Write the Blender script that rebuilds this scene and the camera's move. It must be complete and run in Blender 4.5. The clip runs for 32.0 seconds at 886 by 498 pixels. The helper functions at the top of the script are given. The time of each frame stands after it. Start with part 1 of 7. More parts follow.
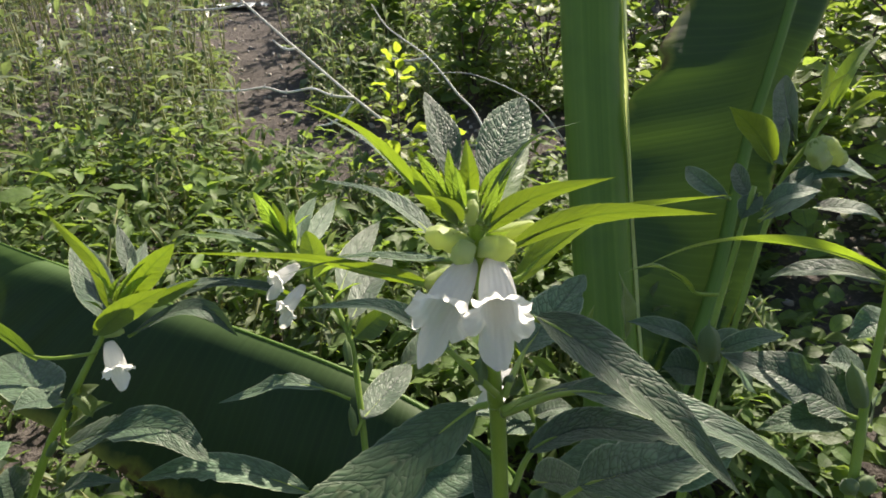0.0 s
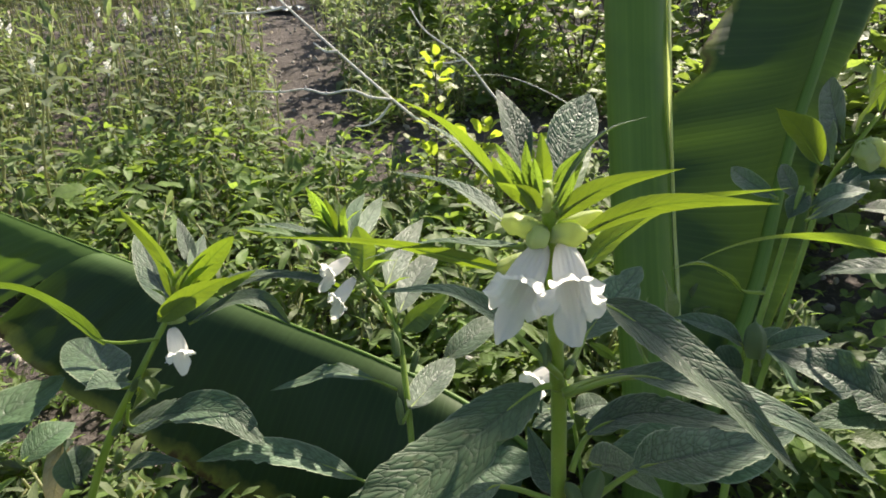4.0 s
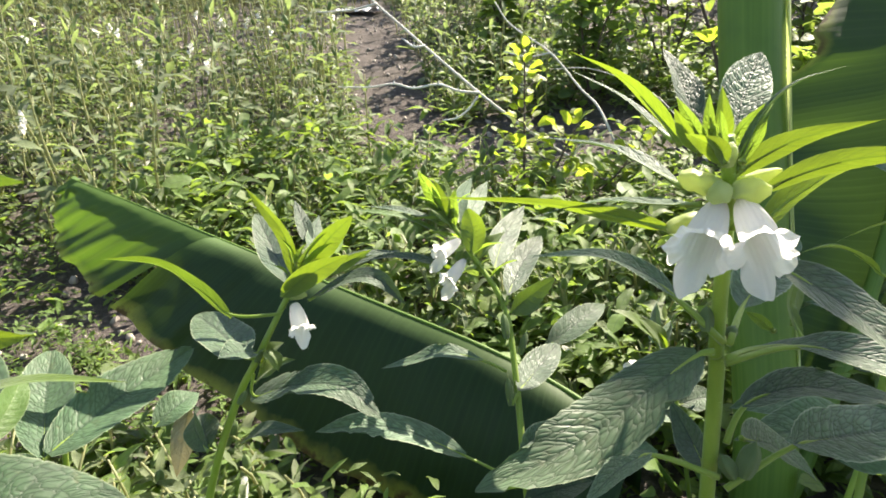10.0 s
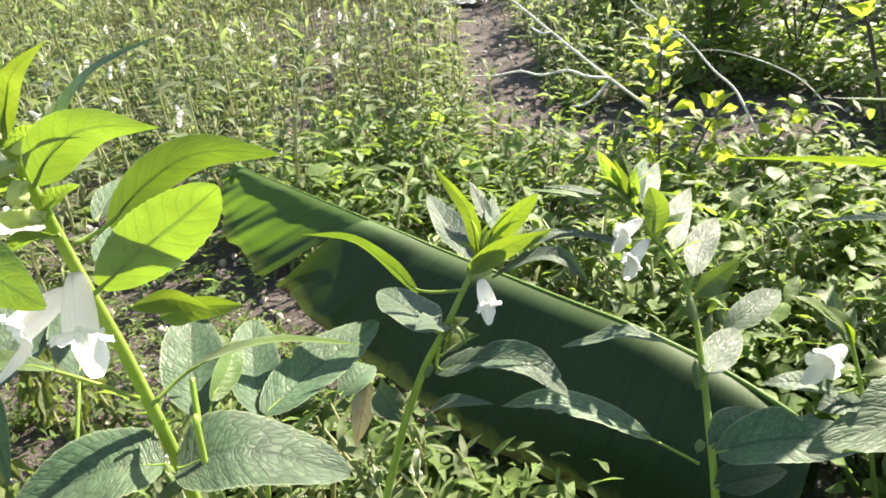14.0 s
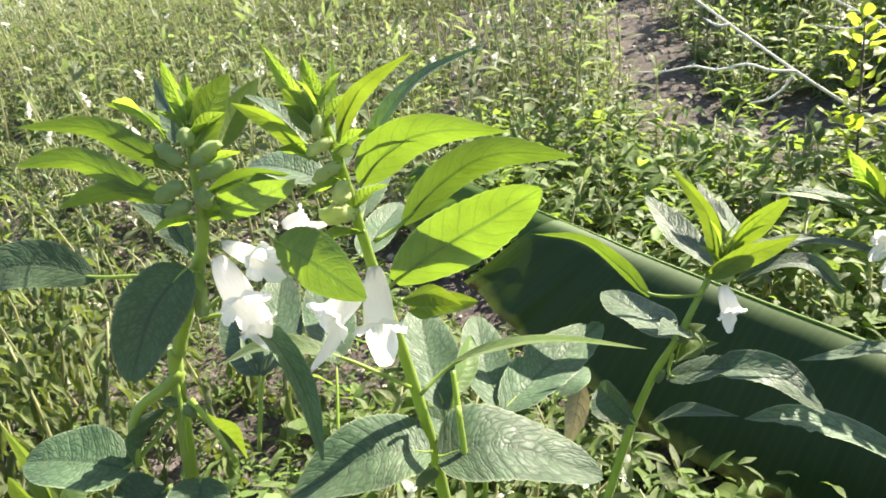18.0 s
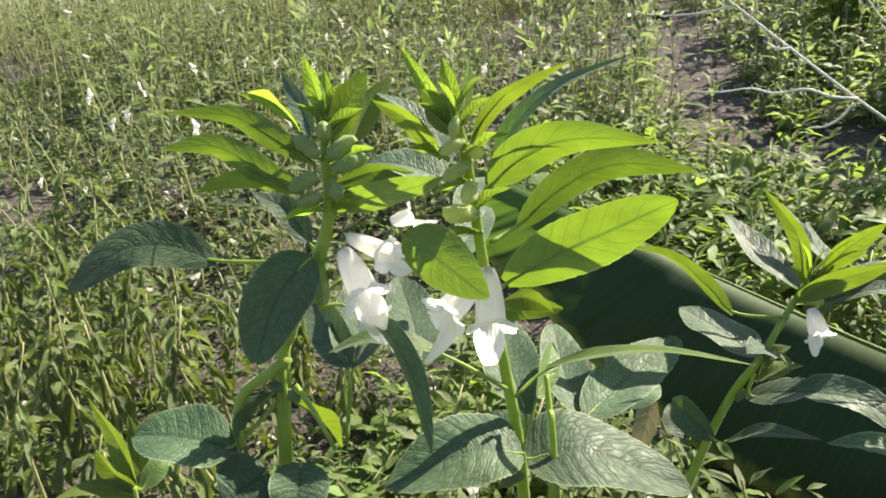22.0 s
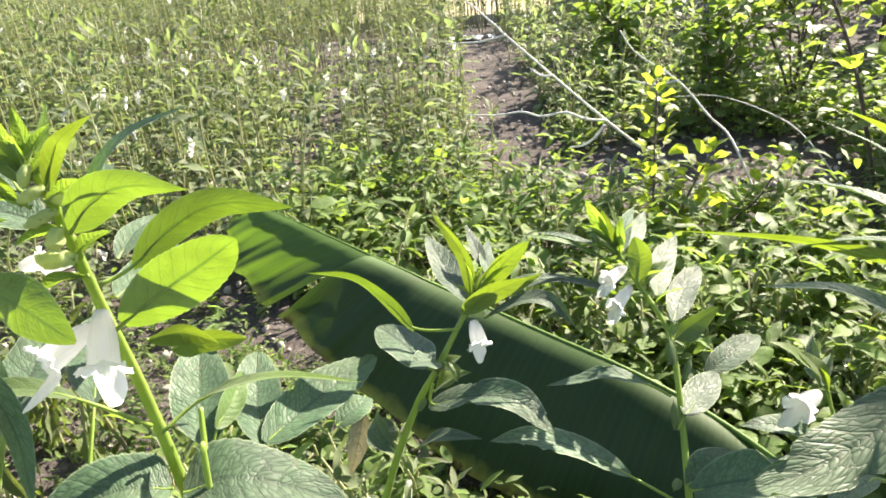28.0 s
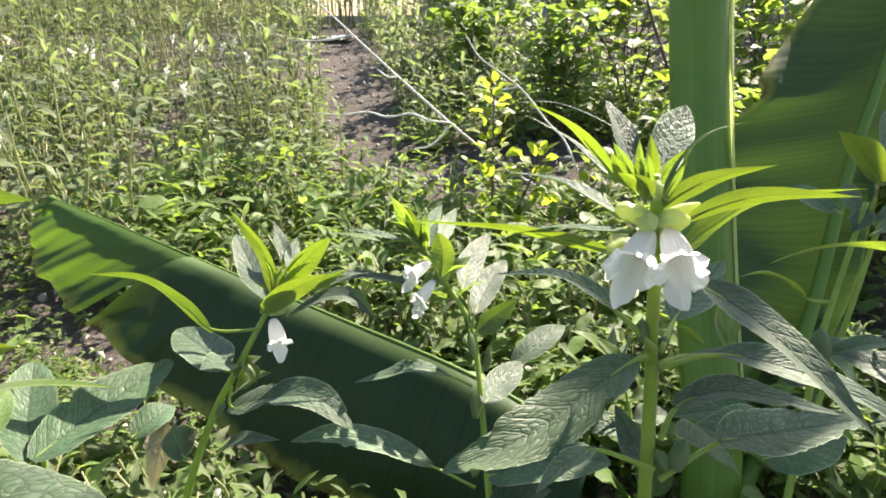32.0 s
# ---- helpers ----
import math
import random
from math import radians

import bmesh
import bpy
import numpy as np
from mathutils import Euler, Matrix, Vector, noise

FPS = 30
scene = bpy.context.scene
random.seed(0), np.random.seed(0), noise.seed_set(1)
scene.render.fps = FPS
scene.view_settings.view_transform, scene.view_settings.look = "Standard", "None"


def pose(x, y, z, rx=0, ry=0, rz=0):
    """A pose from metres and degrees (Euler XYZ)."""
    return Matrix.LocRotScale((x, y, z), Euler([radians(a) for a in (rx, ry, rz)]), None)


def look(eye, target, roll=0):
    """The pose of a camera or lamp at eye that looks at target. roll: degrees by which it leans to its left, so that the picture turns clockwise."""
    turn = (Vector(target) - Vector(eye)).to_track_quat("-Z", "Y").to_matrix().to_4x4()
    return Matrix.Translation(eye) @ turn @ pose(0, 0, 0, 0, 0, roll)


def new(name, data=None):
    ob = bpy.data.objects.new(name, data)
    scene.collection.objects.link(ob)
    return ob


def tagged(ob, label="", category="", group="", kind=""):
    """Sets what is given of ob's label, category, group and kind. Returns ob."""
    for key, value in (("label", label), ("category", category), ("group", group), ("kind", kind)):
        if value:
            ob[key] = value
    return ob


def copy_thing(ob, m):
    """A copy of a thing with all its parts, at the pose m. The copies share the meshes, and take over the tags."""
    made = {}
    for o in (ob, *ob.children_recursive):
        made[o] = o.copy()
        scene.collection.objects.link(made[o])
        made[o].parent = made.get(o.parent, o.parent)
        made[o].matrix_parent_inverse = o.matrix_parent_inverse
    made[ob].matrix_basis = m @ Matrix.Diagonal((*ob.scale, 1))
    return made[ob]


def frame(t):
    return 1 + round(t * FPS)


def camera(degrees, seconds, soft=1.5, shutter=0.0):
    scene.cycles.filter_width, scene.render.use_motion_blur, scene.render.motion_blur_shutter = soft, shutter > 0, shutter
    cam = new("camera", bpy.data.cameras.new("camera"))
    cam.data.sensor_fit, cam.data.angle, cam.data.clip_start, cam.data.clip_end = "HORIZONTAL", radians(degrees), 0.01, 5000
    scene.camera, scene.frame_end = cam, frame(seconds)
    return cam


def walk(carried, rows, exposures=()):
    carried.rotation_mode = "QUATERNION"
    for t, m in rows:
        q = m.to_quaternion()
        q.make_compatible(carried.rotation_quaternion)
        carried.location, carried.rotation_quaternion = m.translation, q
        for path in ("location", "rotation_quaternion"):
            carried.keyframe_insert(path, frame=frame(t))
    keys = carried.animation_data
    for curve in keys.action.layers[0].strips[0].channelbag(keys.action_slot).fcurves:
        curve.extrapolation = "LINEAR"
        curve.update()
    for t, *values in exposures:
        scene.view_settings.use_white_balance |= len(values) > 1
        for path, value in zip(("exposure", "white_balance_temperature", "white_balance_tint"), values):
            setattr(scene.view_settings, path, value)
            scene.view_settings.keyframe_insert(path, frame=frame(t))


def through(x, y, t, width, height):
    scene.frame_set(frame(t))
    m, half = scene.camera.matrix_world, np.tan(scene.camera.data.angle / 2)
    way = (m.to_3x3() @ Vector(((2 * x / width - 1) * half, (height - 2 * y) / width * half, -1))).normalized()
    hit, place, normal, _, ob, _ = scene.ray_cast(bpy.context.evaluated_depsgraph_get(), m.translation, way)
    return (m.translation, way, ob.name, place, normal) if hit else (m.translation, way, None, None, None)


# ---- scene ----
cam = camera(69.67, 32.0, soft=1.8)
PATH = [
    (0, (0.0335, 0.04094, 0.39654), (-0.0428, 1.88142, -0.38243), -0.61),
    (0.5, (0.03077, 0.03898, 0.39564), (-0.06182, 1.87888, -0.38294), -0.66),
    (1, (0.02764, 0.03589, 0.39577), (-0.07145, 1.8767, -0.37986), -0.32),
    (1.5, (0.02705, 0.03606, 0.39738), (-0.07946, 1.87812, -0.37428), -0.20),
    (2, (0.0272, 0.03698, 0.39635), (-0.08378, 1.87602, -0.38185), -0.39),
    (2.5, (0.02842, 0.0346, 0.3963), (-0.09201, 1.87236, -0.38353), -0.47),
    (3, (0.02788, 0.03125, 0.39822), (-0.10299, 1.8715, -0.37403), -0.80),
    (3.5, (0.02468, 0.02794, 0.39737), (-0.12026, 1.86791, -0.37302), -0.83),
    (5.5, (0.00739, 0.0266, 0.3947), (-0.24001, 1.85828, -0.36932), -1.77),
    (6, (0.00197, 0.02501, 0.39301), (-0.28679, 1.84711, -0.37935), -2.31),
    (6.5, (-0.00296, 0.02302, 0.39327), (-0.30993, 1.84352, -0.37584), -2.44),
    (7, (-0.00656, 0.02092, 0.392), (-0.34801, 1.8388, -0.36873), -2.61),
    (7.5, (-0.00802, 0.02004, 0.38752), (-0.32318, 1.83758, -0.38527), -1.70),
    (8, (-0.0062, 0.0186, 0.38751), (-0.32536, 1.838, -0.37923), -2.33),
    (8.5, (-0.00785, 0.01987, 0.38803), (-0.3198, 1.83908, -0.38213), -2.05),
    (9, (-0.00669, 0.01886, 0.38761), (-0.35061, 1.83195, -0.38338), -2.62),
    (9.5, (-0.00544, 0.01787, 0.38784), (-0.3647, 1.83161, -0.37459), -2.65),
    (10, (-0.00819, 0.01631, 0.38684), (-0.38063, 1.82713, -0.37619), -2.64),
    (10.5, (-0.01251, 0.01438, 0.38572), (-0.41704, 1.81685, -0.38071), -3.22),
    (11, (-0.01779, 0.01091, 0.38509), (-0.45419, 1.80573, -0.38183), -4.12),
    (11.5, (-0.02615, 0.00876, 0.38332), (-0.49508, 1.79611, -0.38186), -4.67),
    (12, (-0.0316, 0.00752, 0.38185), (-0.52832, 1.78455, -0.38978), -4.79),
    (12.5, (-0.03943, 0.00382, 0.38183), (-0.57284, 1.77352, -0.38215), -4.80),
    (13, (-0.04545, 0.00245, 0.38199), (-0.60459, 1.76317, -0.38432), -4.93),
    (13.5, (-0.05593, -0.00287, 0.382), (-0.64761, 1.74607, -0.38684), -4.67),
    (14, (-0.06924, -0.00616, 0.382), (-0.70982, 1.72834, -0.38033), -5.37),
    (14.5, (-0.08064, -0.00991, 0.38265), (-0.76109, 1.70649, -0.38608), -5.58),
    (16.5, (-0.11197, -0.02477, 0.38724), (-0.94479, 1.63432, -0.35695), -6.51),
    (17, (-0.12209, -0.029, 0.38786), (-1.00534, 1.60533, -0.35298), -7.07),
    (17.5, (-0.12988, -0.0329, 0.391), (-1.05491, 1.5819, -0.34163), -7.64),
    (18, (-0.14098, -0.03785, 0.39265), (-1.10966, 1.55234, -0.33737), -7.93),
    (18.5, (-0.14825, -0.04054, 0.39224), (-1.15502, 1.53094, -0.32669), -8.33),
    (19, (-0.15822, -0.04763, 0.39572), (-1.19159, 1.50833, -0.31921), -7.96),
    (19.5, (-0.16624, -0.05419, 0.39661), (-1.21307, 1.49619, -0.31083), -6.76),
    (20, (-0.17152, -0.05863, 0.39724), (-1.21646, 1.49165, -0.3132), -5.81),
    (20.5, (-0.17314, -0.06158, 0.39654), (-1.21246, 1.48881, -0.32186), -5.52),
    (21, (-0.17708, -0.06657, 0.3971), (-1.19434, 1.50236, -0.31257), -4.67),
    (21.5, (-0.17744, -0.06767, 0.39778), (-1.21078, 1.49373, -0.30524), -5.35),
    (22, (-0.17764, -0.06704, 0.3972), (-1.1996, 1.5023, -0.30478), -5.04),
    (22.5, (-0.17966, -0.06672, 0.39631), (-1.21145, 1.49266, -0.31342), -5.06),
    (23, (-0.17724, -0.06498, 0.39779), (-1.20488, 1.50363, -0.29749), -5.05),
    (23.5, (-0.17387, -0.06148, 0.39681), (-1.19177, 1.51116, -0.30366), -5.38),
    (24, (-0.16885, -0.05191, 0.39883), (-1.16802, 1.52978, -0.30823), -5.55),
    (24.5, (-0.16235, -0.0422, 0.39528), (-1.13699, 1.54939, -0.32369), -5.65),
    (25, (-0.15453, -0.02834, 0.3912), (-1.06791, 1.59137, -0.3452), -5.06),
    (25.5, (-0.14326, -0.0139, 0.388), (-0.98616, 1.64601, -0.34291), -5.22),
    (27.5, (-0.08281, -0.02687, 0.39771), (-0.82071, 1.69389, -0.3055), -4.80),
    (28, (-0.05642, -0.02615, 0.40245), (-0.70713, 1.73725, -0.28091), -3.86),
    (28.5, (-0.04643, -0.02532, 0.40065), (-0.65264, 1.75789, -0.27214), -3.08),
    (29, (-0.03246, -0.02068, 0.39593), (-0.53813, 1.79503, -0.27306), -1.87),
    (29.5, (-0.0197, -0.01566, 0.39526), (-0.4201, 1.82494, -0.27694), -0.94),
    (30, (-0.01697, -0.01691, 0.39904), (-0.37767, 1.83623, -0.26107), -0.74),
    (30.5, (-0.01598, -0.01982, 0.39976), (-0.3546, 1.83424, -0.26942), -0.6),
    (31, (-0.01102, -0.01934, 0.3983), (-0.31876, 1.83343, -0.28911), -0.42),
    (31.5, (-0.00839, -0.01795, 0.3968), (-0.31793, 1.83546, -0.28807), -0.73),
    (32, (-0.00419, -0.0138, 0.39585), (-0.28298, 1.8428, -0.29359), -0.53),
]
EXPOSURES = [(t, e, 7250, 11.5 if t < 26 else 13.5) for t, e in ((0, 1.15), (3.5, 1.22), (5.5, 1.65), (7, 1.73), (10, 1.87), (13, 2.0), (14.5, 2.07), (17, 2.2), (19, 1.72), (23, 1.56), (25, 1.68), (27.5, 2.07), (29, 2.1), (32, 1.93))]
walk(cam, [(t, look(eye, target, roll)) for t, eye, target, roll in PATH], EXPOSURES)

# ---- light ----
SUN_AZ, SUN_EL = 29.0, 42.0      # degrees from straight ahead towards the right, and above the horizon
world = bpy.data.worlds.new("sky")
scene.world = world
world.use_nodes = True
wn = world.node_tree.nodes
sky = wn.new("ShaderNodeTexSky")
sky.sky_type, sky.sun_disc = "NISHITA", False
sky.sun_elevation, sky.sun_rotation = radians(SUN_EL), radians(SUN_AZ)
world.node_tree.links.new(sky.outputs[0], wn["Background"].inputs[0])
wn["Background"].inputs[1].default_value = 0.085
sun = new("sun", bpy.data.lights.new("sun", "SUN"))
sun.data.energy, sun.data.angle, sun.data.color = 5.0, radians(0.5), (1.0, 0.95, 0.86)
_az, _el = radians(SUN_AZ), radians(SUN_EL)
sun_way = Vector((math.sin(_az) * math.cos(_el), math.cos(_az) * math.cos(_el), math.sin(_el)))
sun.matrix_world = look(sun_way * 6, (0, 0, 0))


# ---- materials ----
def node(tree, kind, **values):
    n = tree.nodes.new("ShaderNode" + kind)
    for key, value in values.items():
        if key == "operation":
            n.operation = value
        elif key == "blend":
            n.data_type, n.blend_type = "RGBA", value
        elif key == "feature":
            n.feature = value
        else:
            n.inputs[key].default_value = value
    return n


def calc(tree, op, a, b=None):
    n = tree.nodes.new("ShaderNodeMath")
    n.operation = op
    for slot, v in ((0, a), (1, b)):
        if v is None:
            continue
        if isinstance(v, (int, float)):
            n.inputs[slot].default_value = v
        else:
            tree.links.new(v, n.inputs[slot])
    return n.outputs[0]


def ramp(tree, source, lo, hi, a=0.0, b=1.0):
    n = tree.nodes.new("ShaderNodeMapRange")
    tree.links.new(source, n.inputs[0])
    for slot, v in zip((1, 2, 3, 4), (lo, hi, a, b)):
        n.inputs[slot].default_value = v
    return n.outputs[0]


def mix(tree, fac, a, b, blend="MIX"):
    n = tree.nodes.new("ShaderNodeMix")
    n.data_type, n.blend_type = "RGBA", blend
    for slot, v in ((0, fac), (6, a), (7, b)):
        if isinstance(v, tuple):
            n.inputs[slot].default_value = (*v, 1) if len(v) == 3 else v
        elif isinstance(v, (int, float)):
            n.inputs[slot].default_value = v
        else:
            tree.links.new(v, n.inputs[slot])
    return n.outputs[2]


def grain(tree, scale, detail=4.0, coords=None, rough=0.55):
    n = node(tree, "TexNoise", Scale=scale, Detail=detail, Roughness=rough)
    if coords is None:
        coords = tree.nodes.new("ShaderNodeTexCoord").outputs["Object"]
    tree.links.new(coords, n.inputs["Vector"])
    return n.outputs["Fac"]


def finish(mat, colour, rough=0.5, height=None, strength=0.3, distance=0.001, through=None, thin=0.4, spec=0.5, sheen=0.0):
    """Links colour, relief and, for thin leaves, the light that comes through them."""
    tree = mat.node_tree
    bsdf, out = tree.nodes["Principled BSDF"], tree.nodes["Material Output"]
    if isinstance(colour, tuple):
        bsdf.inputs["Base Color"].default_value = (*colour, 1)
    else:
        tree.links.new(colour, bsdf.inputs["Base Color"])
    if isinstance(rough, (int, float)):
        bsdf.inputs["Roughness"].default_value = rough
    else:
        tree.links.new(rough, bsdf.inputs["Roughness"])
    bsdf.inputs["Specular IOR Level"].default_value = spec
    bsdf.inputs["Sheen Weight"].default_value = sheen
    if height is not None:
        bump = node(tree, "Bump", Strength=strength, Distance=distance)
        tree.links.new(height, bump.inputs["Height"])
        tree.links.new(bump.outputs[0], bsdf.inputs["Normal"])
    if through is not None:
        tr = tree.nodes.new("ShaderNodeBsdfTranslucent")
        if isinstance(through, tuple):
            tr.inputs[0].default_value = (*through, 1)
        else:
            tree.links.new(through, tr.inputs[0])
        if height is not None:
            tree.links.new(bump.outputs[0], tr.inputs["Normal"])
        m = tree.nodes.new("ShaderNodeMixShader")
        if isinstance(thin, (int, float)):
            m.inputs[0].default_value = thin
        else:
            tree.links.new(thin, m.inputs[0])
        tree.links.new(bsdf.outputs[0], m.inputs[1])
        tree.links.new(tr.outputs[0], m.inputs[2])
        tree.links.new(m.outputs[0], out.inputs[0])
    return mat


def blank(name):
    mat = bpy.data.materials.new(name)
    mat.use_nodes = True
    return mat


def leaf_material(name, top, vein, glow, thin=0.42, veins=9.0, slope=0.55, rough=0.42, relief=0.6, net=9.0, spots=0.0, island=False, vein_mix=0.45, netted=0.3, spec=0.45, sheen=0.25, rim_light=0.0):
    """A veined leaf: midrib, side veins that run forward to the margin, a fine net between them; light passes through it."""
    mat = blank(name)
    tree = mat.node_tree
    uv = tree.nodes.new("ShaderNodeTexCoord")
    sep = tree.nodes.new("ShaderNodeSeparateXYZ")
    tree.links.new(uv.outputs["UV"], sep.inputs[0])
    across = calc(tree, "ABSOLUTE", calc(tree, "MULTIPLY", calc(tree, "SUBTRACT", sep.outputs[0], 0.5), 2.0))
    wob = calc(tree, "MULTIPLY", calc(tree, "SUBTRACT", grain(tree, 60.0, 2.0), 0.5), 0.09)
    along = calc(tree, "ADD", calc(tree, "SUBTRACT", sep.outputs[1], calc(tree, "MULTIPLY", calc(tree, "POWER", across, 1.25), slope / 3.2)), wob)
    saw = calc(tree, "PINGPONG", calc(tree, "MULTIPLY", along, veins), 0.5)
    side = ramp(tree, saw, 0.0, 0.09, 1.0, 0.0)
    mid = ramp(tree, across, 0.03, 0.1, 1.0, 0.0)
    v = calc(tree, "MAXIMUM", mid, calc(tree, "MULTIPLY", side, 0.75))
    cells = node(tree, "TexVoronoi", Scale=1.0)
    cells.feature = "DISTANCE_TO_EDGE"
    grid = tree.nodes.new("ShaderNodeCombineXYZ")
    tree.links.new(calc(tree, "MULTIPLY", sep.outputs[0], 0.9 * net), grid.inputs[0])
    tree.links.new(calc(tree, "MULTIPLY", along, net * veins * 0.26), grid.inputs[1])
    tree.links.new(grid.outputs[0], cells.inputs["Vector"])
    fine = calc(tree, "POWER", ramp(tree, cells.outputs["Distance"], 0.0, 0.4), 0.45)
    info = tree.nodes.new("ShaderNodeNewGeometry").outputs["Random Per Island"] if island else tree.nodes.new("ShaderNodeObjectInfo").outputs["Random"]
    vary = ramp(tree, info, 0.0, 1.0, 0.68, 1.32)
    blotch = ramp(tree, grain(tree, 38.0, 3.0), 0.3, 0.7, 0.78, 1.2)
    tone = calc(tree, "MULTIPLY", vary, blotch)
    gap = ramp(tree, cells.outputs["Distance"], 0.03, 0.2, 1.0, 0.0)
    base = mix(tree, calc(tree, "MAXIMUM", calc(tree, "MULTIPLY", v, vein_mix), calc(tree, "MULTIPLY", gap, netted)), top, vein)
    # Pale downy margin, brightened to paint the sunlit edge of the leaf.
    if rim_light:
        base = mix(tree, ramp(tree, across, 0.93, 0.985, 0.0, rim_light), base, (0.42, 0.48, 0.3))
    shade = tree.nodes.new("ShaderNodeCombineColor")
    for slot in range(3):
        tree.links.new(tone, shade.inputs[slot])
    base = mix(tree, 1.0, base, shade.outputs[0], "MULTIPLY")
    dull = ramp(tree, grain(tree, 9.0, 3.0), 0.45, 0.75)
    base = mix(tree, calc(tree, "MULTIPLY", dull, 0.3), base, (top[0] * 1.7 + 0.02, top[1] * 1.25, top[2] * 0.9))
    if spots:
        base = mix(tree, calc(tree, "MULTIPLY", ramp(tree, grain(tree, 120.0, 5.0), 0.62, 0.7), spots), base, (0.22, 0.17, 0.08))
    lit = mix(tree, calc(tree, "MAXIMUM", calc(tree, "MULTIPLY", v, 0.85), calc(tree, "MULTIPLY", gap, 0.16)), glow, (glow[0] * 0.4, glow[1] * 0.5, glow[2] * 0.6))
    lit = mix(tree, 1.0, lit, shade.outputs[0], "MULTIPLY")
    dome = calc(tree, "POWER", ramp(tree, saw, 0.0, 0.5), 0.5)
    puff = calc(tree, "ADD", calc(tree, "MULTIPLY", dome, 0.3), calc(tree, "MULTIPLY", grain(tree, 130.0, 3.0), 0.12))
    height = calc(tree, "ADD", calc(tree, "ADD", puff, calc(tree, "MULTIPLY", calc(tree, "ADD", calc(tree, "MULTIPLY", fine, 1.1), calc(tree, "MULTIPLY", grain(tree, 420.0, 3.0), 0.15)), 0.55)), calc(tree, "MULTIPLY", mid, -0.5))
    wear = ramp(tree, grain(tree, 90.0, 3.0), 0.3, 0.7, rough - 0.08, rough + 0.14)
    return finish(mat, base, wear, calc(tree, "SUBTRACT", height, calc(tree, "MULTIPLY", side, 0.35)), relief, 0.0012, lit, thin, spec=spec, sheen=sheen)


LEAF = leaf_material("sesame_leaf", (0.074, 0.134, 0.07), (0.008, 0.022, 0.010), (0.17, 0.32, 0.03), 0.16, rough=0.52, relief=0.5, net=10.0, vein_mix=0.75, netted=0.6, rim_light=0.6, sheen=0.12, spec=0.45)
# Young leaves and any leaf lit from behind: the glow is in the colour.
LEAF_YOUNG_BACKLIT = leaf_material("sesame_leaf_young_backlit", (0.085, 0.15, 0.022), (0.2, 0.29, 0.06), (0.24, 0.345, 0.02), 0.44, rough=0.45, relief=0.25, net=10.0, rim_light=0.4)
# Dimmer copy of the one above: shade put into colour of overbright leaves.
LEAF_BACKLIT_DIM = leaf_material("sesame_leaf_backlit_dim", (0.07, 0.135, 0.035), (0.16, 0.24, 0.07), (0.18, 0.29, 0.016), 0.4, rough=0.46, relief=0.25, net=10.0, rim_light=0.4)
# Paler shoot-tip leaf, brightened so self-shaded crowns still seem to glow.
LEAF_TIP_BRIGHTENED = leaf_material("sesame_leaf_tip_brightened", (0.12, 0.2, 0.03), (0.24, 0.32, 0.08), (0.36, 0.55, 0.05), 0.62, rough=0.45, relief=0.8, net=10.0, rim_light=0.5)
LEAF_OLD = leaf_material("sesame_leaf_old", (0.056, 0.11, 0.052), (0.010, 0.028, 0.010), (0.13, 0.25, 0.025), 0.2, rough=0.55, relief=0.42, spots=0.15, net=10.0, vein_mix=0.65, netted=0.55, spec=0.4, rim_light=0.3, sheen=0.1)
LEAF_FIELD = leaf_material("field_leaf", (0.13, 0.17, 0.09), (0.18, 0.21, 0.12), (0.28, 0.37, 0.11), 0.44, veins=5.0, rough=0.5, relief=0.25, spec=0.25, sheen=0.1)
LEAF_WEED = leaf_material("weed_leaf", (0.10, 0.17, 0.045), (0.16, 0.22, 0.08), (0.29, 0.42, 0.06), 0.45, veins=4.0, rough=0.5, relief=0.25, island=True, spec=0.3, sheen=0.08)
LEAF_SHRUB = leaf_material("shrub_leaf", (0.12, 0.19, 0.045), (0.18, 0.24, 0.07), (0.34, 0.46, 0.07), 0.48, veins=4.0, rough=0.45, relief=0.3, island=True, spec=0.35, sheen=0.1)
LEAF_YELLOW = leaf_material("yellow_shrub_leaf", (0.15, 0.2, 0.02), (0.24, 0.28, 0.05), (0.48, 0.62, 0.05), 0.55, veins=4.0, rough=0.36, relief=0.3)
LEAF_CURLED = leaf_material("wilted_leaf", (0.08, 0.125, 0.03), (0.2, 0.22, 0.09), (0.25, 0.32, 0.05), 0.36, veins=6.0, rough=0.5, relief=0.6, spots=0.6)
LEAF_DRY = leaf_material("dry_leaf", (0.33, 0.31, 0.22), (0.25, 0.2, 0.1), (0.4, 0.33, 0.14), 0.25, veins=6.0, rough=0.7, relief=0.5, island=True)


def stalk_material(name, low, high, rough=0.45, thin=0.3):
    mat = blank(name)
    tree = mat.node_tree
    c = mix(tree, ramp(tree, grain(tree, 45.0, 3.0), 0.35, 0.65), low, high)
    info = tree.nodes.new("ShaderNodeObjectInfo").outputs["Random"]
    c = mix(tree, calc(tree, "MULTIPLY", info, 0.3), c, (low[0] * 0.6, low[1] * 0.6, low[2] * 0.6))
    return finish(mat, c, rough, grain(tree, 700.0, 3.0), 0.35, 0.0006, (high[0] * 1.4, high[1] * 1.4, high[2]), thin, sheen=0.2)


STALK = stalk_material("green_stalk", (0.19, 0.30, 0.03), (0.28, 0.39, 0.06))
STALK_FIELD = stalk_material("field_stalk", (0.24, 0.27, 0.12), (0.38, 0.38, 0.2))
POD = stalk_material("green_pod", (0.09, 0.15, 0.045), (0.17, 0.24, 0.09), 0.6)
BUD = stalk_material("pale_bud", (0.38, 0.46, 0.18), (0.56, 0.62, 0.32), 0.5, 0.5)
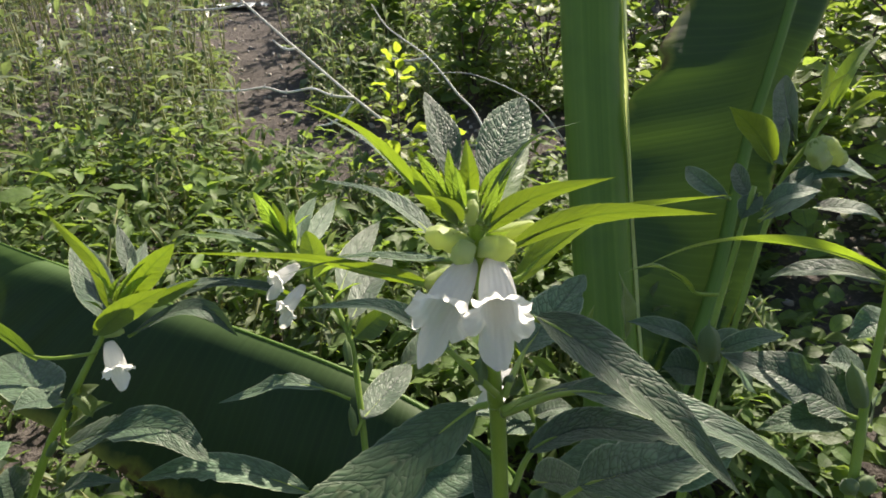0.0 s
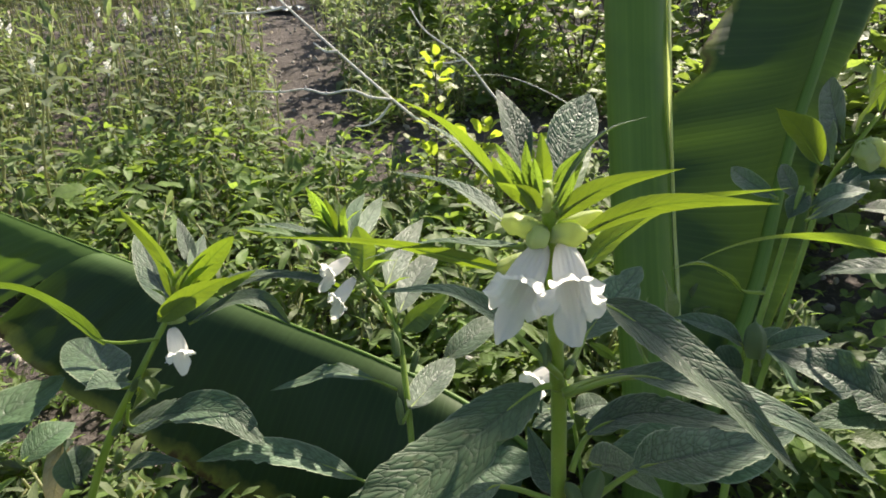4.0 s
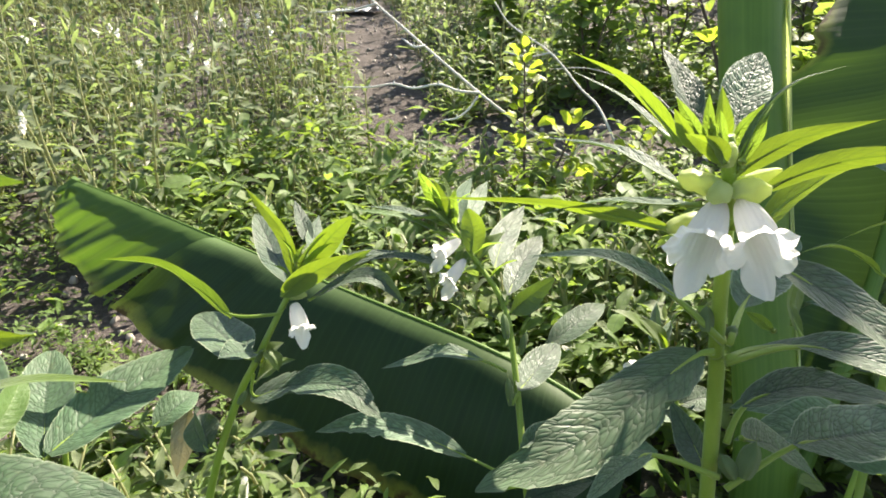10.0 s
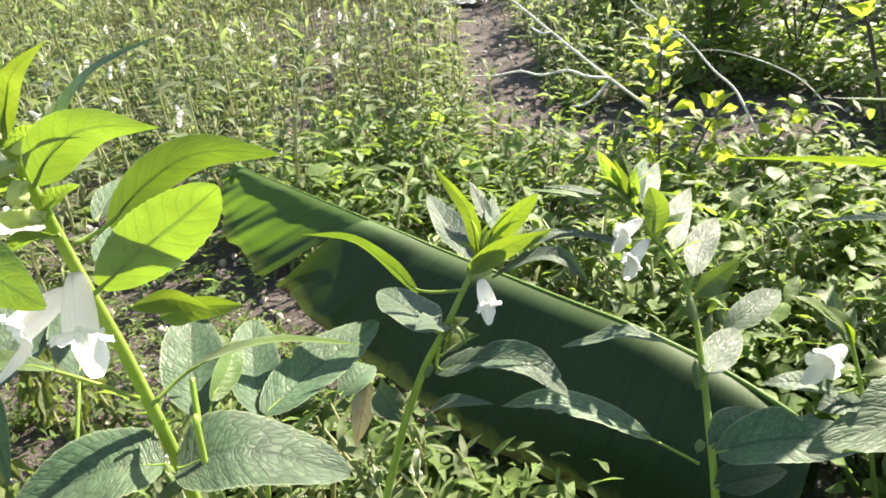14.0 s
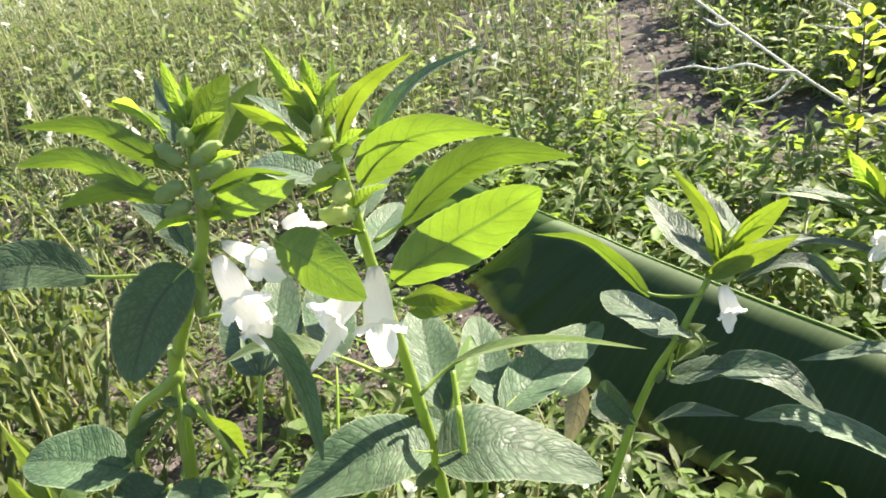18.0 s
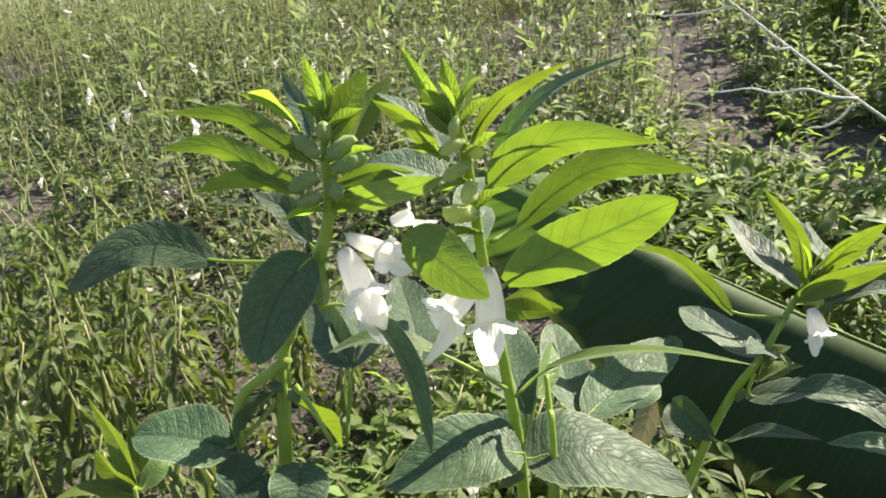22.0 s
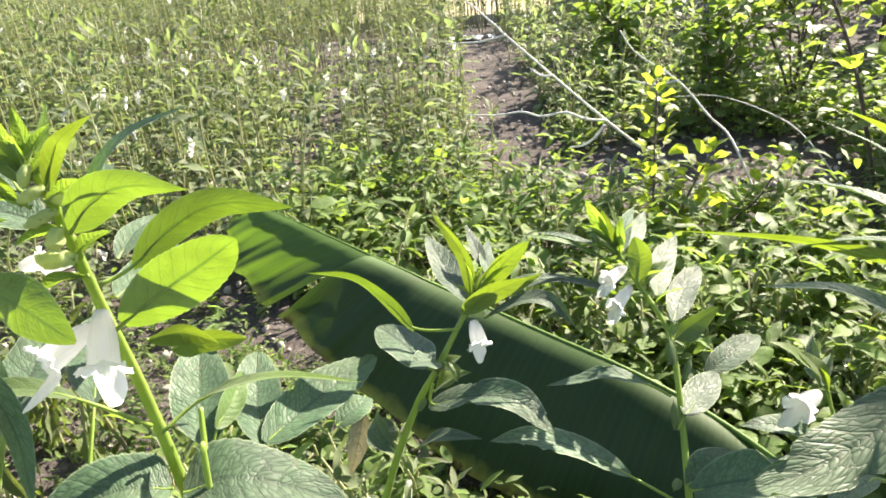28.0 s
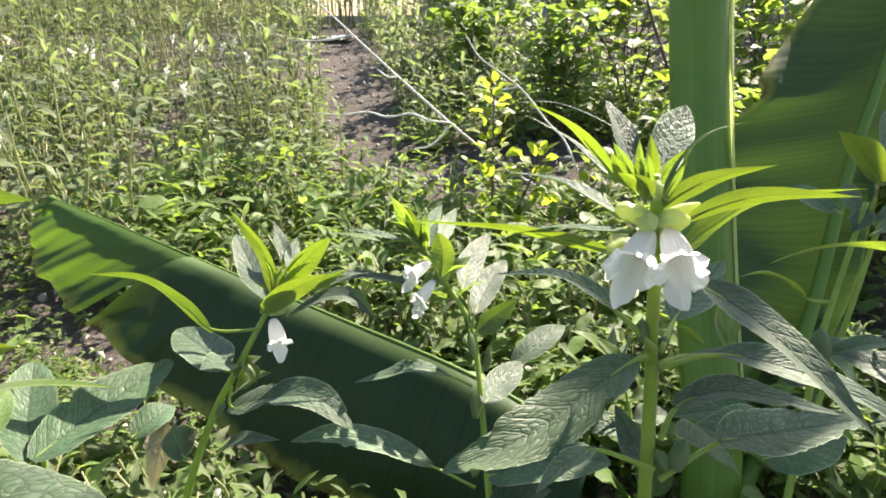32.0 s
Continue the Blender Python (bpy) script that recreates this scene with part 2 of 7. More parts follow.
GREEN_BUD = stalk_material("green_bud", (0.2, 0.3, 0.09), (0.33, 0.42, 0.17), 0.55, 0.4)
BARK = stalk_material("brown_twig", (0.05, 0.035, 0.022), (0.11, 0.075, 0.05), 0.8, 0.0)
DRY_STICK = stalk_material("pale_dry_stick", (0.58, 0.55, 0.48), (0.76, 0.73, 0.69), 0.75, 0.0)


def petal_material():
    mat = blank("white_petal")
    tree = mat.node_tree
    uv = tree.nodes.new("ShaderNodeTexCoord")
    sep = tree.nodes.new("ShaderNodeSeparateXYZ")
    tree.links.new(uv.outputs["UV"], sep.inputs[0])
    streak = ramp(tree, calc(tree, "PINGPONG", calc(tree, "MULTIPLY", sep.outputs[0], 22.0), 0.5), 0.0, 0.5)
    c = mix(tree, ramp(tree, sep.outputs[1], 0.1, 0.6), (0.86, 0.80, 0.83), (0.91, 0.91, 0.88))
    c = mix(tree, calc(tree, "MULTIPLY", streak, 0.1), c, (0.78, 0.73, 0.76))
    c = mix(tree, ramp(tree, grain(tree, 60.0), 0.5, 0.75, 0.0, 0.2), c, (0.8, 0.78, 0.62))
    h = calc(tree, "ADD", calc(tree, "MULTIPLY", streak, 0.5), grain(tree, 300.0, 3.0))
    return finish(mat, c, 0.5, h, 0.35, 0.0008, (0.95, 0.94, 0.9), 0.72, spec=0.3, sheen=0.2)


PETAL = petal_material()


def banana_material(name, top, thin):
    mat = blank(name)
    tree = mat.node_tree
    uv = tree.nodes.new("ShaderNodeTexCoord")
    sep = tree.nodes.new("ShaderNodeSeparateXYZ")
    tree.links.new(uv.outputs["UV"], sep.inputs[0])
    u, v = sep.outputs[0], sep.outputs[1]
    comb = tree.nodes.new("ShaderNodeCombineXYZ")
    tree.links.new(calc(tree, "MULTIPLY", v, 60.0), comb.inputs[0])
    tree.links.new(calc(tree, "MULTIPLY", u, 1.2), comb.inputs[1])
    bands = grain(tree, 1.0, 3.0, comb.outputs[0])
    fine = calc(tree, "PINGPONG", calc(tree, "MULTIPLY", v, 95.0), 0.5)
    c = mix(tree, ramp(tree, bands, 0.2, 0.8), tuple(0.8 * k for k in top), tuple(1.2 * k for k in top))
    c = mix(tree, ramp(tree, fine, 0.3, 0.5, 0.0, 0.2), c, tuple(1.9 * k for k in top))
    # Lighter towards rib and tip: sunlit rim and backlit tip put into colour.
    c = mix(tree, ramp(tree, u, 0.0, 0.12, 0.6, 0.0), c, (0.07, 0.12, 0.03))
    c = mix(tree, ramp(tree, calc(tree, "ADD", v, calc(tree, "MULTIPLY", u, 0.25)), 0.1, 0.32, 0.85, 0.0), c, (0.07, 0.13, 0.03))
    edge = calc(tree, "ADD", u, calc(tree, "MULTIPLY", calc(tree, "SUBTRACT", grain(tree, 26.0), 0.5), 0.3))
    c = mix(tree, ramp(tree, edge, 0.9, 1.04), c, (0.28, 0.28, 0.05))
    c = mix(tree, ramp(tree, calc(tree, "MULTIPLY", ramp(tree, edge, 0.93, 1.06), ramp(tree, grain(tree, 55.0), 0.5, 0.6)), 0.1, 0.6), c, (0.09, 0.05, 0.02))
    h = calc(tree, "ADD", calc(tree, "MULTIPLY", fine, 0.5), bands)
    glow = mix(tree, ramp(tree, bands, 0.2, 0.8), (0.11, 0.23, 0.025), (0.15, 0.28, 0.03))
    glow = mix(tree, ramp(tree, fine, 0.3, 0.5, 0.0, 0.25), glow, (0.26, 0.4, 0.06))
    # More translucent at the tip, to raise its backlit glow.
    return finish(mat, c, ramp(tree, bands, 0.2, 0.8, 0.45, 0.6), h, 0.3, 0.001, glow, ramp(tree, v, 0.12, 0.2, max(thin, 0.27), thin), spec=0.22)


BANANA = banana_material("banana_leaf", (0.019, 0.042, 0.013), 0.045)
# Lighter copy of BANANA: light from behind put into the upright blades' colour.
BANANA_BACKLIT = banana_material("backlit_banana_leaf", (0.024, 0.052, 0.017), 0.18)


def sheath_material():
    mat = blank("banana_sheath")
    tree = mat.node_tree
    co = tree.nodes.new("ShaderNodeTexCoord").outputs["UV"]
    m = tree.nodes.new("ShaderNodeMapping")
    m.inputs["Scale"].default_value = (40.0, 1.5, 1.0)
    tree.links.new(co, m.inputs[0])
    lines = grain(tree, 1.0, 4.0, m.outputs[0])
    c = mix(tree, ramp(tree, lines, 0.3, 0.7), (0.085, 0.165, 0.024), (0.14, 0.245, 0.04))
    c = mix(tree, ramp(tree, grain(tree, 14.0), 0.55, 0.75, 0.0, 0.5), c, (0.04, 0.09, 0.02))
    return finish(mat, c, 0.52, lines, 0.3, 0.001, (0.16, 0.3, 0.03), 0.2, spec=0.35)


SHEATH = sheath_material()


def soil_material():
    mat = blank("dry_soil")
    tree = mat.node_tree
    co = tree.nodes.new("ShaderNodeTexCoord").outputs["Object"]
    a, b = grain(tree, 7.0, 5.0, co), grain(tree, 70.0, 6.0, co, 0.7)
    c = mix(tree, ramp(tree, a, 0.3, 0.7), (0.052, 0.044, 0.041), (0.095, 0.081, 0.075))
    c = mix(tree, ramp(tree, b, 0.5, 0.75), c, (0.19, 0.165, 0.15))
    c = mix(tree, ramp(tree, grain(tree, 160.0, 3.0, co), 0.62, 0.7, 0.0, 0.5), c, (0.36, 0.31, 0.25))
    return finish(mat, c, 0.9, calc(tree, "ADD", b, a), 0.9, 0.012, spec=0.2)


SOIL = soil_material()


def plaster_material(name, low, high, rough=0.8):
    mat = blank(name)
    tree = mat.node_tree
    c = mix(tree, ramp(tree, grain(tree, 3.0, 5.0), 0.3, 0.7), low, high)
    c = mix(tree, ramp(tree, grain(tree, 30.0, 4.0), 0.55, 0.8, 0.0, 0.4), c, (low[0] * 0.7, low[1] * 0.7, low[2] * 0.7))
    return finish(mat, c, rough, grain(tree, 80.0, 4.0), 0.3, 0.004, spec=0.3)


WHITEWASH = plaster_material("whitewashed_wall", (0.74, 0.74, 0.72), (0.84, 0.84, 0.82))
CONCRETE = plaster_material("grey_plinth", (0.22, 0.21, 0.2), (0.33, 0.32, 0.3))
TIN = plaster_material("blue_grey_sheet", (0.3, 0.36, 0.44), (0.42, 0.48, 0.56), 0.5)
PEBBLE = plaster_material("pale_pebble", (0.28, 0.24, 0.21), (0.45, 0.41, 0.37))


# ---- builders ----
def part(name, bm, material, parent=None, label=""):
    """Links a bmesh, or a ready mesh, as one object under a thing or a part."""
    if isinstance(bm, bpy.types.Mesh):
        me = bm
    else:
        me = bpy.data.meshes.new(name)
        bm.to_mesh(me)
        bm.free()
        me.shade_smooth()
    if not me.materials:
        me.materials.append(material)
    ob = new(name, me)
    if parent is not None:
        ob.parent = parent
    return tagged(ob, label)


def thing(name, at, label, category, group="", kind=""):
    ob = new(name)
    ob.empty_display_size = 0.02
    ob.location = at
    bpy.context.view_layer.update()
    return tagged(ob, label, category, group, kind)


def place(ob, m):
    """Puts a part at a pose of the world, under a parent that is only moved, not turned."""
    p = ob.parent
    off = Vector((0, 0, 0))
    while p is not None:
        off += p.location
        p = p.parent
    ob.matrix_basis = Matrix.Translation(-off) @ m
    return ob


def curve_points(points, n):
    """n + 1 points on a smooth line through the given ones."""
    pts = [Vector(p) for p in points]
    if len(pts) == 2:
        return [pts[0].lerp(pts[1], i / n) for i in range(n + 1)]
    ext = [2 * pts[0] - pts[1], *pts, 2 * pts[-1] - pts[-2]]
    out = []
    for i in range(n + 1):
        s = i / n * (len(pts) - 1)
        k = min(int(s), len(pts) - 2)
        f = s - k
        a, b, c, d = ext[k:k + 4]
        out.append(0.5 * (2 * b + (c - a) * f + (2 * a - 5 * b + 4 * c - d) * f * f + (3 * b - a - 3 * c + d) * f ** 3))
    return out


def tube(points, radii, sides=8, n=None, ridges=0.0, bm=None, cap=True):
    """A tapered stalk along a smooth line; ridges: how square its section is."""
    line = curve_points(points, n or 3 * (len(points) - 1))
    bm = bm or bmesh.new()
    uv = bm.loops.layers.uv.verify()
    rings = []
    side = Vector((1, 0, 0))
    for i, p in enumerate(line):
        way = (line[min(i + 1, len(line) - 1)] - line[max(i - 1, 0)]).normalized()
        side = (side - way * side.dot(way))
        if side.length < 1e-6:
            side = way.orthogonal()
        side.normalize()
        other = way.cross(side)
        f = i / (len(line) - 1) * (len(radii) - 1)
        k = min(int(f), len(radii) - 2)
        r = radii[k] + (radii[k + 1] - radii[k]) * (f - k)
        ring = []
        for j in range(sides):
            a = 2 * math.pi * j / sides
            rr = r * (1 + ridges * math.cos(4 * a))
            ring.append(bm.verts.new(p + side * (rr * math.cos(a)) + other * (rr * math.sin(a))))
        rings.append(ring)
    for i in range(len(rings) - 1):
        for j in range(sides):
            f = bm.faces.new((rings[i][j], rings[i][(j + 1) % sides], rings[i + 1][(j + 1) % sides], rings[i + 1][j]))
            for loop, (uu, vv) in zip(f.loops, ((j, i), (j + 1, i), (j + 1, i + 1), (j, i + 1))):
                loop[uv].uv = (uu / sides, vv / (len(rings) - 1))
    if cap:
        bm.faces.new(list(reversed(rings[0])))
        bm.faces.new(rings[-1])
    return bm


def blade(length, width, bow=0.0, fold=0.25, droop=0.0, wave=0.05, shape=(0.75, 1.05), seed=0, nv=16, half=3, bites=0, curl=0.0, serrate=0.0):
    """A leaf blade from (0, 0, 0) to (0, length, 0): x across, z up. bow lifts its middle, fold raises its margins, curl rolls it."""
    rng = random.Random(seed)
    bm = bmesh.new()
    uv = bm.loops.layers.uv.verify()
    p, q = shape
    peak = (p / (p + q)) ** p * (q / (p + q)) ** q
    ph = [rng.uniform(0, 6.28) for _ in range(4)]
    holes = [(rng.uniform(0.3, 0.9), rng.choice((-1, 1)), rng.uniform(0.2, 0.5)) for _ in range(bites)]
    grid = []
    for i in range(nv + 1):
        v = i / nv
        vv = min(max(v, 0.012), 0.992)
        w = 0.5 * width * (vv ** p * (1 - vv) ** q) / peak
        y = length * v
        z = length * (bow * 4 * v * (1 - v) + droop * (v * v - v))
        sway = 0.03 * length * math.sin(math.pi * v) * math.sin(ph[3])
        row = []
        for j in range(-half, half + 1):
            u = j / half
            ww = w
            if abs(j) == half:
                ww *= 1 + serrate * ((i % 2) - 0.5)
                for at, side, deep in holes:
                    if side * u > 0:
                        ww *= 1 - deep * max(0.0, 1 - abs(v - at) / 0.06)
            x = u * ww
            quilt = 0.05 * w * abs(math.sin(math.pi * 9 * (v - 0.17 * abs(u) ** 1.25))) * min(1.0, 3 * abs(u)) * (1 - abs(u) ** 6) if half > 3 else 0.0
            rise = quilt + abs(u) ** 1.3 * w * fold + wave * w * math.sin(9 * v + ph[0] + (1.5 if u > 0 else 0)) * u * u + curl * w * u * u * (v - 0.3)
            row.append(bm.verts.new((x * (1 - 0.15 * fold) + sway, y + 0.03 * width * math.sin(5 * v + ph[1]) * abs(u), z + rise)))
        grid.append(row)
    n = 2 * half
    for i in range(nv):
        for j in range(n):
            f = bm.faces.new((grid[i][j], grid[i][j + 1], grid[i + 1][j + 1], grid[i + 1][j]))
            for loop, (a, b) in zip(f.loops, ((j, i), (j + 1, i), (j + 1, i + 1), (j, i + 1))):
                loop[uv].uv = (a / n, b / nv)
    return bm


def leaf_pose(base, tip, turn=0.0, eye=(-0.07, 0.0, 0.38)):
    """The pose of a blade from base to tip; turn 0: its upper face looks up, 90: towards the path."""
    base, tip = Vector(base), Vector(tip)
    y = (tip - base).normalized()
    up = Vector((0, 0, 1))
    up = up - y * up.dot(y)
    if up.length < 0.15:
        up = Vector((0, -1, 0.2)) - y * y.dot(Vector((0, -1, 0.2)))
    up.normalize()
    side = y.cross(up)
    if side.dot(Vector(eye) - base) < 0:
        side = -side
    z = up * math.cos(radians(turn)) + side * math.sin(radians(turn))
    x = y.cross(z)
    m = Matrix((x, y, z)).transposed().to_4x4()
    m.translation = base
    return m


leaf_count = [0]


def leaf(plant, stalk_at, base, tip, width, turn=0.0, bow=0.1, material=None, fold=0.25, bites=0, shape=(0.75, 1.05), label="", thick=0.0011, wave=0.12, curl=0.0, droop=0.0):
    """One hero leaf under its plant: a blade from base to tip, and its stalk back to the stem."""
    leaf_count[0] += 1
    base, tip, stalk_at = Vector(base), Vector(tip), Vector(stalk_at)
    ob = part("leaf", blade((tip - base).length, width, bow, fold, droop, wave, shape, leaf_count[0], 30, 4, bites, curl, 0.02), material or LEAF, plant, label)
    m = leaf_pose(base, tip, turn)
    place(ob, m)
    inv = m.inverted()
    a = inv @ stalk_at
    l = (tip - base).length
    path = [a, Vector((0, 0, 0)) + (a * 0.25 if a.length > 0.001 else Vector((0, -0.001, 0))), Vector((0, 0.06 * l, 4 * bow * 0.055 * l - 0.0004)), Vector((0, 0.18 * l, 4 * bow * 0.148 * l - 0.0006)), Vector((0, 0.4 * l, 4 * bow * 0.24 * l - 0.0008))]
    st = part("leaf_stalk", tube(path, (thick * 1.15, thick, thick * 0.7, thick * 0.35, thick * 0.1), 6, 12), STALK, ob)
    return ob


def vane(plant, stalk_at, spine, width, face, material, fold=0.25, shape=(0.75, 1.05), bites=0, wave=0.12, twist=0.0, thick=0.0011, label=""):
    """One leaf along a curved spine; face: the way its upper side looks. The tissue swells between the side veins."""
    leaf_count[0] += 1
    rng = random.Random(1000 + leaf_count[0])
    nv, half = 46, 5
    ragged = 0.028 if bites else 0.01
    root = Vector(spine[0])
    line = [p - root for p in curve_points(spine, nv)]
    size = sum((line[i + 1] - line[i]).length for i in range(nv))
    bm = bmesh.new()
    uv = bm.loops.layers.uv.verify()
    p, q = shape
    peak = (p / (p + q)) ** p * (q / (p + q)) ** q
    ph = [rng.uniform(0, 6.28) for _ in range(3)]
    holes = [(rng.uniform(0.3, 0.92), rng.choice((-1, 1)), rng.uniform(0.15, 0.5), rng.uniform(0.025, 0.06)) for _ in range(bites)]
    grid = []
    for i in range(nv + 1):
        v = i / nv
        vv = min(max(v, 0.012), 0.994)
        w = 0.5 * width * (vv ** p * (1 - vv) ** q) / peak
        way = (line[min(i + 1, nv)] - line[max(i - 1, 0)]).normalized()
        up = Vector(face) - way * way.dot(Vector(face))
        up.normalize()
        across = way.cross(up)
        a = radians(twist) * (v - 0.4)
        up, across = up * math.cos(a) + across * math.sin(a), across * math.cos(a) - up * math.sin(a)
        row = []
        for j in range(-half, half + 1):
            u = j / half
            ww = w
            if abs(j) == half:
                ww *= 1 + 0.014 * ((i % 3) - 1) + rng.uniform(-ragged, ragged)
                for at, side, deep, broad in holes:
                    if side * u > 0:
                        ww *= 1 - deep * max(0.0, 1 - abs(v - at) / broad)
            quilt = 0.042 * w * (0.65 + 0.35 * math.sin(11 * v + 4 * u + ph[2])) * abs(math.sin(math.pi * 9 * (v - 0.17 * abs(u) ** 1.25) + 0.3 * math.sin(6 * v + 3 * u + ph[1]))) * min(1.0, 3 * abs(u)) * (1 - abs(u) ** 6)
            rise = quilt + abs(u) ** 1.3 * w * fold + wave * w * math.sin(8 * v + ph[0] + (1.7 if u > 0 else 0)) * u * u
            row.append(bm.verts.new(line[i] + across * (u * ww * (1 - 0.15 * abs(fold))) + up * rise + way * (0.03 * width * math.sin(5 * v + ph[1]) * abs(u))))
        grid.append(row)
    n = 2 * half
    for i in range(nv):
        for j in range(n):
            f = bm.faces.new((grid[i][j], grid[i][j + 1], grid[i + 1][j + 1], grid[i + 1][j]))
            for loop, (x, y) in zip(f.loops, ((j, i), (j + 1, i), (j + 1, i + 1), (j, i + 1))):
                loop[uv].uv = (x / n, y / nv)
    ob = place(part("leaf", bm, material, plant, label), Matrix.Translation(root))
    a = Vector(stalk_at) - root
    sunk = -0.0004 * Vector(face).normalized()
    path = [a, a * 0.3 if a.length > 0.001 else line[1] * -0.3, line[3] + sunk, line[9] + sunk, line[22] + sunk]
    part("leaf_stalk", tube(path, (thick * 1.15, thick, thick * 0.7, thick * 0.4, thick * 0.12), 6, 12), STALK, ob)
    return ob


def corolla(length, mouth, lobe=0.35, seed=0):
    """A bell that hangs along -y from (0, 0, 0) and opens in five frilled lobes, the lip on its -z side the longest."""
    rng = random.Random(seed)
    bm = bmesh.new()
    uv = bm.loops.layers.uv.verify()
    n, m = 80, 22
    rings = []
    ph = [rng.uniform(0, 6.28) for _ in range(5)]
    for i in range(m + 1):
        v = i / m
        ring = []
        for j in range(n):
            a = 2 * math.pi * j / n
            b = a + math.pi / 2
            lip = max(0.0, math.cos(b)) ** 5
            top = max(0.0, -math.cos(b))
            petal = abs(math.cos(2.5 * b)) ** 0.45
            t = min(1.0, v / 0.58)
            r = mouth * (0.30 + 0.46 * t ** 0.6 + 0.08 * math.sin(math.pi * t))
            r *= 1 + 0.05 * math.sin(2 * a + ph[0]) * t + 0.035 * t * math.cos(5 * b)
            y = length * t
            g = max(0.0, v - 0.58) / 0.42
            if g > 0:
                reach = (0.42 + 0.5 * lobe + 1.3 * lip * (0.5 + lobe)) * mouth * (0.5 + 0.5 * petal)
                bend = radians(54 - 34 * lip + 16 * top + 12 * math.sin(b * 2 + ph[1])) * g
                r += reach * g * math.sin(bend) + 0.05 * mouth * g * g * math.sin(11 * a + ph[2])
                y += reach * g * math.cos(bend) + 0.09 * mouth * g * g * math.sin(9 * a + ph[3]) + 0.05 * mouth * g * math.sin(17 * a + ph[4])
            ring.append(bm.verts.new((r * math.cos(a), -y, r * 0.92 * math.sin(a) - 0.07 * length * v * v)))
        rings.append(ring)
    for i in range(m):
        for j in range(n):
            f = bm.faces.new((rings[i][j], rings[i + 1][j], rings[i + 1][(j + 1) % n], rings[i][(j + 1) % n]))
            for loop, (a, b) in zip(f.loops, ((j, i), (j, i + 1), (j + 1, i + 1), (j + 1, i))):
                loop[uv].uv = (a / n, b / m)
    bm.faces.new(list(reversed(rings[0])))
    return bm


def sepals(size):
    bm = bmesh.new()
    bm.loops.layers.uv.verify()
    for k in range(5):
        a = 2 * math.pi * k / 5
        out = Vector((math.cos(a), 0, math.sin(a)))
        side = Vector((-math.sin(a), 0, math.cos(a)))
        pts = []
        for s, w, r in ((0, 0.5, 0.25), (0.4, 0.42, 0.5), (0.75, 0.22, 0.62), (1.0, 0.0, 0.95)):
            c = out * (r * size * 0.6) + Vector((0, -s * size, 0))
            pts.append((c - side * w * size * 0.5, c + side * w * size * 0.5))
        vs = [(bm.verts.new(a_), bm.verts.new(b_)) for a_, b_ in pts[:-1]]
        tip = bm.verts.new(pts[-1][0])
        for i in range(2):
            bm.faces.new((vs[i][0], vs[i][1], vs[i + 1][1], vs[i + 1][0]))
        bm.faces.new((vs[2][0], vs[2][1], tip))
    return bm


def flower(plant, at, mouth_at, width, up=(0, -0.6, 0.8), lobe=0.35, seed=0, label=""):
    """A white bell flower from its calyx at `at` to the middle of its mouth."""
    at, mouth_at = Vector(at), Vector(mouth_at)
    y = (at - mouth_at).normalized()
    z = Vector(up) - y * y.dot(Vector(up))
    z.normalize()
    m = Matrix((y.cross(z), y, z)).transposed().to_4x4()
    m.translation = at
    l = (at - mouth_at).length
    ob = place(part("flower", corolla(l, width / 2, lobe, seed), PETAL, plant, label), m)
    part("calyx", sepals(l * 0.28), POD, ob)
    return ob


def pod_mesh(length, radius, seed=0):
    """A grooved seed pod that stands along +y."""
    bm = bmesh.new()
    uv = bm.loops.layers.uv.verify()
    n, m = 16, 8
    rings = []
    for i in range(m + 1):
        v = i / m
        r = radius * (0.55 + 0.75 * math.sin(math.pi * min(1, v * 0.9 + 0.1)) ** 0.7) * (1 if v < 0.85 else 1 - (v - 0.85) * 5)
        rings.append([bm.verts.new((r * (1 - 0.34 * abs(math.cos(2 * a)) ** 6) * math.cos(a), length * v, r * (1 - 0.34 * abs(math.cos(2 * a)) ** 6) * math.sin(a))) for a in (2 * math.pi * j / n for j in range(n))])
    for i in range(m):
        for j in range(n):
            bm.faces.new((rings[i][j], rings[i + 1][j], rings[i + 1][(j + 1) % n], rings[i][(j + 1) % n]))
    top = bm.verts.new((0, length * 1.18, 0))
    for j in range(n):
        bm.faces.new((rings[-1][j], top, rings[-1][(j + 1) % n]))
    return bm


def stand(at, way, turn=0.0):
    y = Vector(way).normalized()
    x = y.orthogonal().normalized()
    m = Matrix((x, y, x.cross(y))).transposed().to_4x4() @ pose(0, 0, 0, 0, turn, 0)
    m.translation = Vector(at)
    return m


def pod(plant, at, way, length, radius, material=None, name="pod", label=""):
    ob = place(part(name, pod_mesh(length, radius), material or POD, plant, label), stand(at, way))
    part("calyx", sepals(-length * 0.3), STALK, ob)
    return ob


def bud(plant, at, way, length, radius, material=None):
    """A pale, closed flower bud with its green calyx."""
    bm = tube([(0, 0, 0), (0, length * 0.25, 0), (0, length * 0.65, 0), (0, length, 0)], (radius * 0.5, radius * 0.95, radius * 1.2, radius * 1.15, radius * 0.55), 16, 12, 0.1)
    for v in bm.verts:
        v.co += Vector((noise.noise(v.co * 260) * radius * 0.6, noise.noise(v.co * 200) * radius * 0.3, noise.noise(v.co * 260 + Vector((9, 0, 0))) * radius * 0.5))
    ob = place(part("bud", bm, material or BUD, plant), stand(at, way))
    part("calyx", sepals(-length * 0.5), STALK, ob)
    return ob


